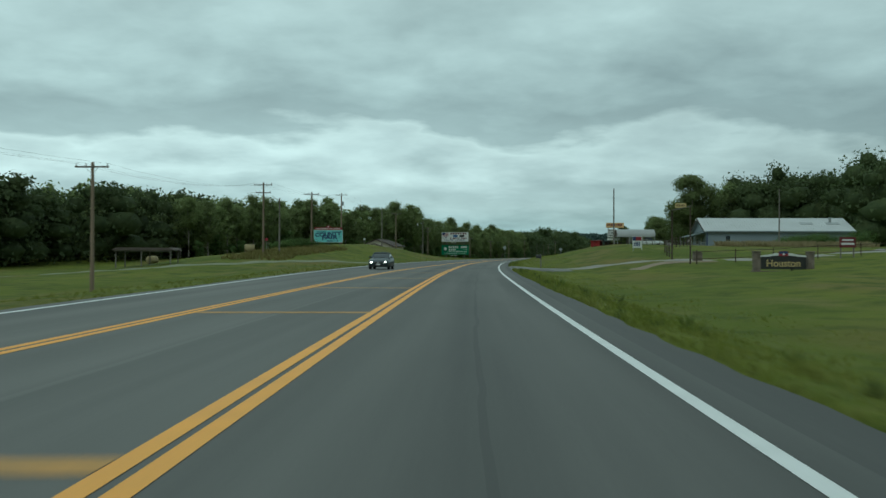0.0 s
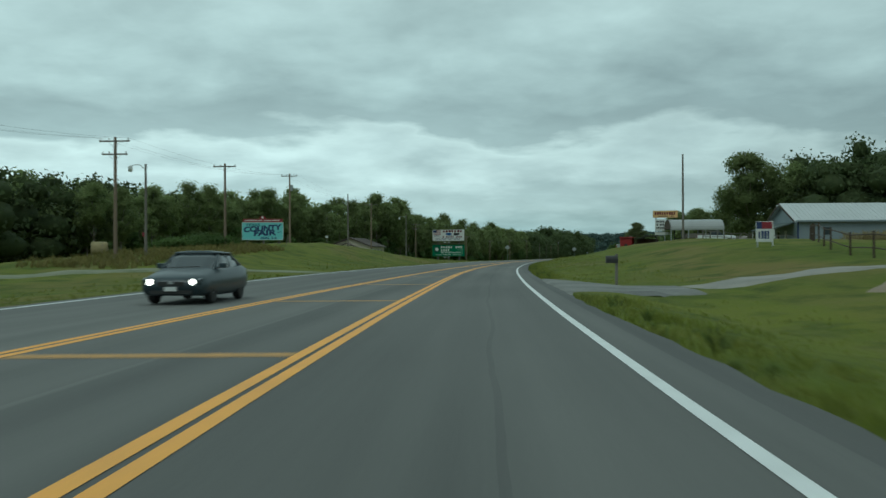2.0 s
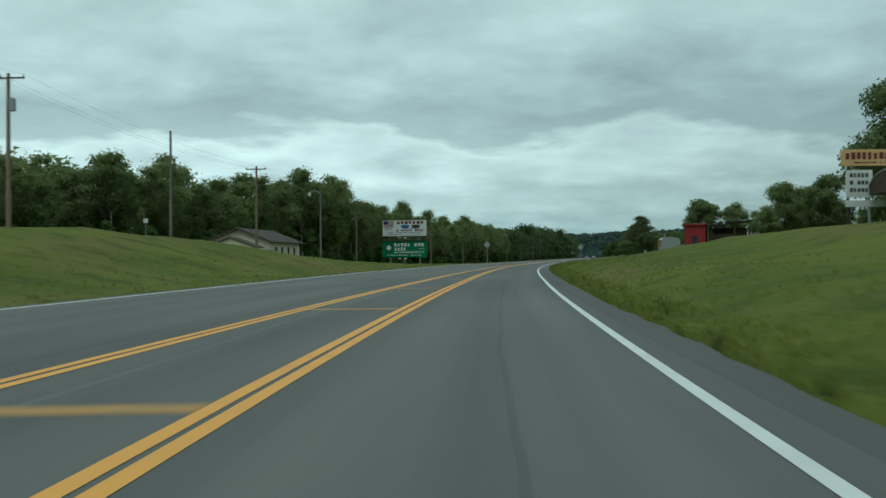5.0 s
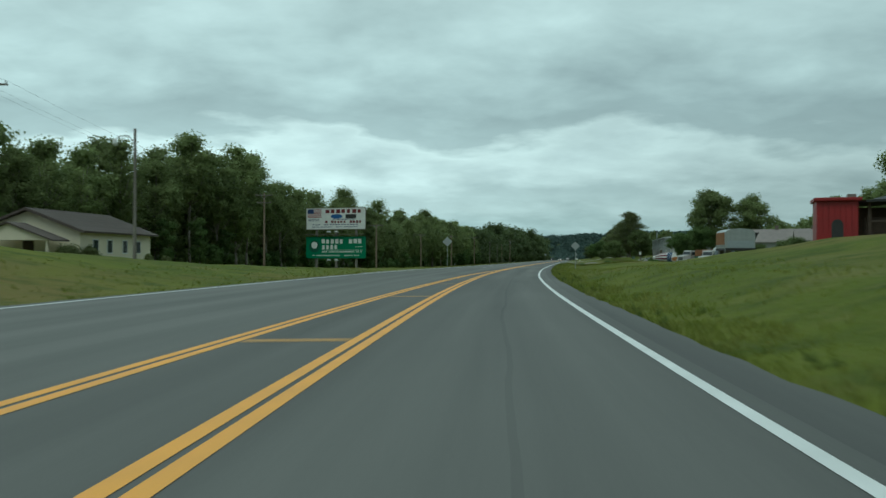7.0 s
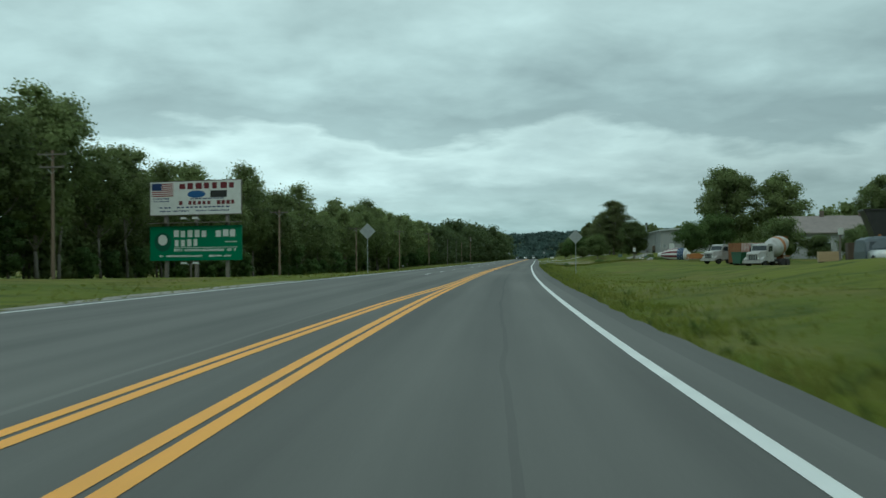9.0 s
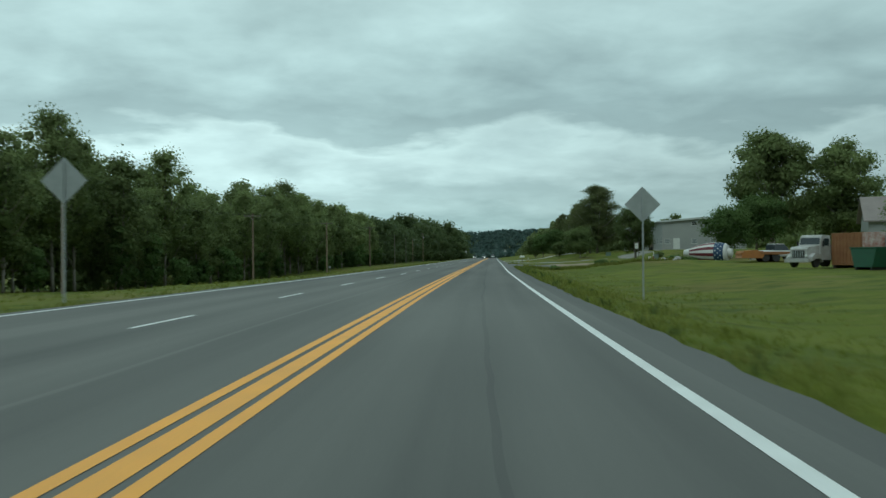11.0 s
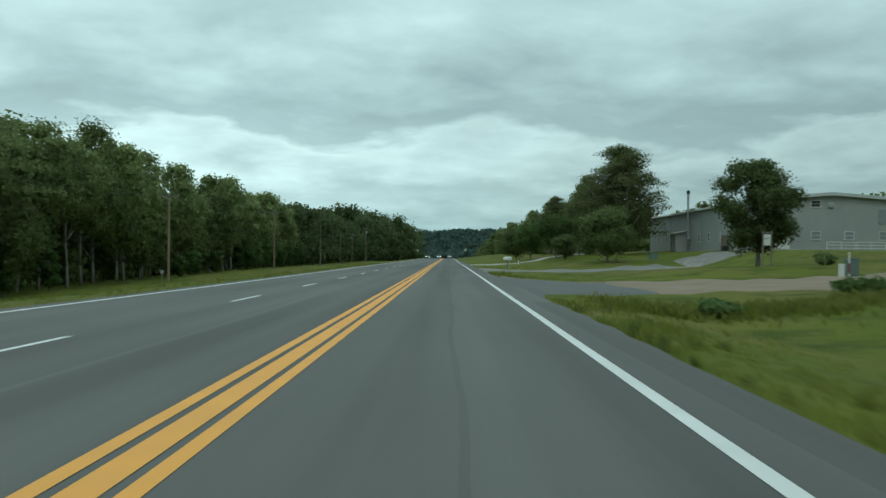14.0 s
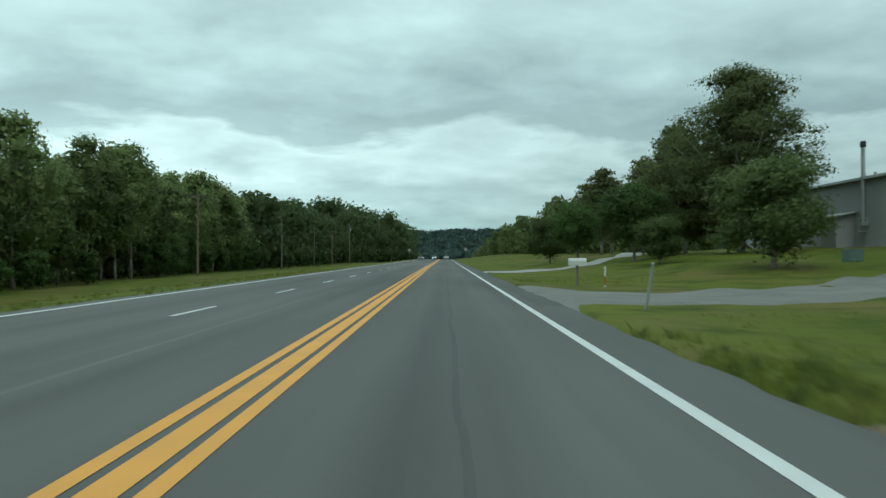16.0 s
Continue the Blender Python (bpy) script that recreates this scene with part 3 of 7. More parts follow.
def lobe(centre, radius, seg, rnd):
    """A lumpy closed body, rings of points pushed in and out."""
    rows = []
    for i in range(1, seg):
        a = math.pi * i / seg
        for j in range(seg + 2):
            b = 2 * math.pi * (j + 0.5 * (i % 2)) / (seg + 2)
            rows.append((math.sin(a) * math.cos(b), math.sin(a) * math.sin(b), math.cos(a)))
    v = np.array([(0, 0, 1)] + rows + [(0, 0, -1)]) * rnd.uniform(0.78, 1.12, (len(rows) + 2, 1))
    m, f = seg + 2, []
    for j in range(m):
        f.append((0, 1 + j, 1 + (j + 1) % m))
        f.append((len(rows) + 1, len(rows) - m + 1 + (j + 1) % m, len(rows) - m + 1 + j))
    for i in range(seg - 2):
        for j in range(m):
            a, b = 1 + i * m + j, 1 + i * m + (j + 1) % m
            f += [(a, a + m, b), (b, a + m, b + m)]
    return v * radius + centre, f


def crown_mesh(name, lobes, leaves, size, material, rnd, core=0.46, out=0.70):
    """A crown of leaf blades over lumpy cores. lobes: rows of centre and radii."""
    verts, faces, normals, count = [], [], [], 0
    mid = np.mean([c for c, _ in lobes], 0)
    area = np.array([np.prod(r) ** (2 / 3) for _, r in lobes])
    for (c, r), share_of in zip(lobes, area / area.sum()):
        v, f = lobe(np.array(c), np.array(r) * core, 4 if len(lobes) > 30 else 5, rnd)
        verts.append(v)
        normals.append((v - c) / np.array(r) * 0.5 + 0.75 * (v - mid) / (np.abs(v - mid).max() + 0.1) + (0, 0, 0.2))
        faces += [tuple(q + count for q in face) for face in f]
        count += len(v)
        n = max(8, int(2 * leaves * share_of))
        way = rnd.normal(size=(n, 3))
        way /= np.linalg.norm(way, axis=1)[:, None]
        way[:, 2] = np.where(rnd.random(n) < 0.35, np.abs(way[:, 2]), way[:, 2])
        at = np.array(c) + way * np.array(r) * (rnd.uniform(0.55, 1.0 + out * rnd.random(n) ** 2, n))[:, None]
        v, f = quads(at, way + rnd.normal(scale=0.6, size=(n, 3)) + (0, 0, 0.3), size * 0.80, rnd)
        verts.append(v)
        soft = 0.45 * way + 0.75 * (at - mid) / (np.abs(at - mid).max() + 0.1) + rnd.normal(scale=0.42, size=(n, 3)) + (0, 0, 0.25)
        normals.append(np.repeat(soft, 3, 0))
        faces += (f + count).tolist()
        count += len(v)
    return leafy(name, verts, faces, normals, material)


def trunk_mesh(name, h, r, limbs, rnd, lean=0.4, seg=8):
    bm = bmesh.new()
    p, at, k = [], Vector((0, 0, -0.3)), 5
    for i in range(k + 1):
        p.append(at.copy())
        at += Vector((rnd.normal() * lean * 0.25, rnd.normal() * lean * 0.25, (h + 0.3) / k))
    for i in range(k):
        tube(bm, p[i], p[i + 1], r * (1.25 if i == 0 else 1 - 0.75 * i / k), r * (1 - 0.75 * (i + 1) / k), seg)
    for c in limbs:
        c = Vector(c)
        i = min(k - 1, max(1, int(k * 0.8 * c.z / max(h, 0.1))))
        mid = p[i].lerp(c, 0.5) + Vector((0, 0, -0.1 * (c - p[i]).length))
        tube(bm, p[i], mid, r * 0.42, r * 0.28, 6)
        tube(bm, mid, c, r * 0.28, r * 0.10, 6)
    me = bpy.data.meshes.new(name)
    bm.to_mesh(me)
    bm.free()
    me.shade_smooth()
    me.materials.append(BARK)
    return me


def oak(seed, h, w, low=0.25, leaves=1500, size=0.42, lobes=13, material=None, thick=0.022, fine=1.0, out=0.34):
    """A broad-leaved tree: uneven lobes of leaves on limbs. Returns its trunk and crown meshes."""
    rnd = np.random.default_rng(seed)
    rows = []
    for i in range(lobes):
        f = (i + 0.5) / lobes
        z = h * (low + 0.08 + (0.90 - low) * f * rnd.uniform(0.85, 1.08))
        t = (z / h - low) / (1 - low)
        reach = w * 0.5 * (0.25 + 0.75 * math.sin(math.pi * min(max(t, 0.12), 0.97)) ** 0.7)
        a = i * 2.4 + rnd.uniform(-0.5, 0.5)
        rad = fine * w * rnd.uniform(0.17, 0.27)
        off = max(0.0, reach - rad * 0.6) * (rnd.uniform(0.05, 0.4) if i % 3 == 0 else rnd.uniform(0.55, 1.0))
        rows.append(((off * math.cos(a), off * math.sin(a), min(z, h - rad * 0.7)), (rad, rad * rnd.uniform(0.9, 1.1), rad * rnd.uniform(0.65, 0.95))))
    limbs = [c for c, _ in rows[:: 2]]
    return trunk_mesh("trunk", h * 0.8, h * thick, limbs, rnd), crown_mesh("crown", rows, leaves, size, material or LEAF, rnd, out=out)


def pine(seed, h, w, leaves=9000, size=0.17, low=0.25, whorls=15, clumps=4):
    """A pine: whorls of level limbs with flat, ragged fans of needles along them, widest below the middle, with a rounded top."""
    rnd = np.random.default_rng(seed)
    rows, tips = [], []
    for i in range(whorls):
        f = i / (whorls - 1)
        z = h * (low + (0.93 - low) * f)
        reach = w * 0.5 * (0.16 + 0.84 * math.sin(math.pi * (0.30 + 0.66 * f)) ** 0.9)
        for k in range(6 if f < 0.8 else 4):
            a = 2 * math.pi * k / 6 + i * 0.7 + rnd.uniform(-0.3, 0.3)
            far, rise = reach * rnd.uniform(0.62, 1.10), rnd.uniform(-0.05, 0.16)
            for j in range(clumps):
                g = 0.16 + 0.84 * (j + 0.5) / clumps
                turn = a + rnd.uniform(-0.22, 0.22)
                rad = w * rnd.uniform(0.050, 0.078) * (1.15 - 0.35 * g)
                rows.append(((far * g * math.cos(turn), far * g * math.sin(turn), z + far * g * rise + rnd.uniform(-0.2, 0.2)), (rad * 1.5, rad * 1.5, rad * 0.80)))
            tips.append((far * 0.9 * math.cos(a), far * 0.9 * math.sin(a), z + far * rise))
    for j in range(7):
        rows.append(((rnd.uniform(-0.06, 0.06) * w, rnd.uniform(-0.06, 0.06) * w, h * rnd.uniform(0.90, 0.985)), (w * 0.07, w * 0.07, w * 0.05)))
    return trunk_mesh("trunk", h * 0.95, h * 0.018, tips[::2], rnd, lean=0.25), crown_mesh("crown", rows, leaves, size, NEEDLE, rnd, core=0.24, out=0.55)


def plant(kind, pair, s, d, label, category="tree", group="", scale=1.0, turn=0.0, wide=1.0):
    root = thing(kind, on_ground(s, d, turn, 0.05), label, category, group)
    root.scale = (scale * wide, scale * wide, scale)
    for n, me in zip(("trunk", "crown"), pair):
        ob = new(n, me)
        ob.parent = root
    return root


rnd = random.Random(5)
EDGE_SHAPES = ((17.0, 9.2, 0.16), (15.5, 8.6, 0.10), (17.8, 9.0, 0.24), (14.5, 8.4, 0.08), (16.5, 9.2, 0.34), (17.2, 8.2, 0.42))
EDGE_TREES = [oak(100 + i, h, w, low=lo, leaves=3600, size=0.235, lobes=40, thick=0.010, fine=0.66, out=0.85) for i, (h, w, lo) in enumerate(EDGE_SHAPES)]
BACK_TREES = [oak(110 + i, h, w, low=lo, leaves=1350, size=0.37, lobes=24, thick=0.010, fine=0.80, out=0.70) for i, (h, w, lo) in enumerate(EDGE_SHAPES[:4])]
SAPLINGS = [oak(130 + i, h, w, low=0.05, leaves=1100, size=0.24, lobes=9, material=LEAF_L) for i, (h, w) in enumerate(((6.5, 4.2), (5.0, 4.0), (8.0, 4.6)))]


def wood_line(s):
    """How far left of the line the wood's edge stands."""
    return -table(s, [(180, 75), (250, 62), (300, 50), (345, 44), (420, 40), (700, 40), (760, 38)])


# The wood's first rows, tree by tree.
s = 205.0
while s < 620:
    for row in range(2):
        d = wood_line(s) - 6.5 * row - rnd.uniform(0, 3.5)
        sc = rnd.uniform(0.88, 1.07) * float(table(s, [(200, 0.80), (240, 0.86), (275, 0.98), (300, 0.96), (311, 1.0), (317, 1.14), (330, 1.16), (337, 0.98), (345, 0.88), (365, 0.92), (390, 0.99), (410, 0.98), (425, 0.92), (445, 0.92), (478, 1.04), (500, 0.98), (600, 0.98)]))
        plant("oak_tree", rnd.choice((EDGE_TREES[2:] if s > 385 else EDGE_TREES) if row == 0 and s < 490 else BACK_TREES), s + rnd.uniform(-1.5, 1.5) + 2.5 * row, d, "leafy green oak at the edge of a dense wood", group="trees along the wood's edge", scale=sc, turn=rnd.uniform(0, 360))
    if rnd.random() < 0.6:
        plant("young_tree", rnd.choice(SAPLINGS), s + rnd.uniform(-2, 2), wood_line(s) + rnd.uniform(0.5, 2.5), "pale green young tree before the wood", group="young trees along the wood", scale=rnd.uniform(0.6, 1.0), turn=rnd.uniform(0, 360))
    s += rnd.uniform(4.6, 6.6)


def far_wood(name, label, places, h, leaves, size, seed, material=LEAF, girth=1.0):
    """A wood too far off to count: lumpy crowns with leaf clumps, in one mesh."""
    r = np.random.default_rng(seed)
    verts, faces, normals, count = [], [], [], 0
    leaves *= 2
    for x, y, z in places:
        tall, wide = h * r.uniform(0.80, 1.12), girth * h * r.uniform(0.24, 0.34)
        for k in range(4):
            c = np.array([x + r.uniform(-0.5, 0.5) * wide, y + r.uniform(-0.5, 0.5) * wide, z + tall * (0.22, 0.45, 0.66, 0.80)[k]])
            rad = np.array([wide, wide, tall * 0.22]) * (1.0, 1.05, 0.9, 0.62)[k] * r.uniform(0.85, 1.15)
            v, f = lobe(c, rad * 0.54, 4, r)
            verts.append(v)
            normals.append((v - c) / rad)
            faces += [tuple(q + count for q in face) for face in f]
            count += len(v)
            way = r.normal(size=(leaves, 3))
            way /= np.linalg.norm(way, axis=1)[:, None]
            v, f = quads(c + way * rad * r.uniform(0.50, 1.12, (leaves, 1)), way + r.normal(scale=0.6, size=(leaves, 3)), size * 0.80, r)
            verts.append(v)
            normals.append(np.repeat(0.7 * way + r.normal(scale=0.40, size=(leaves, 3)) + (0, 0, 0.25), 3, 0))
            faces += (f + count).tolist()
            count += len(v)
    return tagged(new(name, leafy(name, verts, faces, normals, material)), label, "wood", kind="stuff")


def scatter(s0, s1, ds, step, jitter, seed):
    r = np.random.default_rng(seed)
    out = []
    for d in ds:
        for s in np.arange(s0, s1, step):
            ss, dd = s + r.uniform(-jitter, jitter), (d(s) if callable(d) else d) + r.uniform(-jitter, jitter)
            x, y, _ = spot(ss, dd)
            out.append((float(x), float(y), float(ground_z(ss, dd)) - 0.5))
    return out


far_wood("woods", "dense dark green wood behind the verge", scatter(190, 640, [lambda s: wood_line(s) - 15, lambda s: wood_line(s) - 24], 6.5, 2.5, 21), 17.0, 48, 0.72, 31)
far_wood("woods", "dense dark green wood along the road ahead", scatter(618, 806, [-43, -50, -58, -67], 6.5, 2.0, 22), 19.3, 60, 0.85, 32, LEAF_SHADED)
far_wood("woods", "dark green wood closing in on the road ahead", scatter(800, 985, [lambda s: -43 + 19 * float(ease(790, 930, s)), lambda s: -52 + 19 * float(ease(790, 930, s)), -62], 7.5, 2.5, 45), 26.0, 52, 1.0, 46, LEAF_SHADED)
far_wood("woods", "dark wooded hillside beyond the hay field", scatter(30, 430, [-120, -127, -135, -146, -162, -185, -215, -250], 6.3, 3.0, 23), 18.0, 72, 0.60, 33, LEAF_SHADED)
far_wood("woods", "dark green wood on the rise beyond the barn yard", scatter(95, 215, [98, 106, 115, 126, 140, 158], 7, 3, 30), 21.0, 75, 0.52, 40, LEAF_SHADED)
far_wood("woods", "dark green wood beyond the field behind the mound", scatter(150, 300, [-83, -92, -102], 5.8, 2.5, 29), 17.0, 60, 0.62, 39, LEAF_SHADED, girth=1.25)
far_wood("woods", "dark green wood behind the metal barn", scatter(200, 340, [76, 84, 93, 104, 118, 135, 155], 7, 3, 24), 22.8, 75, 0.54, 34, LEAF_SHADED)
far_wood("woods", "dark green wood close behind the metal barn", scatter(236, 292, [58, 64, 70], 6.0, 2.0, 43), 22.5, 70, 0.55, 44, LEAF_SHADED)
far_wood("woods", "line of trees behind the grey warehouse", scatter(520, 700, [82, 92, 104], 9, 3.5, 25), 12.0, 40, 0.6, 35)
far_wood("woods", "green wood along the road ahead", scatter(575, 1150, [24, 32, 42, 54], 8, 3, 26), 11.5, 28, 0.85, 36)
far_wood("woods", "trees behind the truck yard", scatter(440, 520, [72, 82, 94], 8, 3, 28), 12.0, 50, 0.6, 38)
# The ridge's haze comes from its bluish leaf colour.
far_wood("woods", "distant wooded valley and ridge", scatter(1450, 2750, list(range(-520, 560, 36)), 38, 14, 27), 20.0, 6, 4.0, 37, LEAF_HAZED, girth=2.6)

far_wood("undergrowth", "dense dark undergrowth inside the wood", scatter(215, 640, [lambda s: wood_line(s) - 7], 4.5, 2.0, 41), 6.0, 24, 0.5, 42)

# Single trees beside the yards.

OAKS = [oak(200, 16.0, 13.0, low=0.14, leaves=9000, size=0.27, lobes=44, fine=0.66), oak(201, 15.0, 11.0, low=0.12, leaves=8000, size=0.25, lobes=40, fine=0.68), oak(202, 17.0, 14.0, low=0.10, leaves=9000, size=0.28, lobes=44, fine=0.66)]
plant("oak_tree", OAKS[0], 425, 39.4, "large spreading green oak behind the truck yard", scale=1.07, wide=1.02)
plant("oak_tree", OAKS[1], 425, 48.8, "large green oak behind the truck yard", scale=1.04, turn=70, wide=1.15)
plant("oak_tree", OAKS[2], 429, 69, "green oak behind the brown-roofed houses", scale=0.88, turn=200, wide=0.85)
plant("oak_tree", OAKS[0], 437, 80, "tall green oak behind the brown-roofed houses", scale=0.98, turn=120)
plant("oak_tree", OAKS[1], 428, 88, "broad green oak behind the brown-roofed houses", scale=0.95, turn=20)
plant("oak_tree", OAKS[2], 246, 43.6, "tall ragged oak beside the metal barn", scale=1.14, turn=30)
plant("oak_tree", OAKS[0], 279, 37.0, "tall green oak behind the open shed", scale=0.68, turn=80, wide=0.9)
plant("oak_tree", OAKS[1], 275, 33.2, "smaller green oak behind the open shed", scale=0.46, turn=10)
plant("oak_tree", OAKS[2], 283, 43.5, "broad green oak behind the open shed", scale=0.70, turn=190)
plant("oak_tree", OAKS[1], 252, 53.5, "dark green oak beside the metal barn", scale=1.2, turn=250)
plant("oak_tree", OAKS[1], 262, 60, "green oak behind the metal barn", scale=1.05, turn=160)
ROUND = oak(210, 8.0, 6.9, low=0.13, leaves=11000, size=0.14, lobes=52, fine=0.62, out=0.45, material=LEAF_DARK)
plant("round_tree", ROUND, 443.3, 23.3, "neat round-crowned green tree on the lawn", scale=1.0)
PINES = [pine(220, 15.2, 13.4, leaves=34000, size=0.135, low=0.16, whorls=19), pine(221, 12.5, 9.0, leaves=5200, size=0.22, low=0.22, whorls=12, clumps=3), pine(222, 11.0, 8.0, leaves=4600, size=0.22, low=0.26, whorls=11, clumps=3)]
plant("pine_tree", PINES[0], 502, 23.7, "tall ragged dark green pine on the lawn", category="pine tree")
plant("pine_tree", PINES[0], 507.5, 20.0, "tall dark green pine beside the taller one", category="pine tree", scale=0.68, turn=140)
for s, d, i, sc in ((512, 21, 1, 0.95), (521, 24, 2, 1.0), (531, 22, 1, 0.85), (541, 19, 2, 0.95), (551, 22, 1, 0.8), (560, 20, 2, 0.9)):
    plant("pine_tree", PINES[i], s, d, "dark green pine in a row along the drive", category="pine tree", group="pines along the drive", scale=sc, turn=s * 7 % 360)
LAWN = [oak(230, 5.2, 6.4, low=0.16, leaves=5600, size=0.13, lobes=30, fine=0.72, out=0.6, material=LEAF_DARK), oak(231, 6.2, 6.6, low=0.26, leaves=5200, size=0.15, lobes=28, fine=0.70, out=0.6, material=LEAF_L)]
plant("lawn_tree", LAWN[0], 477.5, 17.7, "low spreading green tree on the lawn", scale=1.12, wide=1.08)
plant("lawn_tree", LAWN[0], 491, 14.6, "small light green tree with a low crown", scale=0.62, turn=60)
plant("lawn_tree", LAWN[1], 499, 14.5, "broad light green tree on the lawn", scale=0.95, turn=90)
plant("lawn_tree", LAWN[1], 516, 12.5, "broad green tree beside the drive", scale=0.9, turn=200)
plant("lawn_tree", LAWN[0], 530, 11.5, "broad green tree beside the drive", scale=0.95, turn=290)

# ---- poles, wires and road signs ----
TOPS = {}


def utility_pole(s, d, base, top, arms=1, name="", lamp=False, insul=True, can=False):
    """A tapered timber pole with crossarms near its top."""
    x, y, h = spot(s, d)
    z = float(ground_z(s, d))
    root = thing("utility_pole", pose(float(x), float(y), z, 0, 0, -math.degrees(h)), "weathered brown timber utility pole with wooden crossarms" if arms else "bare weathered timber utility pole", "utility pole", "utility poles along the road")
    H = top - z
    part("pole", tube(bmesh.new(), (0, 0, -0.4), (0, 0, H), 0.17 if arms else 0.13, 0.11 if arms else 0.085, 12), POLE_WOOD if arms else GREY_WOOD, root)
    for a in range(arms):
        za = H - 0.35 - a * 1.05
        w = 1.25 if a == 0 else 1.05
        arm = part("crossarm", boxed(-w, w, -0.19, -0.09, za - 0.06, za + 0.06, bevel=0.01), GREY_WOOD, root)
        bm = bmesh.new()
        tube(bm, (-0.55, -0.14, za), (0, -0.12, za - 0.55), 0.016, None, 6)
        tube(bm, (0.55, -0.14, za), (0, -0.12, za - 0.55), 0.016, None, 6)
        part("brace", bm, GALV, root)
        if insul:
            for xx in (-w + 0.1, -0.45, w - 0.1):
                part("insulator", tube(bmesh.new(), (xx, -0.14, za + 0.06), (xx, -0.14, za + 0.24), 0.045, 0.03, 8), GREY_WOOD, arm)
    if can:
        part("transformer", lathe([(0.05, H - 2.6), (0.22, H - 2.55), (0.22, H - 1.75), (0.08, H - 1.65)], 14), GALV, root, "grey pole transformer").location = (0.3, 0, 0)
    if lamp:
        bm = bmesh.new()
        pts = [Vector((0, 0, H - 0.9)), Vector((-0.5, 0, H - 0.45)), Vector((-1.1, 0, H - 0.5)), Vector((-1.35, 0, H - 0.7))]
        for a, b in zip(pts, pts[1:]):
            tube(bm, a, b, 0.03, None, 8)
        part("lamp_arm", bm, GALV, root)
        part("lamp_head", lathe([(0.03, 0.15), (0.14, 0.05), (0.18, -0.2), (0.10, -0.34)], 12), WHITE, root, "white lamp head").location = (-1.4, 0, H - 0.8)
    TOPS[name] = [Vector((float(x), float(y), z)) + Matrix.Rotation(-float(h), 3, "Z") @ Vector((xx, -0.14, H - 0.1)) for xx in (-1.15, -0.45, 1.15)]
    return root


for s, d, top, arms, name, extra in ((-5, -29, 7.9, 1, "z", ""), (67.9, -28.1, 7.9, 1, "a", ""), (126, -30.3, 10.9, 2, "b", ""), (151.5, -29.5, 11.3, 1, "p", ""), (192.2, -33.6, 13.8, 1, "c", "can"),
                                     (205.6, -27.7, 11.6, 0, "n", ""), (238, -31.0, 11.9, 1, "d", ""), (246.1, -25.5, 10.0, 0, "l", "lamp"), (313.1, -37.5, 10.4, 2, "e", ""), (361.3, -31.5, 7.8, 1, "f", ""),
                                     (425, -33.3, 7.5, 1, "g", ""), (485.5, -33.4, 8.5, 1, "h", ""), (554.7, -33.5, 9.6, 1, "i", ""), (620.3, -33.4, 8.8, 0, "j", ""), (680, -35, 8.9, 0, "k", ""), (737, -37, 9.6, 1, "m", ""), (769, -34.5, 12.7, 2, "q", "can")):
    utility_pole(s, d, 0, top, arms, name, lamp="lamp" in extra, can="can" in extra)
utility_pole(153.7, 19.2, 0, 11.9, 0, "r")
utility_pole(158, 46.0, 0, 12.0, 0, "s")


def street_lamp(s, d, top):
    root = thing("street_lamp", on_ground(s, d), "grey timber lamp post with a small hooded lamp", "street lamp")
    H = top - float(ground_z(s, d))
    part("pole", tube(bmesh.new(), (0, 0, -0.3), (0, 0, H), 0.13, 0.09, 10), GREY_WOOD, root)
    bm = bmesh.new()
    for a, b in (((0, 0, H - 0.5), (-0.5, 0, H - 0.05)), ((-0.5, 0, H - 0.05), (-1.0, 0, H - 0.05)), ((-1.0, 0, H - 0.05), (-1.25, 0, H - 0.2))):
        tube(bm, a, b, 0.03, None, 8)
    part("arm", bm, GALV, root)
    part("lamp_head", lathe([(0.04, 0.1), (0.16, 0.0), (0.20, -0.25), (0.13, -0.42)], 12), WHITE, root, "pale lamp head").location = (-1.3, 0, H - 0.2)


street_lamp(128.0, -28.6, 8.9)


def cable_run(names, k, label):
    bm = bmesh.new()
    for a, b in zip(names, names[1:]):
        p, q = TOPS[a][k], TOPS[b][k]
        last = p
        for i in range(1, 11):
            t = i / 10
            at = p.lerp(q, t) - Vector((0, 0, 4 * 0.9 * t * (1 - t)))
            tube(bm, last, at, 0.005, None, 4, caps=False)
            last = at
    tagged(part("power_cable", bm, WIRE), label, "cable", "overhead power cables")


for k in range(3):
    cable_run(["z", "a", "b", "c", "d", "e", "f", "g", "h", "i", "j", "k", "m", "q"], k, "thin black overhead power cable slung between poles")


def diamond_sign(s, d, centre, side=0.91):
    """The grey metal back of a diamond warning sign on its post."""
    root = thing("road_sign", on_ground(s, d), "diamond road sign seen from its plain grey metal back", "road sign", "diamond road signs")
    H = centre - float(ground_z(s, d))
    r = side * 0.7071
    bm = prism([(0, H - r), (r, H), (0, H + r), (-r, H)], -0.004, 0.004)
    part("sign_plate", bm, GALV, root)
    part("post", boxed(-0.03, 0.03, -0.07, -0.01, -0.3, H + r * 0.85, bevel=0.008), GALV, root)
    bm = bmesh.new()
    for z in (H - 0.3, H + 0.3):
        tube(bm, (0, -0.09, z), (0, 0.0, z), 0.014, None, 6)
    part("bolt", bm, GALV, root)


diamond_sign(319.7, -12.4, 3.6, 1.0)
diamond_sign(326.6, 5.92, 3.06, 0.92)
diamond_sign(760, -12.5, 3.2)
diamond_sign(700, 6.0, 3.2)

# ---- billboards ----


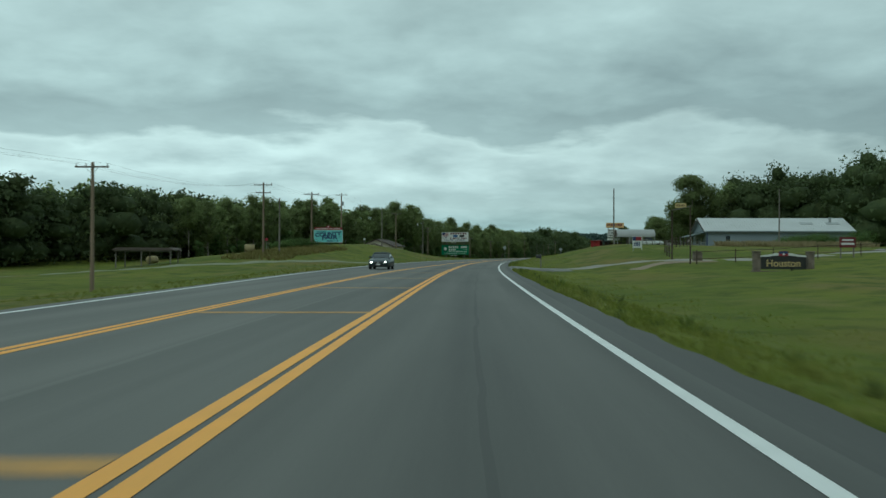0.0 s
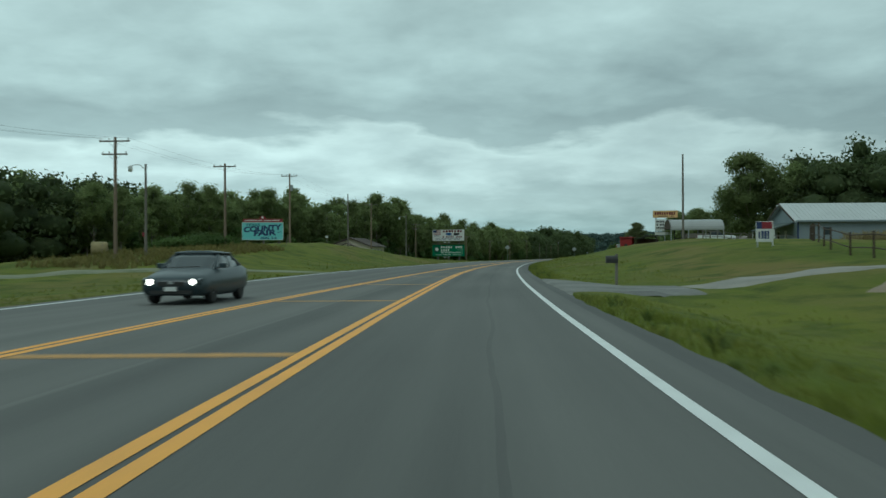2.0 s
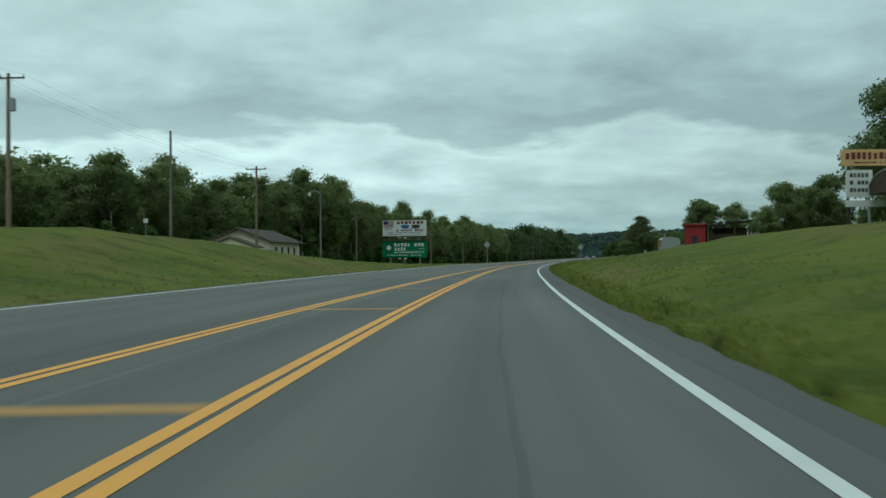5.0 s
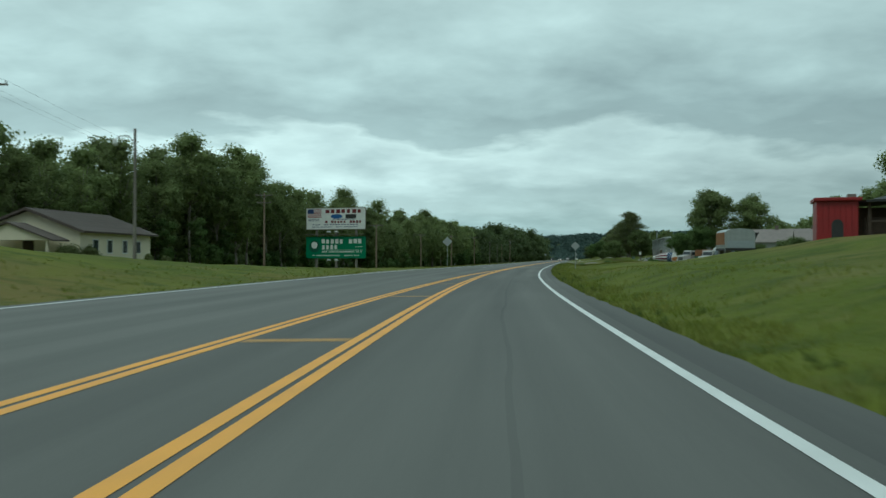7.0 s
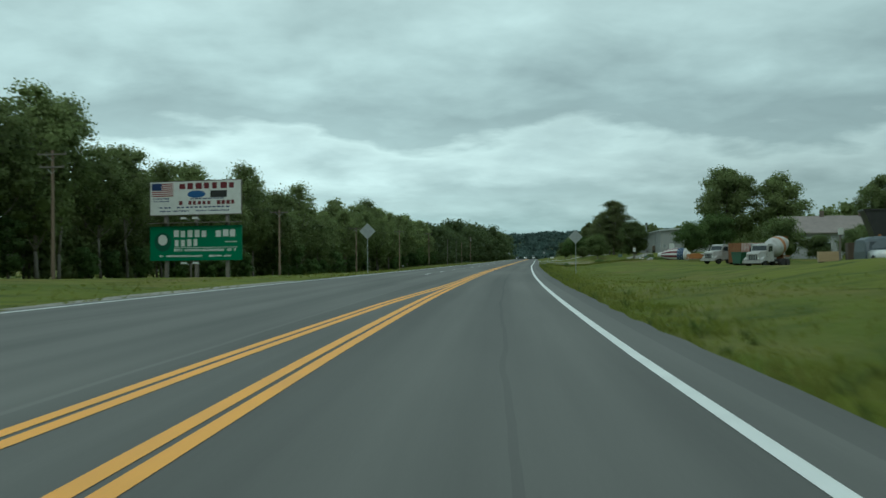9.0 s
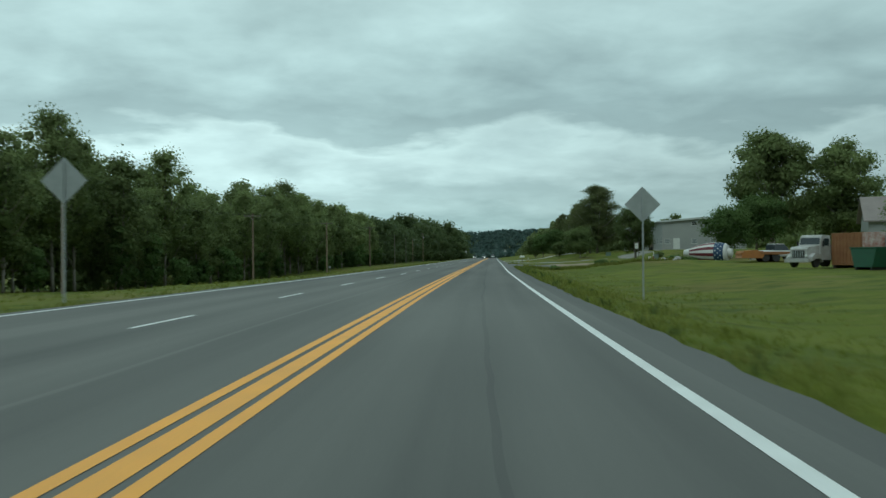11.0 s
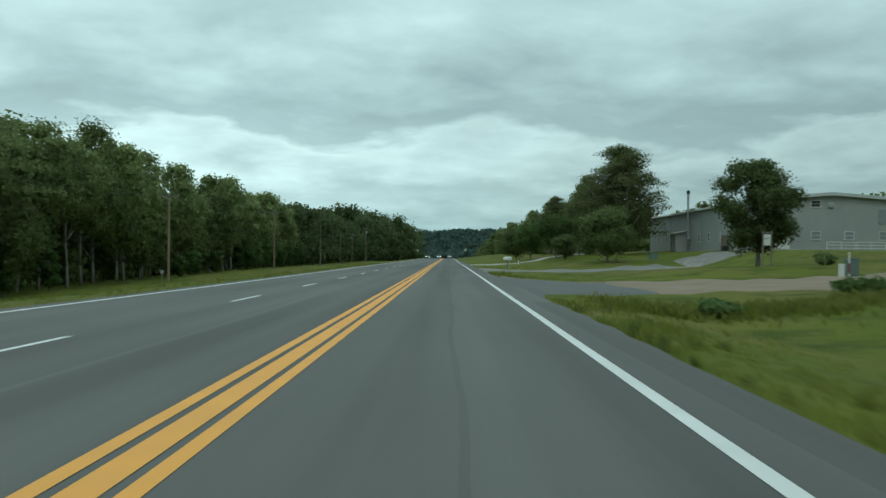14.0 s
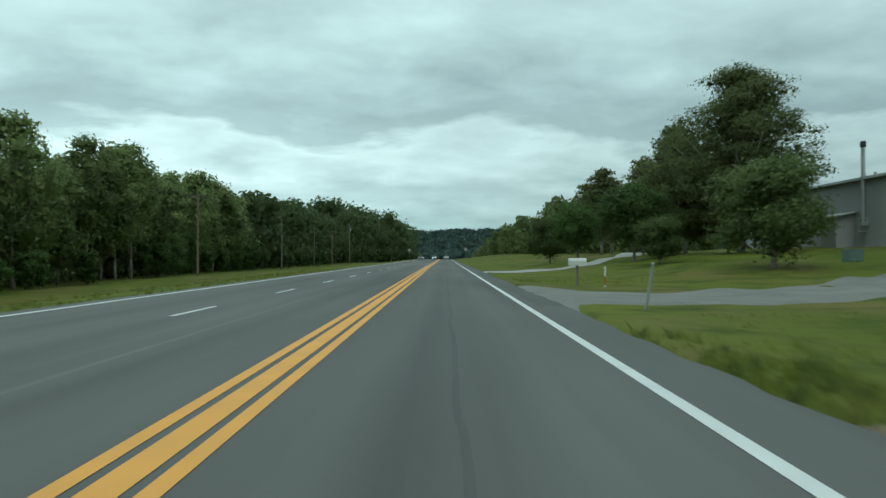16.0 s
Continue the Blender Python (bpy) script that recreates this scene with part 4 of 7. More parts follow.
def panel_sign(root, x0, x1, z0, z1, face, y=0.0, thick=0.12, frame_mat=None):
    p = part("sign_panel", boxed(x0, x1, y, y + thick, z0, z1, bevel=0.01), face, root)
    bm = bmesh.new()
    for a in ((x0 - 0.05, x1 + 0.05, z0 - 0.06, z0), (x0 - 0.05, x1 + 0.05, z1, z1 + 0.06), (x0 - 0.05, x0, z0, z1), (x1, x1 + 0.05, z0, z1)):
        box(bm, a[0], a[1], y - 0.03, y + thick, a[2], a[3])
    part("trim_frame", bm, frame_mat or GALV, p)
    return p


def fair_billboard():
    x, y, _ = spot(170.9, -31.0)
    root = thing("billboard", pose(-24.6, 173.6, float(ground_z(170.9, -31.0)), 0, 0, 4), "aqua county fair billboard with a red header on timber posts", "billboard")
    g = float(ground_z(170.9, -31.0))
    b, t = 3.45 - g, 5.62 - g
    p = panel_sign(root, -2.6, 2.6, b, t, AQUA, frame_mat=WHITE)
    head = part("header_panel", boxed(-2.5, 2.55, -0.02, 0.10, t + 0.07, t + 0.50, bevel=0.01), STRIPE_R, root, "red header panel")
    bars("lettering", 22, -2.2, 2.2, t + 0.2, t + 0.38, -0.02, WHITE, head, 3)
    part("emblem", prism([(-0.45, t + 0.50), (0.45, t + 0.50), (0.30, t + 0.85), (-0.30, t + 0.85)], -0.02, 0.06), STRIPE_R, root, "red emblem above the header")
    part("star", lathe([(0.16, -0.03), (0.16, 0.0)], 5, axis="Y"), WHITE, root).location = (0, -0.01, t + 0.67)
    words("lettering", "TEXAS", 0.46, pose(-1.25, -0.01, t - 0.30), TEAL, p, wide=1.35, bold=0.010)
    words("lettering", "COUNTY", 0.92, pose(-0.02, -0.01, t - 0.76, 0, -4), NAVY, p, shear=0.08, wide=1.22, bold=0.042)
    words("lettering", "FAIR", 0.95, pose(0.25, -0.01, t - 1.34, 0, -2), NAVY, p, shear=0.08, wide=1.45, bold=0.046)
    words("lettering", "AUG. 1-3", 0.40, pose(0.75, -0.016, b + 0.20), NAVY, p, wide=1.3, bold=0.014)
    part("flourish", tube(bmesh.new(), (1.9, -0.02, t - 1.25), (2.4, -0.02, t - 1.15), 0.05, 0.02, 6), NAVY, p)
    for xx in (-2.0, 0.1, 2.1):
        part("post", boxed(xx - 0.09, xx + 0.09, 0.12, 0.30, -0.5, t, bevel=0.01), GREY_WOOD, root)
    part("brace", tube(bmesh.new(), (2.9, 0.6, -0.3), (3.2, 0.4, 1.0), 0.06, None, 8), GREY_WOOD, root)


fair_billboard()


def bank_billboard():
    g = float(ground_z(329.5, -31.3))
    root = thing("billboard", pose(-2.5, 332.9, g, 0, 0, -21), "tall billboard with a white panel above a green panel", "billboard")
    w0, w1, g0, g1 = 5.75 - g, 9.05 - g, 1.25 - g, 4.55 - g
    W = 5.05
    p = panel_sign(root, -W, W, w0, w1, WHITE, frame_mat=GREY_WOOD)
    # A striped flag, a name, two badges and lines of small print on the white panel.
    flag = part("flag_field", boxed(-W + 0.2, -W + 2.6, -0.012, 0, w1 - 1.45, w1 - 0.15), WHITE, p)
    for k in range(7):
        z = w1 - 1.45 + k * 1.3 / 6.6
        part("flag_stripe", boxed(-W + 0.2, -W + 2.6, -0.02, -0.012, z, z + 0.1), STRIPE_R, flag)
    part("flag_canton", boxed(-W + 0.2, -W + 1.3, -0.03, -0.012, w1 - 0.85, w1 - 0.15), NAVY, flag)
    bars("lettering", 7, -1.75, 4.65, w1 - 0.80, w1 - 0.18, 0, MAROON, p, 5)
    part("badge", lathe([(1.0, -0.012), (1.0, 0.0)], 28, axis="Y"), mat("blue_badge", (0.03, 0.12, 0.32), rough=0.4), p).matrix_basis = pose(0.15, 0, w1 - 1.30) @ Matrix.Diagonal((1, 1, 0.36, 1))
    part("badge", boxed(1.7, 3.5, -0.012, 0, w1 - 1.65, w1 - 0.98), BLACK, p)
    bars("lettering", 12, -1.8, 4.5, w1 - 2.35, w1 - 1.95, 0, MAROON, p, 6)
    for k, (a, b, z) in enumerate(((-W + 0.3, -2.9, w1 - 1.75), (-W + 0.4, -2.9, w1 - 2.0), (-0.5, 3.2, w1 - 1.82), (-4.0, 3.9, w1 - 2.65), (-4.0, -0.6, w1 - 3.0), (0.1, 3.8, w1 - 3.0))):
        bars("lettering", 16, a, b, z, z + 0.13, 0, NAVY, p, 7 + k)
    q = panel_sign(root, -W, W, g0, g1, GREEN_P, frame_mat=GREEN_P)
    part("emblem", lathe([(0.95, -0.012), (0.95, 0)], 24, axis="Y"), mat("dark_green_badge", (0.01, 0.10, 0.06), rough=0.5), q).location = (-W + 1.4, 0, g1 - 1.5)
    part("emblem", lathe([(0.55, -0.03), (0.5, -0.012)], 9, axis="Y"), WHITE, q).location = (-W + 1.4, 0, g1 - 1.3)
    bars("lettering", 9, -2.4, 4.6, g1 - 1.05, g1 - 0.35, 0, WHITE, q, 21)
    bars("lettering", 4, -2.3, 0.5, g1 - 1.95, g1 - 1.25, 0, WHITE, q, 22)
    part("rule", boxed(-2.4, 4.6, -0.01, 0, g1 - 2.10, g1 - 2.05), WHITE, q)
    bars("lettering", 28, -2.4, 4.5, g1 - 2.45, g1 - 2.2, 0, WHITE, q, 23)
    bars("lettering", 20, -4.0, 0.8, g1 - 3.0, g1 - 2.82, 0, WHITE, q, 24)
    bars("lettering", 12, 1.5, 4.0, g1 - 3.0, g1 - 2.82, 0, WHITE, q, 25)
    bars("lettering", 8, 3.3, 4.6, g1 - 1.6, g1 - 1.48, 0, WHITE, q, 26)
    for xx in (-3.4, 0.0, 3.4):
        part("post", boxed(xx - 0.15, xx + 0.15, 0.14, 0.44, -0.6, w1, bevel=0.015), GREY_WOOD, root)
    part("catwalk", boxed(-W, W, -0.45, 0.1, g1 + 0.35, g1 + 0.42), GREY_WOOD, root)
    for z in (g1 + 0.75, g0 - 0.35):
        for xx in (-0.75, 0.55):
            bm = tube(bmesh.new(), (xx, 0.05, z - 0.1), (xx, -0.9, z), 0.03, None, 6)
            arm = part("lamp_arm", bm, GALV, root)
            part("lamp", prism([(xx - 0.28, z - 0.05), (xx + 0.28, z - 0.05), (xx + 0.2, z + 0.15), (xx - 0.2, z + 0.15)], -1.1, -0.75), WHITE, arm, "white flood lamp")


bank_billboard()


STONES = []
for k in range(4):
    r = random.Random(k)
    bm = boxed(-0.5, 0.5, -0.5, 0.5, -0.5, 0.5)
    for v in bm.verts:
        v.co += Vector((r.uniform(-0.06, 0.06), r.uniform(-0.06, 0.06), r.uniform(-0.06, 0.06)))
    me = bpy.data.meshes.new("stone")
    bm.to_mesh(me)
    bm.free()
    me.materials.append(STONE)
    STONES.append(me)


def stone_pillar(parent, x, y, w, h, seed):
    """A pillar of rough stones round a core, under a flat cap."""
    core = part("pillar", boxed(x - w / 2 + 0.05, x + w / 2 - 0.05, y - w / 2 + 0.05, y + w / 2 - 0.05, -0.3, h), STONE, parent)
    r = random.Random(seed)
    z = 0.0
    while z < h - 0.1:
        ch = min(r.uniform(0.18, 0.28), h - z)
        for cx, cy in ((-1, -1), (1, -1), (-1, 1), (1, 1)):
            share("stone", r.choice(STONES), core, pose(x + cx * w * 0.25, y + cy * w * 0.25, z + ch / 2) @ Matrix.Diagonal((w * 0.52, w * 0.52, ch * 0.93, 1)))
        z += ch
    part("cap", boxed(x - w / 2 - 0.05, x + w / 2 + 0.05, y - w / 2 - 0.05, y + w / 2 + 0.05, h, h + 0.1, bevel=0.02), STONE, core)


def town_sign():
    g = float(ground_z(77.7, 24.8))
    root = thing("town_sign", pose(25.95, 77.1, g, 0, 0, 3), "black town name board with gold letters between stone pillars", "sign")
    for xx in (-2.2, 2.2):
        stone_pillar(root, xx, 0, 0.5, 1.5, int(xx * 10))
    b = part("board", prism([(-1.85, 0.15), (1.85, 0.15), (1.85, 1.12), (1.2, 1.16), (0.6, 1.24), (-0.6, 1.24), (-1.2, 1.16), (-1.85, 1.12)], -0.06, 0.06), BLACK, root)
    words("lettering", "Houston", 0.80, pose(0, -0.062, 0.60), GOLD, b, thick=0.01, wide=1.0, bold=0.010)
    part("crest", prism([(-1.9, 1.12), (1.9, 1.12), (1.85, 1.24), (1.2, 1.32), (0.7, 1.42), (0.42, 1.46), (-0.42, 1.46), (-0.7, 1.42), (-1.2, 1.32), (-1.85, 1.24)], -0.05, 0.05), WHITE, root, "white curved crest")
    e = part("emblem", boxed(-0.40, 0.40, -0.08, -0.05, 1.2, 1.6), STRIPE_R, root, "red and blue emblem")
    part("emblem_field", boxed(-0.36, 0.36, -0.09, -0.08, 1.40, 1.58), NAVY, e)
    part("star", lathe([(0.10, -0.02), (0.10, 0.0)], 5, axis="Y"), WHITE, e).location = (0, -0.08, 1.36)
    part("footing", boxed(-2.6, 2.6, -0.3, 0.3, -0.4, 0.0, bevel=0.03), STONE, root)
    lamp = part("spot_lamp", lathe([(0.05, 0.0), (0.06, 0.15), (0.13, 0.2), (0.15, 0.38), (0.1, 0.4)], 10), BLACK, root, "small black spot lamp")
    lamp.location = (0.05, -1.6, -0.05)


town_sign()


def maroon_sign():
    x, y = 35.5, 88.0
    g = float(ground_z(90, 36.0))
    root = thing("roadside_sign", pose(x, y, g, 0, 0, 2), "small maroon sign with pale lettering on two posts", "sign")
    p = part("sign_panel", boxed(-0.75, 0.75, -0.04, 0.04, 0.8, 1.75, bevel=0.01), MAROON, root)
    part("lettering", boxed(-0.5, 0.5, -0.05, -0.04, 1.40, 1.56), WHITE, p)
    part("lettering", boxed(-0.6, 0.6, -0.05, -0.04, 1.04, 1.24), WHITE, p)
    for xx in (-0.6, 0.6):
        part("post", boxed(xx - 0.05, xx + 0.05, 0.04, 0.14, -0.3, 1.75), GREY_WOOD, root)


maroon_sign()


def yard_gate():
    """A tall timber gateway with a plank and a small yellow sign over it."""
    g = float(ground_z(91.5, 19.0))
    root = thing("gateway", pose(20.8, 90.6, g, 0, 0, -1), "tall dark pipe gateway with a crossbar and a yellow sign", "gateway")
    for yy in (-4.1, 4.1):
        part("post", tube(bmesh.new(), (0, yy, -0.5), (0, yy, 5.06), 0.075, 0.06, 10), DARK_WOOD, root)
    part("crossbar", boxed(-0.03, 0.03, -4.4, 4.4, 5.04, 5.11), GREY_WOOD, root)
    p = part("sign_panel", boxed(-0.52, 0.52, -0.03, 0.03, 5.12, 5.55, bevel=0.01), GOLD, root, "yellow name panel")
    bars("lettering", 6, -0.4, 0.4, 5.24, 5.43, -0.03, DARK_WOOD, p, 51)


yard_gate()


def rail_fence(name, label, points, posts, rails, height, material, group="", r=0.06):
    """Posts with level rails between them, along a line of (s, d)."""
    root = thing(name, Matrix.Identity(4), label, "fence", group)
    places = []
    for (s0, d0), (s1, d1) in zip(points, points[1:]):
        n = max(1, round(math.hypot(s1 - s0, d1 - d0) / posts))
        places += [(s0 + (s1 - s0) * k / n, d0 + (d1 - d0) * k / n) for k in range(n)]
    places.append(points[-1])
    at = []
    for s, d in places:
        x, y, _ = spot(s, d)
        at.append(Vector((float(x), float(y), float(ground_z(s, d)))))
    for p in at:
        part("post", tube(bmesh.new(), p - Vector((0, 0, 0.3)), p + Vector((0, 0, height)), r * 1.15, r, 8), material, root)
    for a, b in zip(at, at[1:]):
        for k in range(rails):
            z = Vector((0, 0, height * (k + 0.75) / rails))
            part("rail", tube(bmesh.new(), a + z, b + z, r * 0.6, None, 6), material, root)


rail_fence("pipe_fence", "dark pipe fence beside the yard drive", [(86.5, 19.5), (89, 27), (92, 36), (96, 50)], 4.0, 2, 1.3, DARK_WOOD, r=0.05)
rail_fence("pipe_fence", "dark pipe fence running back along the yard drive", [(97, 19.2), (112, 21), (128, 25), (146, 30)], 5.0, 2, 1.4, DARK_WOOD)
rail_fence("timber_fence", "grey timber rail fence along the top of the bank", [(158, 22), (168, 27), (176, 33), (182, 38)], 2.6, 2, 1.1, GREY_WOOD)
b = thing("stone_block", pose(22.6, 91.5, float(ground_z(93, 21.2)), 0, 0, 4), "squat stone block beside the gateway", "stone block")
stone_pillar(b, 0, 0, 0.75, 0.8, 77)


def mailbox(s, d, height, box_mat, w=0.5, label="", out_by=0.0):
    root = thing("mailbox", on_ground(s, d), label, "mailbox")
    part("post", boxed(-0.06, 0.06, -0.06, 0.06, -0.3, height + (0.32 if out_by else -0.05), bevel=0.01), GREY_WOOD, root)
    # A half-round top over straight sides.
    out = [(-0.16, 0), (0.16, 0), (0.16, 0.2)] + [(0.16 * math.cos(a), 0.2 + 0.14 * math.sin(a)) for a in (0.6, 1.1, 1.57, 2.0, 2.5)] + [(-0.16, 0.2)]
    b = part("box_body", prism(out, -w, w), box_mat, root)
    b.matrix_basis = pose(-out_by, 0, height - 0.1, 0, 0, 90)
    part("flag", boxed(-0.01, 0.01, 0.0, 0.25, 0.1, 0.2), STRIPE_R, b).location = (0.17, 0, 0.1)
    return root


mailbox(96.2, 5.95, 1.12, BLACK, 0.27, "black roadside mailbox on a timber post", 0.22)
mailbox(471.4, 6.3, 1.05, WHITE, 0.42, "pale metal roadside mailbox on a post")

# ---- left-hand field ----


def pavilion():
    g = float(ground_z(111, -41.5))
    root = thing("picnic_shelter", pose(-37.6, 112.5, g, 0, 0, 2), "low open-sided shelter with a dark flat roof on timber posts", "shelter")
    H = 1.62 - g
    part("roof", prism([(-3.6, H), (3.6, H), (3.5, H + 0.14), (3.1, H + 0.32), (-3.1, H + 0.32), (-3.5, H + 0.14)], -2.0, 2.0), ROOF_B, root)
    for xx in (-3.2, -0.2, 3.2):
        for yy in (-1.7, 1.7):
            part("post", boxed(xx - 0.06, xx + 0.06, yy - 0.06, yy + 0.06, -0.3, H), GREY_WOOD, root)
    part("beam", boxed(-3.4, 3.4, -1.8, -1.68, H - 0.15, H), GREY_WOOD, root)


pavilion()


def hay_bale(s, d, turn, r=0.75):
    root = thing("hay_bale", on_ground(s, d, turn), "round dry straw-coloured hay bale on the grass", "hay bale", "hay bales in the field")
    rr = np.random.default_rng(int(s))
    bm = lathe([(r * 0.2, -0.66), (r * 0.9, -0.64), (r, -0.5), (r * 1.02, 0), (r, 0.5), (r * 0.9, 0.64), (r * 0.2, 0.66)], 22, axis="X")
    for v in bm.verts:
        v.co += Vector(rr.normal(scale=0.025, size=3))
        v.co.z += r * 0.96
    part("bale", bm, HAY, root, smooth=True)
    part("twine", lathe([(r * 1.03, -0.02), (r * 1.03, 0.02)], 22, axis="X"), GREY_WOOD, root).location = (0.25, 0, r * 0.96)


hay_bale(129.5, -33.2, 20, 0.62)
hay_bale(118, -42.5, 60, 0.5)


def bush(s, d, w, h, label, seed, material=LEAF_L, leaves=900):
    r = np.random.default_rng(seed)
    rows = [((r.uniform(-0.3, 0.3) * w, r.uniform(-0.3, 0.3) * w, h * r.uniform(0.35, 0.6)), (w * 0.3, w * 0.3, h * r.uniform(0.3, 0.45))) for _ in range(6)]
    root = thing("shrub", on_ground(s, d), label, "shrub")
    ob = new("foliage", crown_mesh("foliage", rows, leaves, 0.14, material, r))
    ob.parent = root
    part("stem", tube(bmesh.new(), (0, 0, -0.2), (0, 0, h * 0.6), 0.05, 0.02, 6), BARK, root)


bush(150, -31.5, 6.0, 1.7, "sprawling pale green bush on the mound", 61, leaves=2000)
bush(145, -33.0, 4.5, 1.3, "low pale green bush on the mound", 62)
bush(236, -38, 3.0, 1.8, "rounded light green bush beside the house", 63)
for k, (s, d, w, h) in enumerate(((258.5, -36.5, 1.8, 1.7), (261.5, -36.2, 1.5, 1.5), (270, -35.0, 0.8, 1.0), (274, -34.8, 0.8, 0.9))):
    bush(s, d, w, h, "dark evergreen shrub against the cream house", 70 + k, material=NEEDLE)


def small_marker(s, d, h, face, label):
    root = thing("marker_post", on_ground(s, d), label, "marker post")
    part("post", boxed(-0.04, 0.04, -0.04, 0.04, -0.3, h), GREY_WOOD, root)
    part("plate", boxed(-0.22, 0.22, -0.06, -0.04, h - 0.4, h, bevel=0.005), face, root)


small_marker(141, -34, 1.9, STRIPE_R, "small red marker sign on a post")
small_marker(214, -33.5, 1.9, WHITE, "small white marker post on the mound")
small_marker(475, -31.0, 1.7, GALV, "small grey marker post before the wood")


def house():
    """A cream one-storey house under a brown hipped-gable roof, with a gabled porch."""
    g = float(ground_z(268, -43)) + 0.1
    root = thing("house", pose(-23.0, 273.5, g, 0, 0, -8), "cream one-storey house with a brown shingle roof", "house")
    e, r = 3.6 - g, 5.4 - g
    L, W = 8.0, 4.6
    wall = part("wall", prism([(-W, -0.4), (W, -0.4), (W, e), (0, r - 0.15), (-W, e)], -L + 0.6, L - 0.6), CREAM, root)
    for side in (-1, 1):
        roof = part("roof", prism([(side * (W + 0.6), e - 0.22), (side * (W + 0.6), e - 0.08), (0, r + 0.12), (0, r - 0.05)], -L, L), ROOF_B, root)
        n = 26
        for k in range(n):
            f = (k + 0.5) / n
            x, z = side * (W + 0.6) * (1 - f), (e - 0.08) + (r + 0.2 - e) * f
            part("shingle_course", boxed(-0.14, 0.14, -L, L, -0.006, 0.012), ROOF_B, roof).matrix_basis = pose(x, 0, z + 0.012, 0, side * math.degrees(math.atan2(r + 0.2 - e, W + 0.6)), 0)
    part("fascia", prism([(-W - 0.65, e - 0.30), (-W - 0.65, e - 0.10), (0, r + 0.08), (W + 0.65, e - 0.10), (W + 0.65, e - 0.30), (0, r - 0.10)], -L - 0.05, -L), ROOF_B, root)
    for k, yy in enumerate((-4.6, -1.8, 1.4, 4.4)):
        w = part("window", boxed(W, W + 0.05, yy - 0.55, yy + 0.55, 0.9, 2.2), WHITE, root)
        part("pane", boxed(W + 0.05, W + 0.06, yy - 0.45, yy + 0.45, 1.0, 2.1), GLASS, w)
    porch = part("porch_roof", prism([(-3.6, e - 0.9), (3.6, e - 0.9), (0, e + 0.45)], -L - 2.6, -L - 0.06), CREAM, root)
    for side in (-1, 1):
        part("roof", prism([(side * 4.0, e - 1.0), (side * 4.0, e - 0.86), (0, e + 0.62), (0, e + 0.48)], -L - 2.9, -L - 0.06), ROOF_B, porch)
    for xx in (-3.3, 3.3):
        part("porch_post", boxed(xx - 0.09, xx + 0.09, -L - 2.5, -L - 2.32, -0.4, e - 0.9), CREAM, root)
    part("door", boxed(-0.5, 0.5, -L + 0.56, -L + 0.6, 0, 2.05), DARK_WOOD, root)


house()

# ---- right-hand yard ----


def ribbed(bm, x0, x1, z0, z1, y, step=0.6, proud=0.025, w=0.06):
    """Upright ribs of a metal wall facing -y."""
    x = x0 + step / 2
    while x < x1:
        box(bm, x - w / 2, x + w / 2, y - proud, y, z0, z1)
        x += step
    return bm


GREEN_GREY = mat("dull_green_grey_metal", (0.09, 0.12, 0.11), (0.07, 0.09, 0.085), rough=0.6)


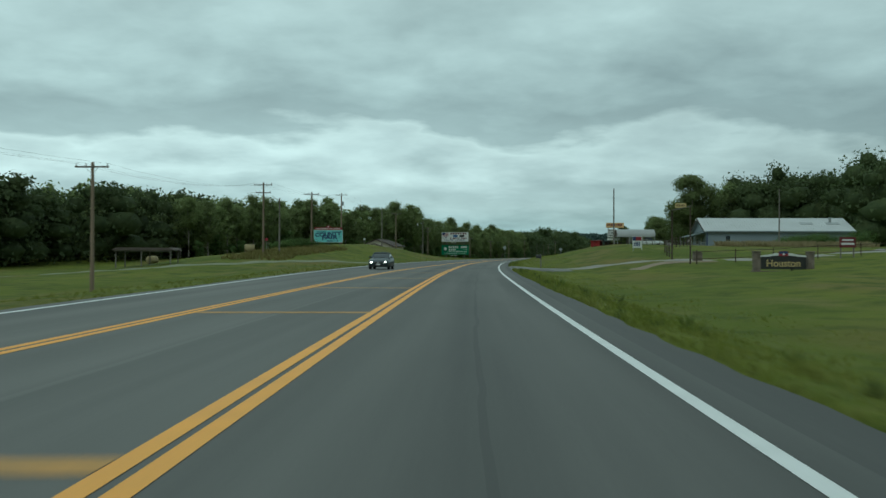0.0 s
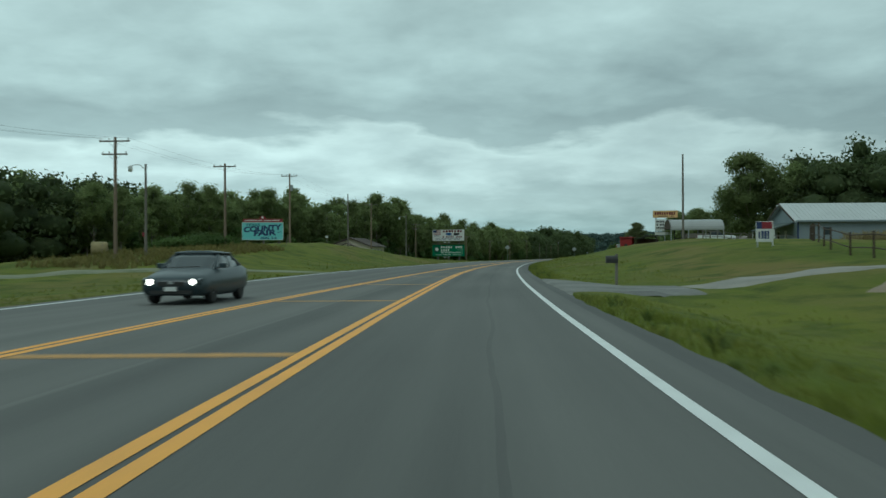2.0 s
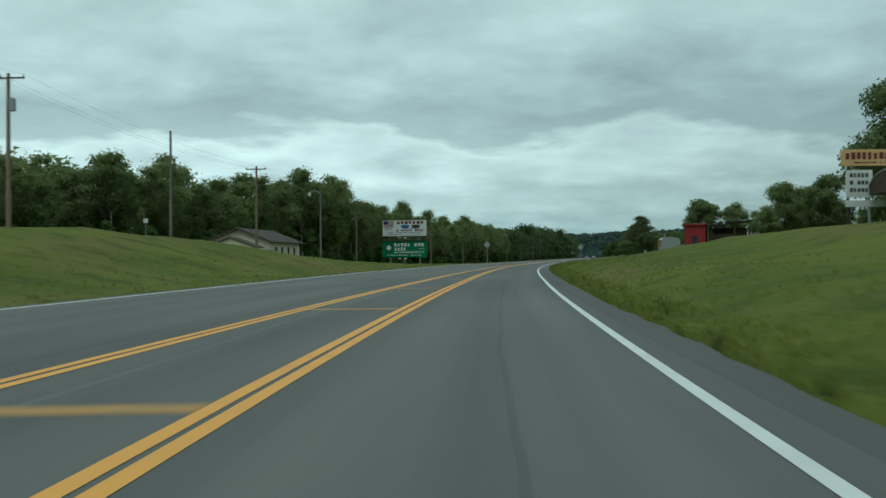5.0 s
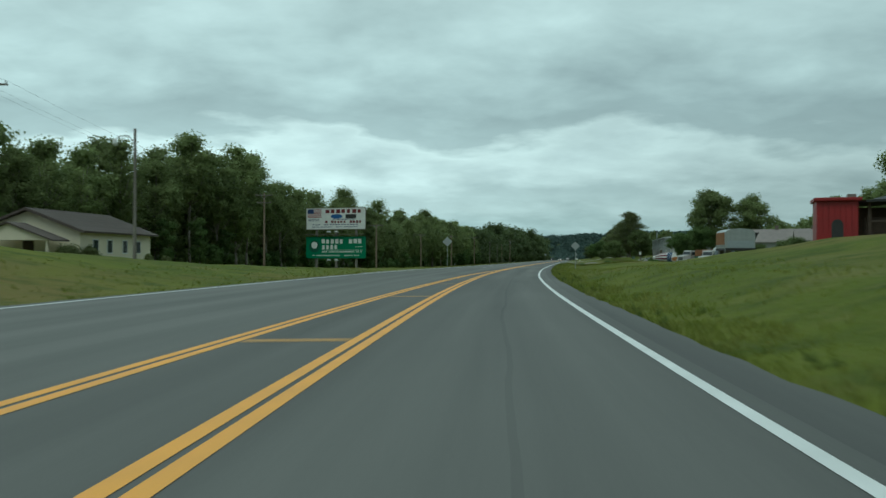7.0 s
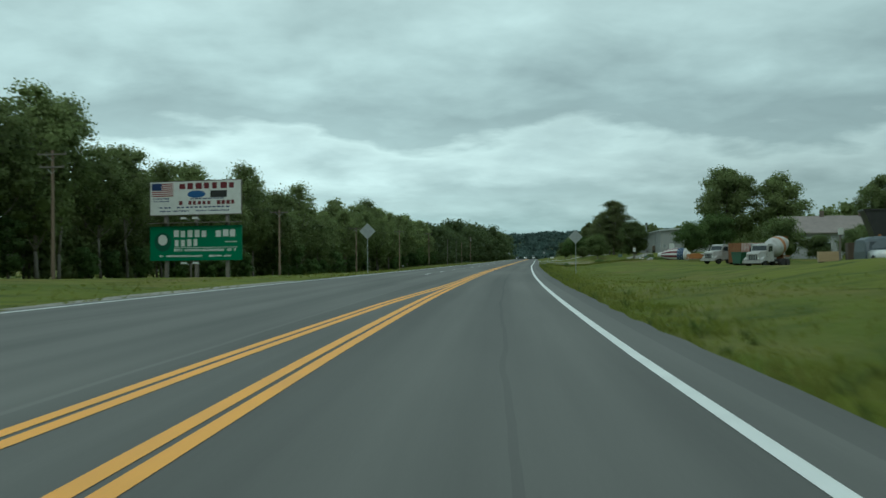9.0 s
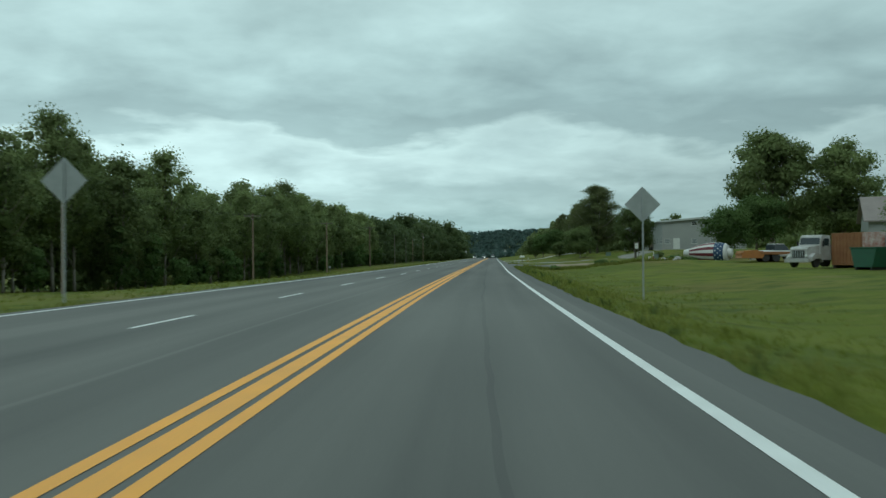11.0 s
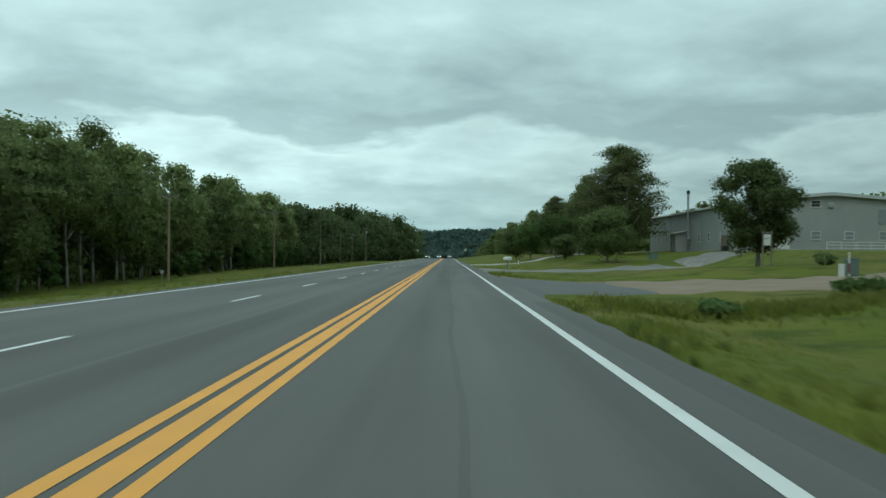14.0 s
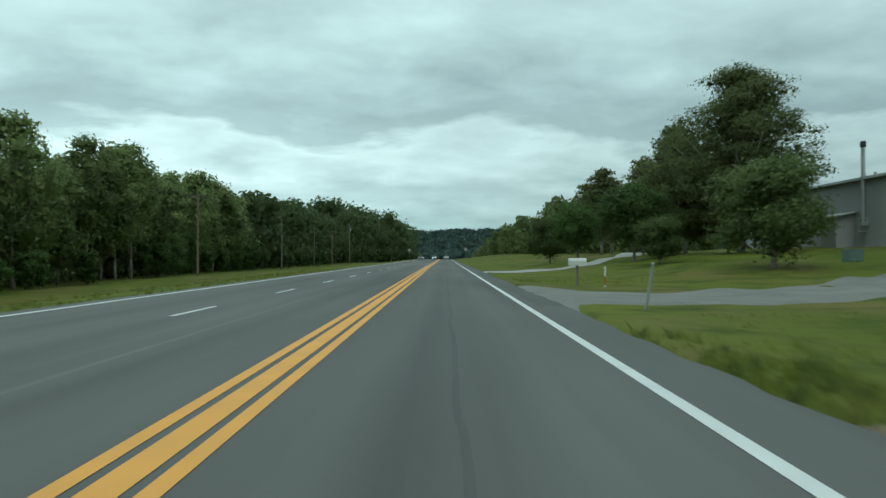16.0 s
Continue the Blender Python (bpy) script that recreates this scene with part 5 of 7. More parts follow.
def barn():
    g = 2.55
    root = thing("metal_barn", pose(46.9, 188.0, g, 0, 0, -3), "long blue-grey metal barn with a white metal roof", "barn")
    L, W, e, r = 27.0, 7.0, 5.95 - g, 8.55 - g
    # The gable profile runs along x; its ridge is at y = 0.
    body = prism([(-W, -0.4), (W, -0.4), (W, e), (0, r - 0.12), (-W, e)], -L, 0.0)
    ob = part("wall", body, BLUE_METAL, root)
    ob.matrix_basis = pose(0, 0, 0, 0, 0, 90)
    part("wall_rib", ribbed(bmesh.new(), 0.2, L - 0.2, 0, e, -W), BLUE_METAL, ob).matrix_basis = pose(0, 0, 0, 0, 0, -90)
    for side in (-1, 1):
        roof = part("roof", prism([(side * (W + 0.5), e - 0.22), (side * (W + 0.5), e - 0.12), (0, r + 0.04), (0, r - 0.08)], -L - 0.5, 0.6), ROOF_W, root)
        roof.matrix_basis = pose(0, 0, 0, 0, 0, 90)
        slope = math.degrees(math.atan2(r + 0.16 - e, W + 0.5))
        run = math.hypot(r + 0.16 - e, W + 0.5)
        bm = bmesh.new()
        for k in range(46):
            box(bm, -run / 2, run / 2, -L - 0.4 + 0.6 * k - 0.02, -L - 0.4 + 0.6 * k + 0.02, -0.005, 0.035)
        part("roof_rib", bm, ROOF_W, roof).matrix_basis = pose(side * (W + 0.5) / 2, 0, (e - 0.12 + r + 0.04) / 2, 0, side * slope, 0)
    for k, xx in enumerate((19.5, 24.5)):
        part("skylight", boxed(-1.2, 1.2, -0.6, 0.6, 0.0, 0.05), GALV, root, "dull grey roof panel").matrix_basis = pose(xx, -W * 0.45, (e + r) / 2 + 0.19, 20.5, 0, 0)
    part("trim", boxed(-0.4, L + 0.4, -W - 0.56, -W - 0.50, e - 0.28, e - 0.05), BLUE_METAL, root)
    w = part("window", boxed(3.4, 4.4, -W - 0.06, -W, 1.3, 2.5), BLUE_METAL, root)
    part("pane", boxed(3.5, 4.3, -W - 0.08, -W - 0.06, 1.4, 2.4), GLASS, w)
    part("wall_lamp", lathe([(0.05, 0), (0.16, 0.08), (0.18, 0.3)], 10), WHITE, root, "white wall lamp").location = (-0.75, 0.0, r - 0.5)
    part("vent", boxed(24.0, 24.4, -2.6, -2.2, r - 1.0, r + 0.1), GALV, root)
    # A porch with a sloping roof on the gable end.
    porch = part("porch_roof", prism([(-2.9, e - 1.2), (-2.9, e - 1.05), (-0.02, e - 0.25), (-0.02, e - 0.4)], -5.5, 6.5), GREEN_GREY, root)
    for yy in (-W + 0.1, W - 0.1):
        part("corner_post", boxed(-0.05, 0.12, yy - 0.12, yy + 0.12, -0.3, e - 0.05), NAVY, root, "dark blue corner trim")
    for side in (-1, 1):
        part("bargeboard", prism([(side * (W + 0.52), e - 0.40), (side * (W + 0.52), e - 0.10), (0, r + 0.06), (0, r - 0.24)], -0.66, -0.60), DARK_WOOD, root, "dark gable bargeboard").matrix_basis = pose(0, 0, 0, 0, 0, 90) @ Matrix.Translation((0, 1.26, 0))
    for yy in (-5.2, -1.4, 2.4, 6.2):
        part("porch_post", boxed(-2.75, -2.6, yy - 0.07, yy + 0.07, -0.4, e - 1.1), WHITE, root)
    part("door", boxed(-0.06, 0.0, -1.9, -0.9, 0, 2.1), WHITE, root)
    w = part("window", boxed(-0.06, 0.0, 1.5, 2.8, 0.9, 2.1), WHITE, root)
    part("pane", boxed(-0.08, -0.06, 1.6, 2.7, 1.0, 2.0), GLASS, w)


barn()


def arched_carport():
    g = float(ground_z(189, 24))
    root = thing("carport", pose(30.0, 186.0, g, 0, 0, -3), "arched grey metal carport open on its long side", "carport")
    L, W, e = 7.3, 5.5, 4.9 - g
    n = 12
    out = [(-W / 2 * math.cos(math.pi * k / n), e + 1.35 * math.sin(math.pi * k / n)) for k in range(n + 1)]
    roof = prism(out + [(x * 0.98, z - 0.06) for x, z in out[::-1]], 0, L)
    part("roof", roof, GREY_METAL, root).matrix_basis = pose(0, 0, 0, 0, 0, -90)
    part("end_wall", prism(out, 0.05, 0.1), DARK_WOOD, root, "dark end panel").matrix_basis = pose(0, 0, 0, 0, 0, -90)
    for xx in (0.1, 2.45, 4.8, 7.2):
        for yy in (-W / 2 + 0.08, W / 2 - 0.08):
            part("post", boxed(xx - 0.06, xx + 0.06, yy - 0.06, yy + 0.06, -0.3, e), GALV, root)
    part("valance", boxed(0, L, -W / 2 - 0.02, -W / 2 + 0.02, e - 0.18, e + 0.05), GREY_METAL, root)


arched_carport()


def flat_trailer(m, length, material, label, height=1.0, load=0.0):
    root = thing("trailer", m, label, "trailer")
    part("deck", boxed(0, length, -1.1, 1.1, height - 0.15, height, bevel=0.02), material, root)
    if load:
        part("side_board", boxed(0, length, -1.12, -1.06, height, height + load), material, root)
        part("side_board", boxed(0, length, 1.06, 1.12, height, height + load), material, root)
    for xx in (length * 0.45, length * 0.6):
        for yy in (-1.0, 1.0):
            wheel(root, xx, yy, 0.38, 0.22)
    part("drawbar", boxed(-1.3, 0.0, -0.08, 0.08, height - 0.3, height - 0.16), BLACK, root)
    part("chassis", boxed(0.1, length - 0.1, -0.4, 0.4, height - 0.32, height - 0.15), BLACK, root)


def wheel(parent, x, y, r, w, rim=None):
    """A tyre with its rim; the axle runs along y."""
    t = part("wheel", lathe([(r * 0.55, -w / 2), (r * 0.92, -w / 2), (r, -w * 0.35), (r, w * 0.35), (r * 0.92, w / 2), (r * 0.55, w / 2)], 18, axis="Y"), RUBBER, parent, smooth=False)
    t.location = (x, y, r)
    part("rim", lathe([(r * 0.2, -w * 0.42), (r * 0.56, -w * 0.46), (r * 0.56, w * 0.46), (r * 0.2, w * 0.42)], 14, axis="Y"), rim or GALV, t)
    return t


flat_trailer(pose(32.0, 184.6, float(ground_z(187, 26)), 0, 0, -3), 4.6, GREY_WOOD, "low pale timber-sided trailer under the carport", 0.8, 0.45)


def weld_sign():
    g = float(ground_z(190, 22))
    root = thing("business_sign", pose(30.3, 188.6, g, 0, 0, -4), "amber name board over a white board on steel posts", "sign")
    t = 7.65 - g
    p = part("sign_panel", boxed(-1.75, 1.75, -0.1, 0.1, t - 1.0, t, bevel=0.02), AMBER, root, "amber name board")
    bars("lettering", 9, -1.5, 1.5, t - 0.62, t - 0.18, -0.1, MAROON, p, 81)
    bars("lettering", 16, -1.0, 1.2, t - 0.86, t - 0.74, -0.1, DARK_WOOD, p, 82)
    q = part("sign_panel", boxed(-1.45, 0.1, -0.08, 0.08, t - 2.9, t - 1.25, bevel=0.02), WHITE, root, "white message board")
    for k, z in enumerate((t - 1.7, t - 2.15, t - 2.6)):
        bars("lettering", 5, -1.25, -0.1, z, z + 0.25, -0.08, BLACK, q, 83 + k)
    part("sign_panel", boxed(-1.5, 0.9, -0.06, 0.06, t - 3.5, t - 3.1, bevel=0.02), WHITE, root, "narrow white board")
    for xx in (-1.3, 1.3):
        part("post", tube(bmesh.new(), (xx, 0.12, -0.3), (xx, 0.12, t - 0.1), 0.07, None, 8), BLACK, root)


weld_sign()


def banner_box():
    root = thing("sign_stand", on_ground(118.2, 18.6, 4), "upright sign board with a red and blue header on two legs", "sign stand")
    p = part("sign_panel", boxed(-0.55, 0.55, -0.06, 0.06, 0.35, 1.75, bevel=0.02), WHITE, root)
    part("header", boxed(-0.53, 0.53, -0.075, -0.06, 1.25, 1.72), STRIPE_R, p)
    part("header", boxed(-0.53, -0.18, -0.085, -0.075, 1.25, 1.72), NAVY, p)
    bars("lettering", 4, -0.40, 0.40, 0.55, 1.10, -0.06, NAVY, p, 91)
    part("frame", boxed(0.55, 0.62, -0.08, 0.08, 0.1, 1.80), WHITE, root)
    for xx in (-0.45, 0.58):
        part("leg", boxed(xx - 0.04, xx + 0.04, -0.04, 0.04, -0.3, 0.40), GALV, root)


banner_box()


def red_booth():
    g = float(ground_z(243, 17.5)) - 0.1
    root = thing("red_shed", pose(32.2, 239.2, g, 0, 0, -20), "bright red boarded shed with a flat overhanging roof and arched doorway", "shed")
    e = 4.65 - g
    body = part("wall", boxed(0.15, 2.45, 0.2, 3.2, -0.3, e, bevel=0.03), RED, root)
    for k in range(7):
        part("board", boxed(0.2 + k * 0.32, 0.47 + k * 0.32, 0.16, 0.2, 0.0, e - 0.05), RED, body)
    arch = [(0.97, 0.2), (1.63, 0.2), (1.63, 1.25)] + [(1.30 + 0.33 * math.cos(a), 1.25 + 0.33 * math.sin(a)) for a in (0.5, 1.05, 1.57, 2.1, 2.64)] + [(0.97, 1.25)]
    part("doorway", prism(arch, 0.12, 0.17), BLACK, body, "dark arched doorway")
    part("roof", boxed(0.0, 2.65, -0.1, 3.5, e, e + 0.2, bevel=0.05), RED, root)
    part("vent", boxed(1.9, 2.4, 0.6, 1.2, e + 0.2, e + 0.42, bevel=0.03), GREY_WOOD, root)


red_booth()


def dark_shed():
    g = float(ground_z(246, 24)) - 0.1
    root = thing("open_shed", pose(35.3, 239.0, g, 0, 0, -14), "dark brown open shed with an overhanging black roof", "shed")
    part("roof", prism([(-0.2, 4.55 - g), (1.7, 4.6 - g), (1.75, 4.95 - g), (4.5, 5.05 - g), (4.5, 5.2 - g), (1.6, 5.1 - g), (1.5, 4.75 - g), (-0.2, 4.7 - g)], -0.8, 5), BLACK, root)
    part("back_wall", boxed(0.0, 4.3, 4.7, 4.85, -0.2, 4.5 - g), DARK_WOOD, root)
    part("front_wall", boxed(0.0, 3.4, 0.4, 0.55, -0.2, 3.7 - g), DARK_WOOD, root)
    part("rail", boxed(0.0, 4.2, -0.3, -0.2, 3.4 - g, 3.5 - g), DARK_WOOD, root)
    for xx in (0.1, 2.6, 4.2):
        part("post", boxed(xx - 0.08, xx + 0.08, -0.3, -0.14, -0.2, 4.55 - g), DARK_WOOD, root)


dark_shed()


def van_body():
    """An old box-van body: arched silver front, rusty upper side over grey slats."""
    g = float(ground_z(270, 19))
    root = thing("van_body", pose(36.4, 266.6, g, 0, 0, -4), "old silver box-van body with a rusty slatted side", "van body")
    e = 3.55 - g
    out = [(0, 0.5), (2.6, 0.5), (2.6, e)] + [(1.3 + 1.3 * math.cos(a), e + 0.35 * math.sin(a)) for a in (0.5, 1.0, 1.57, 2.14, 2.64)] + [(0, e)]
    part("body", prism(out, 0, 3.2), GALV, root)
    part("front_panel", boxed(0.15, 2.45, -0.03, 0.0, 0.55, e - 0.75), mat("dull_aluminium", (0.42, 0.46, 0.49), (0.34, 0.38, 0.41), rough=0.45, metal=0.4), root)
    part("side_panel", boxed(-0.03, 0.0, 0.05, 3.15, e - 1.1, e), RUST, root, "rusty red upper side")
    part("post", boxed(-0.08, 0.02, -0.04, 0.08, 0.2, e), GALV, root)
    for k in range(6):
        part("slat", boxed(-0.06, 0.0, 0.15 + k * 0.49, 0.5 + k * 0.49, 0.5, e - 1.15), GREY_METAL, root)
    part("sill", boxed(-0.05, 2.65, -0.05, 3.2, 0.3, 0.5), BLACK, root)
    for yy in (0.6, 2.6):
        for xx in (0.35, 2.25):
            part("block", boxed(xx - 0.25, xx + 0.25, yy - 0.3, yy + 0.3, -0.3, 0.3), GREY_WOOD, root)


van_body()


for k, (s, d, w, h) in enumerate(((168, 51.0, 6.0, 2.2), (169, 56.0, 6.5, 2.8), (170, 62.0, 7.0, 3.2))):
    bush(s, d, w, h, "sprawling green bush before the metal barn", 65 + k, leaves=1800)

# ---- vehicles ----


def loft(sections):
    """A closed body through outlines of equal length: rows of y and a list of (x, z)."""
    bm = bmesh.new()
    rings = [[bm.verts.new((x, y, z)) for x, z in pts] for y, pts in sections]
    n = len(rings[0])
    for a, b in zip(rings, rings[1:]):
        for k in range(n):
            bm.faces.new((a[k], a[(k + 1) % n], b[(k + 1) % n], b[k]))
    bm.faces.new(rings[0][::-1])
    bm.faces.new(rings[-1])
    bmesh.ops.recalc_face_normals(bm, faces=bm.faces)
    return bm


def hull(w, low, belt, crown):
    """Half-round car section: width, underside, belt line and top."""
    h = w / 2
    return [(-h * 0.86, low), (h * 0.86, low), (h * 0.98, low + 0.12), (h, (low + belt) / 2), (h * 0.96, belt), (h * 0.80, crown), (h * 0.4, crown + 0.02), (-h * 0.4, crown + 0.02), (-h * 0.80, crown), (-h * 0.96, belt), (-h, (low + belt) / 2), (-h * 0.98, low + 0.12)]


LAMP_ON = mat("lit_headlamp", (1.0, 0.93, 0.80), (1.0, 0.95, 0.85), rough=0.2, emit=6.0)
CAR_TEAL = mat("dark_teal_car_paint", (0.020, 0.036, 0.044), (0.026, 0.044, 0.052), scale=1, fine=5, rough=0.42, coat=0.15)
CAR_SILVER = mat("silver_car_paint", (0.40, 0.41, 0.42), (0.36, 0.37, 0.38), rough=0.3, metal=0.5, coat=0.5)
CAR_WHITE = mat("white_car_paint", (0.70, 0.71, 0.70), (0.62, 0.63, 0.62), rough=0.3, coat=0.5)


def saloon(m, paint, label, lights=True):
    """A four-door saloon; it faces -y."""
    root = thing("car", m, label, "car")
    body = part("body", loft([(-2.38, hull(1.40, 0.30, 0.52, 0.60)), (-2.25, hull(1.62, 0.24, 0.60, 0.70)), (-1.9, hull(1.72, 0.22, 0.70, 0.78)), (-1.2, hull(1.76, 0.20, 0.80, 0.90)),
                              (-0.8, hull(1.78, 0.20, 0.86, 0.95)), (0.6, hull(1.78, 0.20, 0.90, 0.97)), (1.5, hull(1.76, 0.22, 0.92, 1.00)), (2.1, hull(1.70, 0.28, 0.88, 0.98)), (2.36, hull(1.50, 0.34, 0.76, 0.86))]), paint, root, smooth=True)

    def cabin(w, z0, z1):
        h = w / 2
        return [(-h, z0), (h, z0), (h * 0.93, (z0 + z1) / 2), (h * 0.80, z1 - 0.03), (h * 0.5, z1), (-h * 0.5, z1), (-h * 0.80, z1 - 0.03), (-h * 0.93, (z0 + z1) / 2)]

    part("cabin_glass", loft([(-1.02, cabin(1.52, 0.90, 0.93)), (-0.45, cabin(1.54, 0.92, 1.24)), (-0.12, cabin(1.54, 0.93, 1.38)), (0.85, cabin(1.54, 0.95, 1.37)), (1.25, cabin(1.52, 0.96, 1.25)), (1.75, cabin(1.46, 0.97, 1.01))]), GLASS, root, "dark tinted glass", smooth=False)
    part("roof", loft([(-0.25, cabin(1.30, 1.34, 1.385)), (-0.05, cabin(1.40, 1.34, 1.42)), (0.8, cabin(1.40, 1.34, 1.41)), (1.05, cabin(1.30, 1.30, 1.345))]), paint, root, smooth=True)
    for xx in (-1, 1):
        for a, b in (((0.76, -0.95, 0.93), (0.58, -0.1, 1.37)), ((0.76, 0.40, 0.95), (0.61, 0.38, 1.38)), ((0.74, 1.62, 1.0), (0.56, 0.95, 1.36))):
            part("pillar", tube(bmesh.new(), (xx * a[0], a[1], a[2]), (xx * b[0], b[1], b[2]), 0.035, None, 6), paint, root)
        h = part("headlamp", loft([(-2.33, [(-0.20, 0.50), (0.20, 0.52), (0.18, 0.64), (-0.20, 0.66)]), (-2.18, [(-0.21, 0.52), (0.23, 0.54), (0.21, 0.69), (-0.21, 0.70)])]), GLASS, root, "lit headlamp" if lights else "clear headlamp")
        h.location = (xx * 0.56, -0.02, 0)
        part("bulb", lathe([(0.07, -0.02), (0.09, 0.0)], 12, axis="Y"), LAMP_ON if lights else WHITE, h).location = (0, -2.34, 0.58)
        part("mirror", boxed(xx * 0.88 - 0.1, xx * 0.88 + 0.1, -0.72, -0.58, 0.94, 1.07, bevel=0.03), paint, root)
        for yy in (-1.45, 1.35):
            w = part("wheel", lathe([(0.17, -0.1), (0.29, -0.1), (0.315, -0.06), (0.315, 0.06), (0.29, 0.1), (0.17, 0.1)], 18, axis="X"), RUBBER, root)
            w.location = (xx * 0.76, yy, 0.315)
            part("rim", lathe([(0.05, -0.1), (0.19, -0.09), (0.19, 0.09), (0.05, 0.1)], 12, axis="X"), GALV, w)
        part("tail_lamp", boxed(xx * 0.62 - 0.14, xx * 0.62 + 0.14, 2.30, 2.38, 0.62, 0.78, bevel=0.02), STRIPE_R, root)
    part("grille", boxed(-0.34, 0.34, -2.42, -2.34, 0.50, 0.60), BLACK, root)
    part("badge", boxed(-0.07, 0.07, -2.43, -2.41, 0.54, 0.60), GALV, root)
    part("air_intake", boxed(-0.55, 0.55, -2.40, -2.28, 0.28, 0.38), BLACK, root)
    part("number_plate", boxed(-0.16, 0.16, -2.45, -2.40, 0.36, 0.47), WHITE, root)
    part("wiper", tube(bmesh.new(), (-0.5, -1.05, 0.955), (0.35, -0.98, 0.985), 0.012, None, 5), BLACK, root)
    return root


def lane_pose(s, d, back=False):
    x, y, h = spot(s, d)
    return pose(float(x), float(y), float(road_z(s)) + 0.006, 0, 0, -math.degrees(h) + (180 if back else 0))


saloon(lane_pose(78.6, -8.1), CAR_TEAL, "dark teal saloon car with lit headlamps on the road")
saloon(lane_pose(727, -7.6), CAR_TEAL, "dark green saloon car far down the road")
saloon(lane_pose(783, -4.0), CAR_SILVER, "silver saloon car far down the road")


def pickup(m, paint, label):
    """A pickup; it faces -y."""
    root = thing("pickup_truck", m, label, "pickup truck")
    part("body", loft([(-2.6, hull(1.7, 0.45, 0.85, 0.95)), (-2.3, hull(1.85, 0.40, 0.95, 1.05)), (-0.9, hull(1.9, 0.38, 1.05, 1.12)), (2.6, hull(1.9, 0.40, 1.05, 1.10))]), paint, root)
    part("cab", loft([(-0.95, [(-0.85, 1.05), (0.85, 1.05), (0.82, 1.10), (-0.82, 1.10)]), (-0.3, [(-0.85, 1.05), (0.85, 1.05), (0.70, 1.75), (-0.70, 1.75)]), (0.8, [(-0.85, 1.05), (0.85, 1.05), (0.72, 1.78), (-0.72, 1.78)]), (1.0, [(-0.85, 1.05), (0.85, 1.05), (0.76, 1.3), (-0.76, 1.3)])]), GLASS, root)
    part("roof", boxed(-0.72, 0.72, -0.28, 0.85, 1.75, 1.83, bevel=0.03), paint, root)
    part("rear_window", boxed(-0.7, 0.7, 1.0, 1.03, 1.2, 1.65), GLASS, root)
    part("tailgate", boxed(-0.88, 0.88, 2.6, 2.66, 0.55, 1.08, bevel=0.02), paint, root)
    part("bumper", boxed(-0.92, 0.92, 2.62, 2.8, 0.40, 0.55, bevel=0.02), GALV, root)
    for xx in (-0.86, 0.86):
        part("tail_lamp", boxed(xx - 0.07, xx + 0.07, 2.6, 2.68, 0.75, 1.05), STRIPE_R, root)
        for yy in (-1.6, 1.7):
            w = part("wheel", lathe([(0.2, -0.12), (0.36, -0.11), (0.38, 0), (0.36, 0.11), (0.2, 0.12)], 16, axis="X"), RUBBER, root)
            w.location = (xx * 0.95, yy, 0.38)
            part("rim", lathe([(0.05, -0.12), (0.22, -0.12), (0.22, 0.12)], 12, axis="X"), GALV, w)


pickup(lane_pose(786, 0.6), CAR_WHITE, "white pickup truck far down the road")


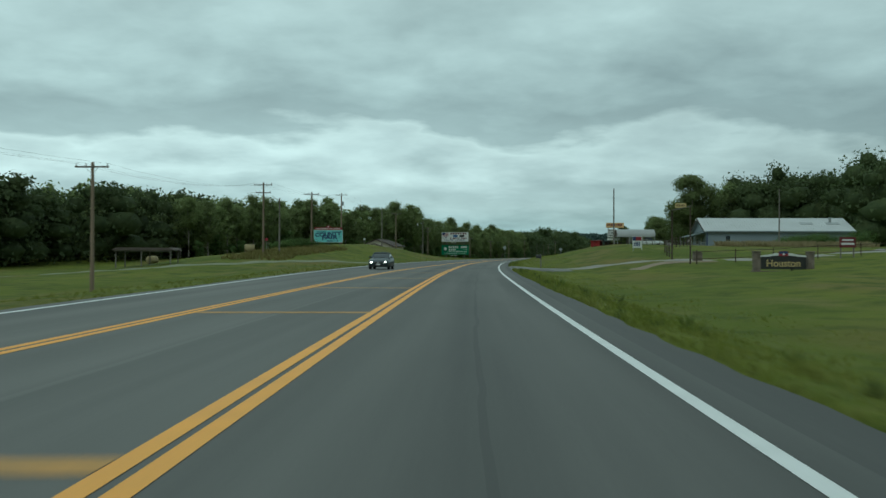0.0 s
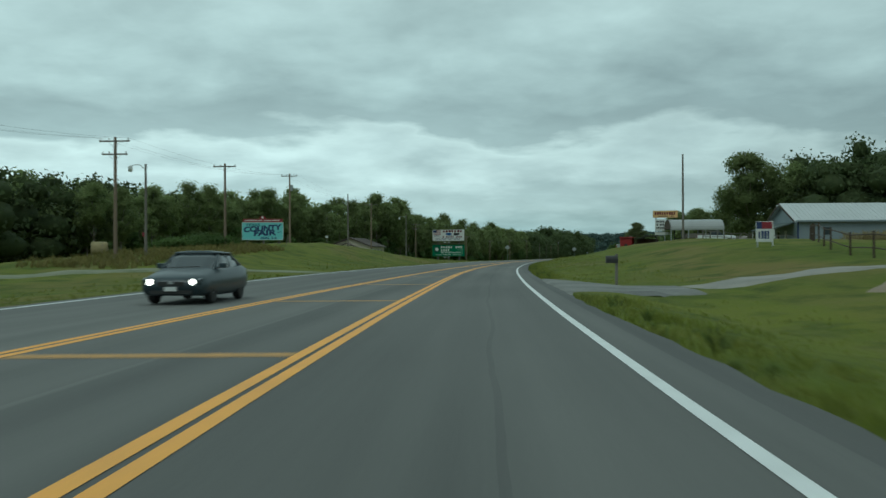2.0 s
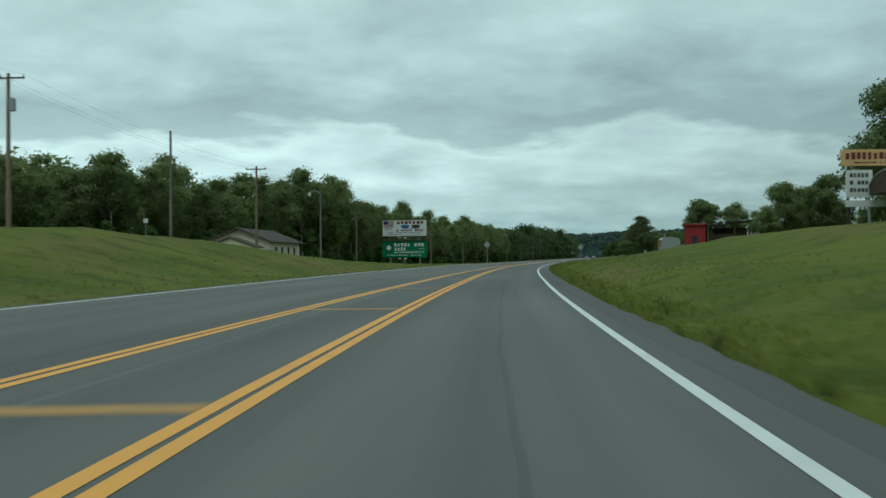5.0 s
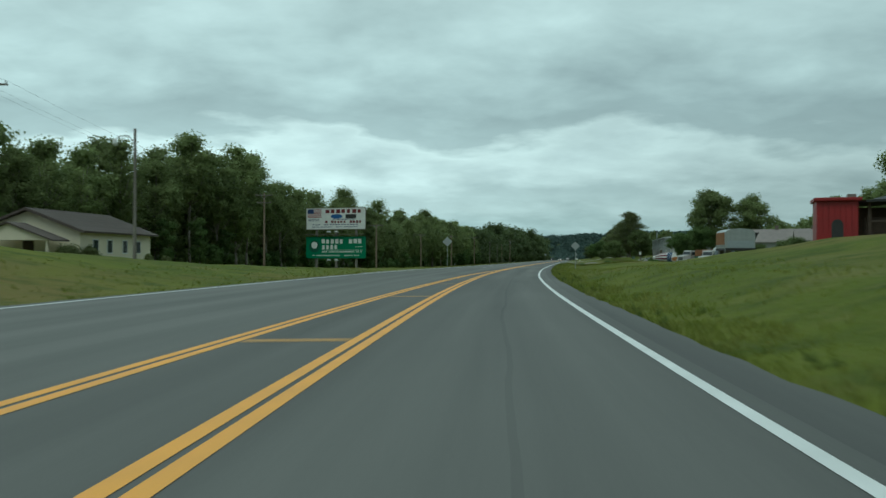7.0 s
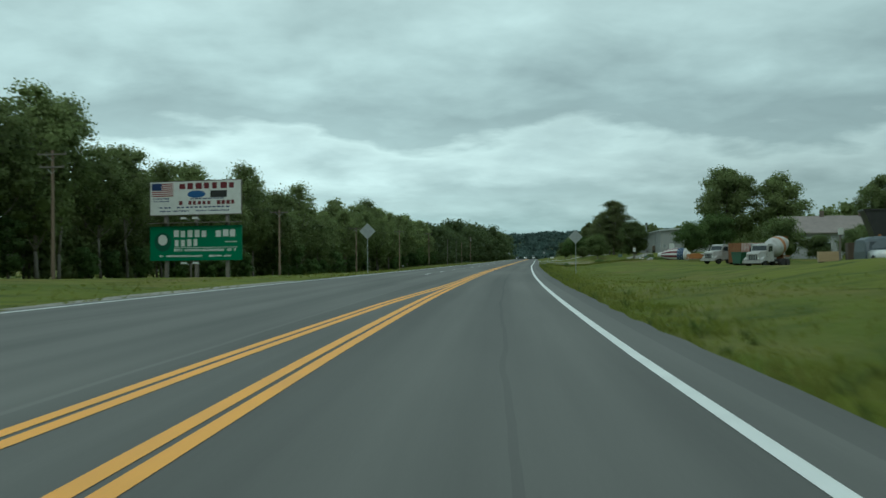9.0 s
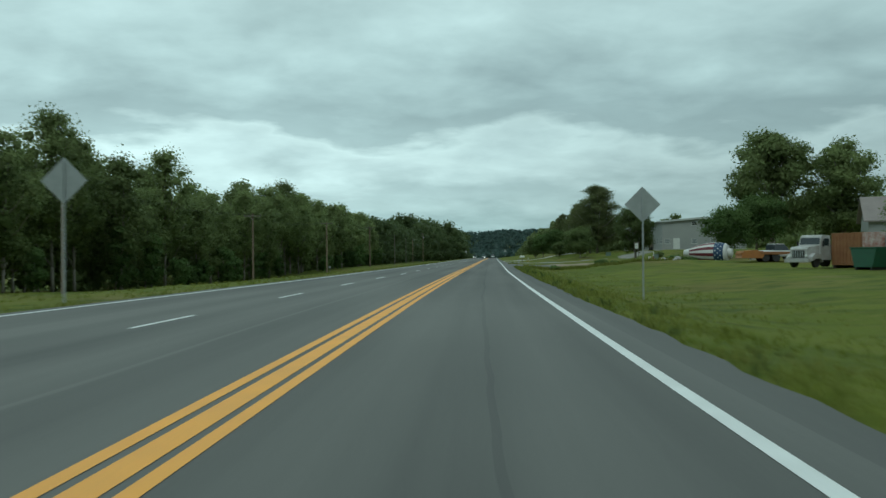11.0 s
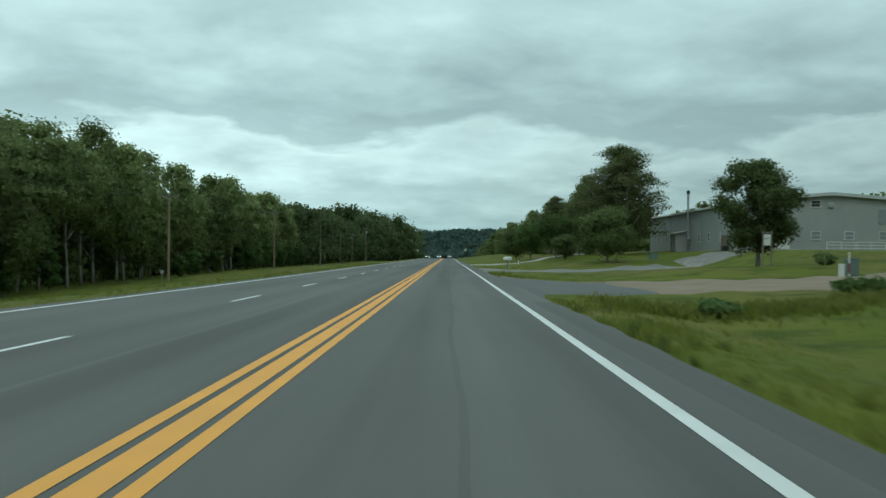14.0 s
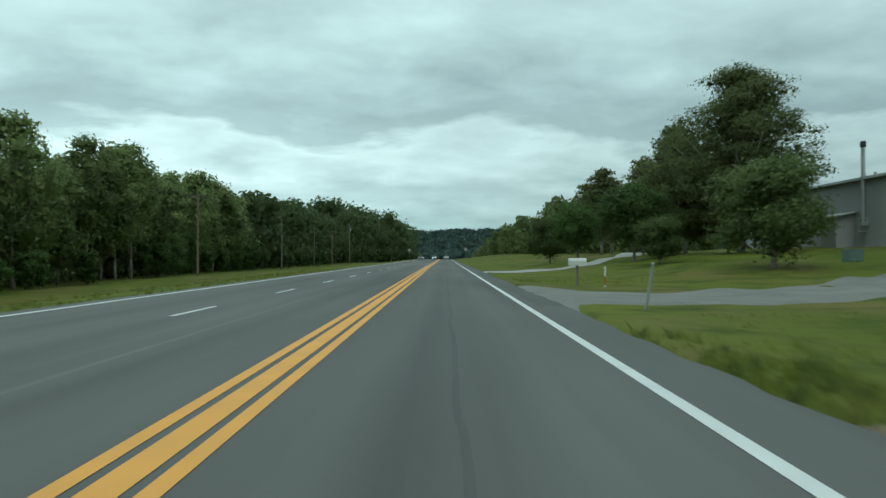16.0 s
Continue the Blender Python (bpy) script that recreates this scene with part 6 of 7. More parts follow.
def lorry_cab(root, paint, y0=0.0):
    """A bonneted lorry cab, facing -y, built under root."""
    hood = part("bonnet", loft([(y0 - 0.05, [(-0.80, 0.75), (0.80, 0.75), (0.78, 1.55), (-0.78, 1.55)]), (y0 + 0.2, [(-0.85, 0.7), (0.85, 0.7), (0.82, 1.75), (-0.82, 1.75)]), (y0 + 1.6, [(-0.95, 0.7), (0.95, 0.7), (0.92, 1.85), (-0.92, 1.85)])]), paint, root)
    part("grille", boxed(-0.55, 0.55, y0 - 0.10, y0 - 0.04, 0.85, 1.45, bevel=0.02), BLACK, hood)
    for k in range(5):
        part("grille_bar", boxed(-0.5 + k * 0.22, -0.42 + k * 0.22, y0 - 0.13, y0 - 0.09, 0.88, 1.42), GALV, hood)
    for xx in (-0.72, 0.72):
        part("headlamp", lathe([(0.10, -0.05), (0.12, 0.0)], 12, axis="Y"), WHITE, hood).location = (xx, y0 - 0.08, 1.0)
        part("fender", loft([(y0 + 0.05, [(-0.2, 0.55), (0.2, 0.55), (0.2, 0.9), (-0.2, 0.9)]), (y0 + 0.5, [(-0.22, 0.75), (0.22, 0.75), (0.22, 1.2), (-0.22, 1.2)]), (y0 + 1.3, [(-0.22, 0.75), (0.22, 0.75), (0.22, 1.15), (-0.22, 1.15)]), (y0 + 1.7, [(-0.2, 0.45), (0.2, 0.45), (0.2, 0.8), (-0.2, 0.8)])]), paint, root).location = (xx * 1.38, 0, 0)
        part("mirror", boxed(xx * 1.65 - 0.08, xx * 1.65 + 0.08, y0 + 1.75, y0 + 1.82, 1.75, 2.25, bevel=0.02), BLACK, root)
    cab = part("cab", loft([(y0 + 1.6, [(-1.05, 0.65), (1.05, 0.65), (1.02, 1.85), (-1.02, 1.85)]), (y0 + 1.85, [(-1.08, 0.65), (1.08, 0.65), (0.95, 2.62), (-0.95, 2.62)]), (y0 + 2.05, [(-1.08, 0.65), (1.08, 0.65), (0.94, 2.75), (-0.94, 2.75)]), (y0 + 3.2, [(-1.08, 0.65), (1.08, 0.65), (0.96, 2.72), (-0.96, 2.72)])]), paint, root)
    part("windscreen", prism([(-0.92, 1.95), (0.92, 1.95), (0.86, 2.52), (-0.86, 2.52)], -0.012, 0.012), GLASS, cab).matrix_basis = Matrix.Translation((0, y0 + 1.70, 0)) @ Matrix.Translation((0, 0, 2.2)) @ pose(0, 0, 0, -14) @ Matrix.Translation((0, 0, -2.2))
    for xx in (-1, 1):
        part("side_window", boxed(-0.01, 0.01, y0 + 2.1, y0 + 2.9, 1.85, 2.45), GLASS, cab).matrix_basis = Matrix.Translation((xx * 1.03, 0, 0))
    part("bumper", boxed(-1.15, 1.15, y0 - 0.35, y0 - 0.15, 0.45, 0.75, bevel=0.03), paint, root)
    for xx in (-0.98, 0.98):
        w = part("wheel", lathe([(0.3, -0.13), (0.48, -0.13), (0.5, 0), (0.48, 0.13), (0.3, 0.13)], 18, axis="X"), RUBBER, root)
        w.location = (xx, y0 + 0.9, 0.5)
        part("rim", lathe([(0.1, -0.13), (0.3, -0.12), (0.3, 0.12), (0.1, 0.13)], 12, axis="X"), WHITE, w)


def rear_wheels(root, ys, r=0.5):
    for yy in ys:
        for xx in (-0.95, 0.95):
            w = part("wheel", lathe([(r * 0.6, -0.25), (r * 0.96, -0.25), (r, 0), (r * 0.96, 0.25), (r * 0.6, 0.25)], 18, axis="X"), RUBBER, root)
            w.location = (xx, yy, r)
            part("rim", lathe([(0.1, -0.24), (r * 0.6, -0.2), (r * 0.6, 0.2), (0.1, 0.24)], 12, axis="X"), GALV, w)


FADED_W = mat("faded_white_truck_paint", (0.52, 0.53, 0.52), (0.30, 0.28, 0.25), scale=1.5, fine=12, rough=0.5)
TAN_W = mat("weathered_cream_drum_paint", (0.56, 0.48, 0.36), (0.44, 0.33, 0.20), scale=1.2, fine=9, rough=0.6)


def mixer_drum(stripes, r=1.2, length=4.4, seg=36):
    """A double cone; stripes gives each ring a material number."""
    prof = [(0.28, 0.0), (0.62, 0.12), (0.95, 0.5), (1.14, 1.0), (1.2, 1.6), (1.2, 2.2), (1.12, 2.8), (0.95, 3.4), (0.75, 3.9), (0.60, 4.3), (0.52, 4.4)]
    bm = lathe([(a * r / 1.2, z * length / 4.4) for a, z in prof], seg, axis="Y")
    return bm, prof


def mixer_truck():
    m = pose(59.4, 344.6, float(ground_z(351.5, 27.5)), 0, 0, -50)
    root = thing("mixer_truck", m, "old white concrete mixer truck with a rust-stained cream drum", "mixer truck")
    lorry_cab(root, FADED_W)
    part("chassis", boxed(-0.45, 0.45, 0.2, 8.0, 0.6, 0.9), BLACK, root)
    rear_wheels(root, (5.4, 6.7))
    bm, prof = mixer_drum(None, 1.2, 4.4)
    for f in bm.faces:
        y = f.calc_center_median().y
        f.material_index = 1 if 1.3 < y < 2.4 else (2 if y > 3.2 else 0)
    part("drum", bm, [FADED_W, ORANGE, TAN_W], root, "cream drum with an orange band", smooth=True).matrix_basis = pose(0, 4.0, 1.95, 14)
    for yy in (3.8, 7.0):
        part("drum_stand", prism([(-0.5, 0.9), (0.5, 0.9), (0.2, 1.9), (-0.2, 1.9)], yy, yy + 0.15), RUST, root)
    part("hopper", loft([(7.2, [(-0.3, 3.0), (0.3, 3.0), (0.6, 3.7), (-0.6, 3.7)]), (8.0, [(-0.3, 2.8), (0.3, 2.8), (0.6, 3.6), (-0.6, 3.6)])]), RUST, root)
    part("chute", prism([(-0.25, 1.2), (0.25, 1.2), (0.25, 1.35), (-0.25, 1.35)], 7.6, 9.0), RUST, root)
    part("water_tank", lathe([(0.1, -0.7), (0.3, -0.65), (0.3, 0.65), (0.1, 0.7)], 12, axis="X"), FADED_W, root).location = (0, 3.4, 1.3)


mixer_truck()


def flatbed_truck():
    m = pose(61.9, 365.4, float(ground_z(372.4, 26.4)), 0, 0, -60)
    root = thing("flatbed_truck", m, "old white lorry with a bare dark flat bed", "lorry")
    lorry_cab(root, FADED_W)
    part("chassis", boxed(-0.45, 0.45, 0.2, 7.0, 0.6, 0.9), BLACK, root)
    rear_wheels(root, (5.6,))
    part("bed", boxed(-1.15, 1.15, 3.4, 7.0, 0.95, 1.15, bevel=0.02), DARK_WOOD, root, "bare dark flat bed")
    part("headboard", boxed(-1.1, 1.1, 3.35, 3.45, 1.15, 1.9), DARK_WOOD, root)


flatbed_truck()


def box_load(m, size, material, label, name="shipping_box", ribs=True):
    w, l, h = size
    root = thing(name, m, label, "container")
    part("body", boxed(0, w, 0, l, 0.35, h, bevel=0.03), material, root)
    if ribs:
        bm = bmesh.new()
        for k in range(int(w / 0.5)):
            box(bm, 0.2 + k * 0.5, 0.32 + k * 0.5, -0.05, 0.0, 0.4, h - 0.05)
        part("ribs", bm, material, root)
    for xx in (0.2, w - 0.5):
        part("skid", boxed(xx, xx + 0.3, 0, l, -0.2, 0.35), DARK_WOOD, root)


box_load(pose(64.6, 365.0, -0.15, 0, 0, -90), (4.5, 2.4, 3.0), RUST, "rust-brown ribbed steel container in the yard")
box_load(pose(64.5, 360.3, -0.15, 0, 0, -90), (2.7, 2.4, 2.95), mat("stained_pale_sheet", (0.58, 0.50, 0.46), (0.34, 0.12, 0.09), scale=1.4, fine=6, rough=0.7, wear=0.3), "stained pale box body in the yard", ribs=False)
box_load(pose(64.6, 357.4, -0.15, 0, 0, -90), (4.9, 2.4, 2.85), GREY_METAL, "pale grey ribbed trailer body in the yard")
box_load(pose(54.7, 319.2, float(ground_z(326, 27.5)), 0, 0, -20), (1.7, 1.2, 1.25), mat("plywood_crate", (0.46, 0.34, 0.20), (0.36, 0.26, 0.14), rough=0.8), "tan plywood crate in the yard", ribs=False)
box_load(pose(56.6, 317.6, float(ground_z(326, 29.5)), 0, 0, -20), (1.7, 1.6, 2.0), DARK_WOOD, "dark brown steel bin in the yard", ribs=False)


def green_skip():
    root = thing("skip", pose(62.4, 358.4, float(ground_z(366, 27)), 0, 0, -90), "dented green steel skip before the trailer", "skip")
    green = mat("green_skip_paint", (0.02, 0.12, 0.06), (0.03, 0.08, 0.05), rough=0.6)
    part("body", loft([(0.0, [(0.4, 0.3), (2.8, 0.3), (3.3, 1.7), (-0.1, 1.7)]), (1.6, [(0.4, 0.3), (2.8, 0.3), (3.3, 1.7), (-0.1, 1.7)])]), green, root)
    part("rim", boxed(-0.15, 3.35, -0.05, 1.65, 1.7, 1.8, bevel=0.02), green, root)
    for xx in (0.5, 2.5):
        part("skid", boxed(xx, xx + 0.2, 0, 1.6, -0.1, 0.3), BLACK, root)


green_skip()


def batch_hopper():
    """A tall dark hopper, wider at its top, on steel legs."""
    g = float(ground_z(309, 26.5))
    root = thing("steel_hopper", pose(50.4, 303.6, g, 0, 0, -20), "tall dark steel hopper on legs in the yard", "hopper")
    top = 4.4 - g
    part("bin", loft([(0.0, [(0.9, 1.5), (2.0, 1.5), (2.9, top), (0.0, top)]), (2.4, [(0.9, 1.5), (2.0, 1.5), (2.9, top), (0.0, top)])]), BLACK, root)
    part("rim", boxed(-0.08, 2.98, -0.08, 2.48, top, top + 0.12), BLACK, root)
    for xx in (0.75, 2.05):
        for yy in (0.15, 2.2):
            part("leg", boxed(xx, xx + 0.14, yy, yy + 0.14, -0.3, 1.9), BLACK, root)
    part("side_wall", boxed(0.7, 2.3, 0.4, 2.1, -0.2, 1.5), DARK_WOOD, root)


batch_hopper()


def meter_box():
    root = thing("meter_box", pose(49.6, 305.6, float(ground_z(311.8, 25)), 0, 0, 0), "small white box on a timber post", "meter box")
    h = 3.2 - float(ground_z(311.8, 25))
    part("post", boxed(-0.06, 0.06, 0.0, 0.12, -0.3, h), GREY_WOOD, root)
    part("box_body", boxed(-0.18, 0.18, -0.18, 0.0, h - 0.5, h, bevel=0.02), WHITE, root)


meter_box()


def old_truck():
    """A retired round-roofed truck; only its cab and pale bonnet stand clear of the grass."""
    root = thing("old_truck", pose(45.3, 292.0, float(ground_z(297, 22.5)) - 0.4, 0, 0, -12), "retired blue-grey truck with a rounded roof and white bonnet", "truck")
    paint = mat("faded_blue_grey_paint", (0.085, 0.11, 0.125), (0.06, 0.075, 0.085), rough=0.5)
    part("bonnet", loft([(-1.5, hull(1.7, 0.5, 0.85, 0.95)), (-1.2, hull(1.9, 0.45, 0.95, 1.05)), (0.2, hull(2.0, 0.45, 1.0, 1.1))]), CAR_WHITE, root, "white bonnet", smooth=True)
    arch = lambda h: [(-1.1, 0.5), (1.1, 0.5), (1.1, 1.0), (1.02, h - 0.2), (0.7, h - 0.03), (0.0, h + 0.04), (-0.7, h - 0.03), (-1.02, h - 0.2), (-1.1, 1.0)]
    cab = part("cab", loft([(0.2, arch(1.2)), (0.45, arch(1.75)), (0.7, arch(1.9)), (2.4, arch(1.9)), (2.5, arch(1.8))]), paint, root)
    part("windscreen", prism([(-0.88, 1.12), (0.88, 1.12), (0.80, 1.62), (-0.80, 1.62)], -0.01, 0.01), GLASS, cab).matrix_basis = Matrix.Translation((0, 0.30, 1.37)) @ pose(0, 0, 0, -22) @ Matrix.Translation((0, 0, -1.37))
    for xx in (-0.9, 0.9):
        for yy in (-0.8, 1.8):
            w = part("wheel", lathe([(0.2, -0.12), (0.38, -0.11), (0.4, 0), (0.38, 0.11), (0.2, 0.12)], 16, axis="X"), RUBBER, root)
            w.location = (xx, yy, 0.4)
    part("roof_lamp", lathe([(0.08, 0), (0.06, 0.12)], 8), ORANGE, root).location = (0.0, 1.0, 1.93)


old_truck()


def low_loader():
    m = pose(66.4, 386.6, float(ground_z(394, 27)), 0, 0, -8)
    root = thing("flatbed_trailer", m, "faded orange flatbed trailer parked on the grass", "trailer")
    part("deck", boxed(0, 9.0, -1.1, 1.1, 0.75, 0.95, bevel=0.02), ORANGE, root)
    part("nose", prism([(0, 0.4), (2.2, 0.4), (2.6, 0.95), (1.6, 1.25), (0.2, 1.15)], -1.15, 1.15), ORANGE, root)
    part("ramp", prism([(7.2, 0.95), (9.2, 0.95), (9.4, 1.9), (8.6, 1.6)], -1.1, 1.1), ORANGE, root)
    part("side_rail", boxed(2.0, 9.0, -1.18, -1.10, 0.80, 1.05), RUST, root)
    for xx in (2.6, 3.7, 7.2, 8.2):
        for yy in (-0.95, 0.95):
            wheel(root, xx, yy, 0.42, 0.26, rim=FADED_W)


low_loader()
part_pose = pose(72.0, 388.8, float(ground_z(397.5, 31.5)), 0, 0, 100)
pickup(pose(36.2, 184.0, float(ground_z(188, 30)), 0, 0, 87), CAR_WHITE, "white pickup truck beside the carport")
pickup(part_pose, CAR_WHITE, "white pickup truck with a canopy behind the trailer")


def flag_drum():
    """A retired mixer drum laid on its side and painted with stripes and stars."""
    g = float(ground_z(406, 26)) - 0.28
    a, b = Vector((66.1, 400.7, 0)), Vector((70.4, 396.9, 0))
    root = thing("painted_drum", pose(a.x, a.y, g, 0, 0, math.degrees(math.atan2(b.y - a.y, b.x - a.x))), "old mixer drum painted with red stripes and a starry blue band", "mixer drum")
    prof = [(0.42, 0.0), (0.48, 0.25), (0.50, 0.55), (0.62, 0.75), (0.90, 1.5), (1.10, 2.3), (1.23, 3.2), (1.26, 3.9), (1.22, 4.5), (1.16, 5.0), (0.95, 5.25), (0.55, 5.35), (0.50, 5.75), (0.25, 5.85)]
    seg = 40
    bm = lathe(prof, seg, axis="X")
    for f in bm.faces:
        c = f.calc_center_median()
        ang = math.atan2(c.z, c.y) / (2 * math.pi) * seg
        if 0.75 < c.x < 3.95:
            f.material_index = 1 if int(math.floor(ang / 2.0)) % 2 == 0 else 0
        elif 3.95 <= c.x < 5.02:
            f.material_index = 2
    cz = 1.34
    drum = part("drum", bm, [mat("chalky_white_paint", (0.66, 0.66, 0.64), (0.54, 0.53, 0.50), scale=1.5, fine=12, rough=0.6), mat("faded_maroon_paint", (0.15, 0.016, 0.026), (0.11, 0.014, 0.022), rough=0.6), mat("faded_navy_paint", (0.018, 0.050, 0.115), (0.025, 0.062, 0.13), rough=0.6)], root)
    drum.location = (0, 0, cz)
    star = bmesh.new()
    pts = [(0.11 if k % 2 == 0 else 0.045) for k in range(10)]
    vs = [star.verts.new((0.0, r * math.sin(math.pi * k / 5), r * math.cos(math.pi * k / 5))) for k, r in enumerate(pts)]
    mid = star.verts.new((0.012, 0, 0))
    for k in range(10):
        star.faces.new((mid, vs[k], vs[(k + 1) % 10]))
    me = bpy.data.meshes.new("star")
    star.to_mesh(me)
    star.free()
    me.materials.append(WHITE)
    for row, xx in enumerate((4.12, 4.42, 4.72)):
        r = 1.275 if row == 0 else (1.26 if row == 1 else 1.225)
        for k in range(14):
            t = 360 * (k + 0.5 * row) / 14
            share("star", me, drum, pose(xx, 0, 0, t, 0, 0) @ pose(0, 0, r + 0.012, 0, -90, 0))
    for xx in (1.1, 4.3):
        part("cradle", prism([(-1.0, -0.2), (1.0, -0.2), (0.8, 0.32), (0.3, 0.14), (-0.3, 0.14), (-0.8, 0.32)], -0.12, 0.12), GREY_WOOD, root).matrix_basis = pose(xx, 0, 0, 0, 0, 90)


flag_drum()
slab = thing("concrete_slab", pose(71.5, 394.8, float(ground_z(403.5, 30.8)), 0, 0, -10), "low pale concrete slab on blocks beside the drum", "slab")
part("slab", boxed(0, 2.4, -0.6, 0.6, 0.22, 0.36, bevel=0.02), CONCRETE, slab)
for xx in (0.4, 2.0):
    part("block", boxed(xx - 0.2, xx + 0.2, -0.5, 0.5, -0.2, 0.22), CONCRETE, slab)


def boulder(s, d, r, seed):
    q = np.random.default_rng(seed)
    v, f = lobe(np.zeros(3), np.array([r, r * 0.8, r * 0.55]), 7, q)
    me = bpy.data.meshes.new("boulder")
    me.from_pydata(v.tolist(), [], f)
    me.materials.append(CONCRETE)
    ob = new("boulder", me)
    ob.matrix_world = on_ground(s, d) @ Matrix.Translation((0, 0, r * 0.25))
    tagged(ob, "pale weathered boulder lying in the grass", "boulder", "boulders in the grass")


for k, (s, d, r) in enumerate(((403, 20.6, 0.5), (401, 21.8, 0.42), (399.5, 21.2, 0.3))):
    boulder(s, d, r, 300 + k)

# ---- warehouse and its lawn ----


BLIND = mat("window_blind", (0.30, 0.32, 0.33), (0.22, 0.24, 0.25), scale=3, fine=20, rough=0.25)


def warehouse():
    g = 2.05
    u = 11.0
    root = thing("warehouse", pose(86.1, 461.2, g, 0, 0, -u), "long grey ribbed metal warehouse with a low white-edged roof", "warehouse")
    W, L, e, r = 15.2, 55.0, 7.36 - g, 7.92 - g
    # x runs along the gable end, y along the side wall; the gable's ridge is at x = W / 2.
    wall = part("wall", prism([(0, -0.5), (W, -0.5), (W, e), (W / 2, r), (0, e)], 0, L), GREY_METAL, root)
    bm = ribbed(bmesh.new(), 0.1, W - 0.1, 0, e, 0.0, step=0.6, proud=0.02)
    part("wall_rib", bm, GREY_METAL, wall)
    part("wall_rib", ribbed(bmesh.new(), -L + 0.1, -0.1, 0, e, 0.0, step=0.6, proud=0.02), GREY_METAL, wall).matrix_basis = pose(0, 0, 0, 0, 0, -90)
    for side in (0, 1):
        x0, x1 = (-0.35, W / 2) if side == 0 else (W + 0.35, W / 2)
        part("roof", prism([(x0, e - 0.02), (x0, e + 0.1), (x1, r + 0.14), (x1, r + 0.02)], -0.4, L + 0.3), ROOF_W, root)
    part("trim", prism([(-0.4, e - 0.2), (-0.4, e + 0.14), (W / 2, r + 0.2), (W + 0.4, e + 0.14), (W + 0.4, e - 0.2), (W / 2, r - 0.14)], -0.46, -0.40), ROOF_W, root)
    part("gutter", boxed(-0.5, -0.36, -0.4, L, e - 0.12, e + 0.06), ROOF_W, root)

    def opening(name, x, y, w, h, z, side):
        """A framed window or door on the gable end (side 0) or the side wall (side 1)."""
        m = pose(x, 0, 0) if side == 0 else pose(0, y, 0, 0, 0, -90)
        bm = bmesh.new()
        for a in ((-w / 2 - 0.12, w / 2 + 0.12, z - 0.08, z), (-w / 2 - 0.05, w / 2 + 0.05, z + h, z + h + 0.05), (-w / 2 - 0.05, -w / 2, z, z + h), (w / 2, w / 2 + 0.05, z, z + h), (-w / 2, w / 2, z + h * 0.48, z + h * 0.53)):
            box(bm, a[0], a[1], -0.08, -0.02, a[2], a[3])
        f = part(name, bm, WHITE, root)
        f.matrix_basis = m
        part("pane", boxed(-w / 2, w / 2, -0.05, -0.025, z, z + h), (BLACK if z > 3 else BLIND) if name == "window" else WHITE, f)

    for x, w, h, z in ((0.9, 0.9, 0.8, 1.15), (5.9, 0.9, 0.8, 1.15), (9.4, 0.9, 0.8, 1.15), (13.0, 0.9, 0.8, 1.15), (5.9, 0.95, 0.62, 4.55)):
        opening("window", x, 0, w, h, z, 0)
    opening("door", 2.6, 0, 1.1, 2.1, 0.0, 0)
    for y, w in ((1.0, 1.4), (5.2, 1.2), (14.3, 0.45), (19.3, 1.1), (24.0, 0.95), (29.0, 1.3), (42.7, 1.0), (48.0, 1.0)):
        opening("window", 0, y, w, 0.95, 1.25, 1)
    part("vent", lathe([(0.30, 0), (0.34, 0.1), (0.2, 0.2)], 12, axis="Y"), GREY_METAL, root).matrix_basis = pose(7.5, -0.02, 4.7, 180)
    part("louvre", boxed(12.4, 14.0, -0.06, -0.02, 2.8, 4.3), BLIND, root, "square grey louvre panel")
    for y in (10.6, 22.4, 40.0):
        part("downpipe", tube(bmesh.new(), (-0.1, y, 0), (-0.1, y, e), 0.06, None, 8), GALV, root)
    for y in (8.5, 18.0, 26.4, 31.5, 33.4):
        part("roof_vent", tube(bmesh.new(), (2.0, y, e + 0.2), (2.0, y, e + 0.75), 0.12, None, 8), GALV, root)
    part("chimney", tube(bmesh.new(), (-0.45, 28.1, 1.8), (-0.45, 28.1, 9.75 - g), 0.15, None, 12), GALV, root, "tall galvanised flue pipe")
    part("flue_cap", lathe([(0.2, 0), (0.24, 0.1), (0.22, 0.45), (0.1, 0.5)], 12), BLACK, root).location = (-0.45, 28.1, 9.7 - g)
    part("flue_elbow", boxed(-0.6, -0.02, 27.9, 28.3, 1.6, 1.95, bevel=0.05), GALV, root)
    lean = part("lean_to", prism([(-1.5, -0.4), (-0.02, -0.4), (-0.02, 2.70), (-1.6, 2.40)], 30.6, 33.6), GREY_METAL, root)
    part("roof", prism([(-1.9, 2.37), (-0.02, 2.73), (-0.02, 2.81), (-1.9, 2.45)], 30.2, 34.4), ROOF_W, lean)
    # A recessed wing with pale double doors beyond the main side wall.
    wing = part("wing", prism([(3.0, -0.5), (14.0, -0.5), (14.0, e - 0.4), (3.0, e - 0.9)], L, L + 14), GREY_METAL, root)
    part("roof", prism([(2.7, e - 0.95), (14.0, e - 0.42), (14.0, e - 0.30), (2.7, e - 0.82)], L, L + 14.3), ROOF_W, wing)
    for y in (L + 2.0, L + 5.0):
        part("door", boxed(2.9, 3.0, y - 1.2, y + 1.2, 0, 3.6), WHITE, wing)
    # A black panel stands in for the dark inside this opening.
    part("doorway", boxed(2.88, 2.98, L + 8.0, L + 10.0, 0, 2.4), BLACK, wing)
    part("concrete_base", boxed(-0.12, W + 0.1, -0.12, L, -1.9, 0.12), CONCRETE, root)


warehouse()


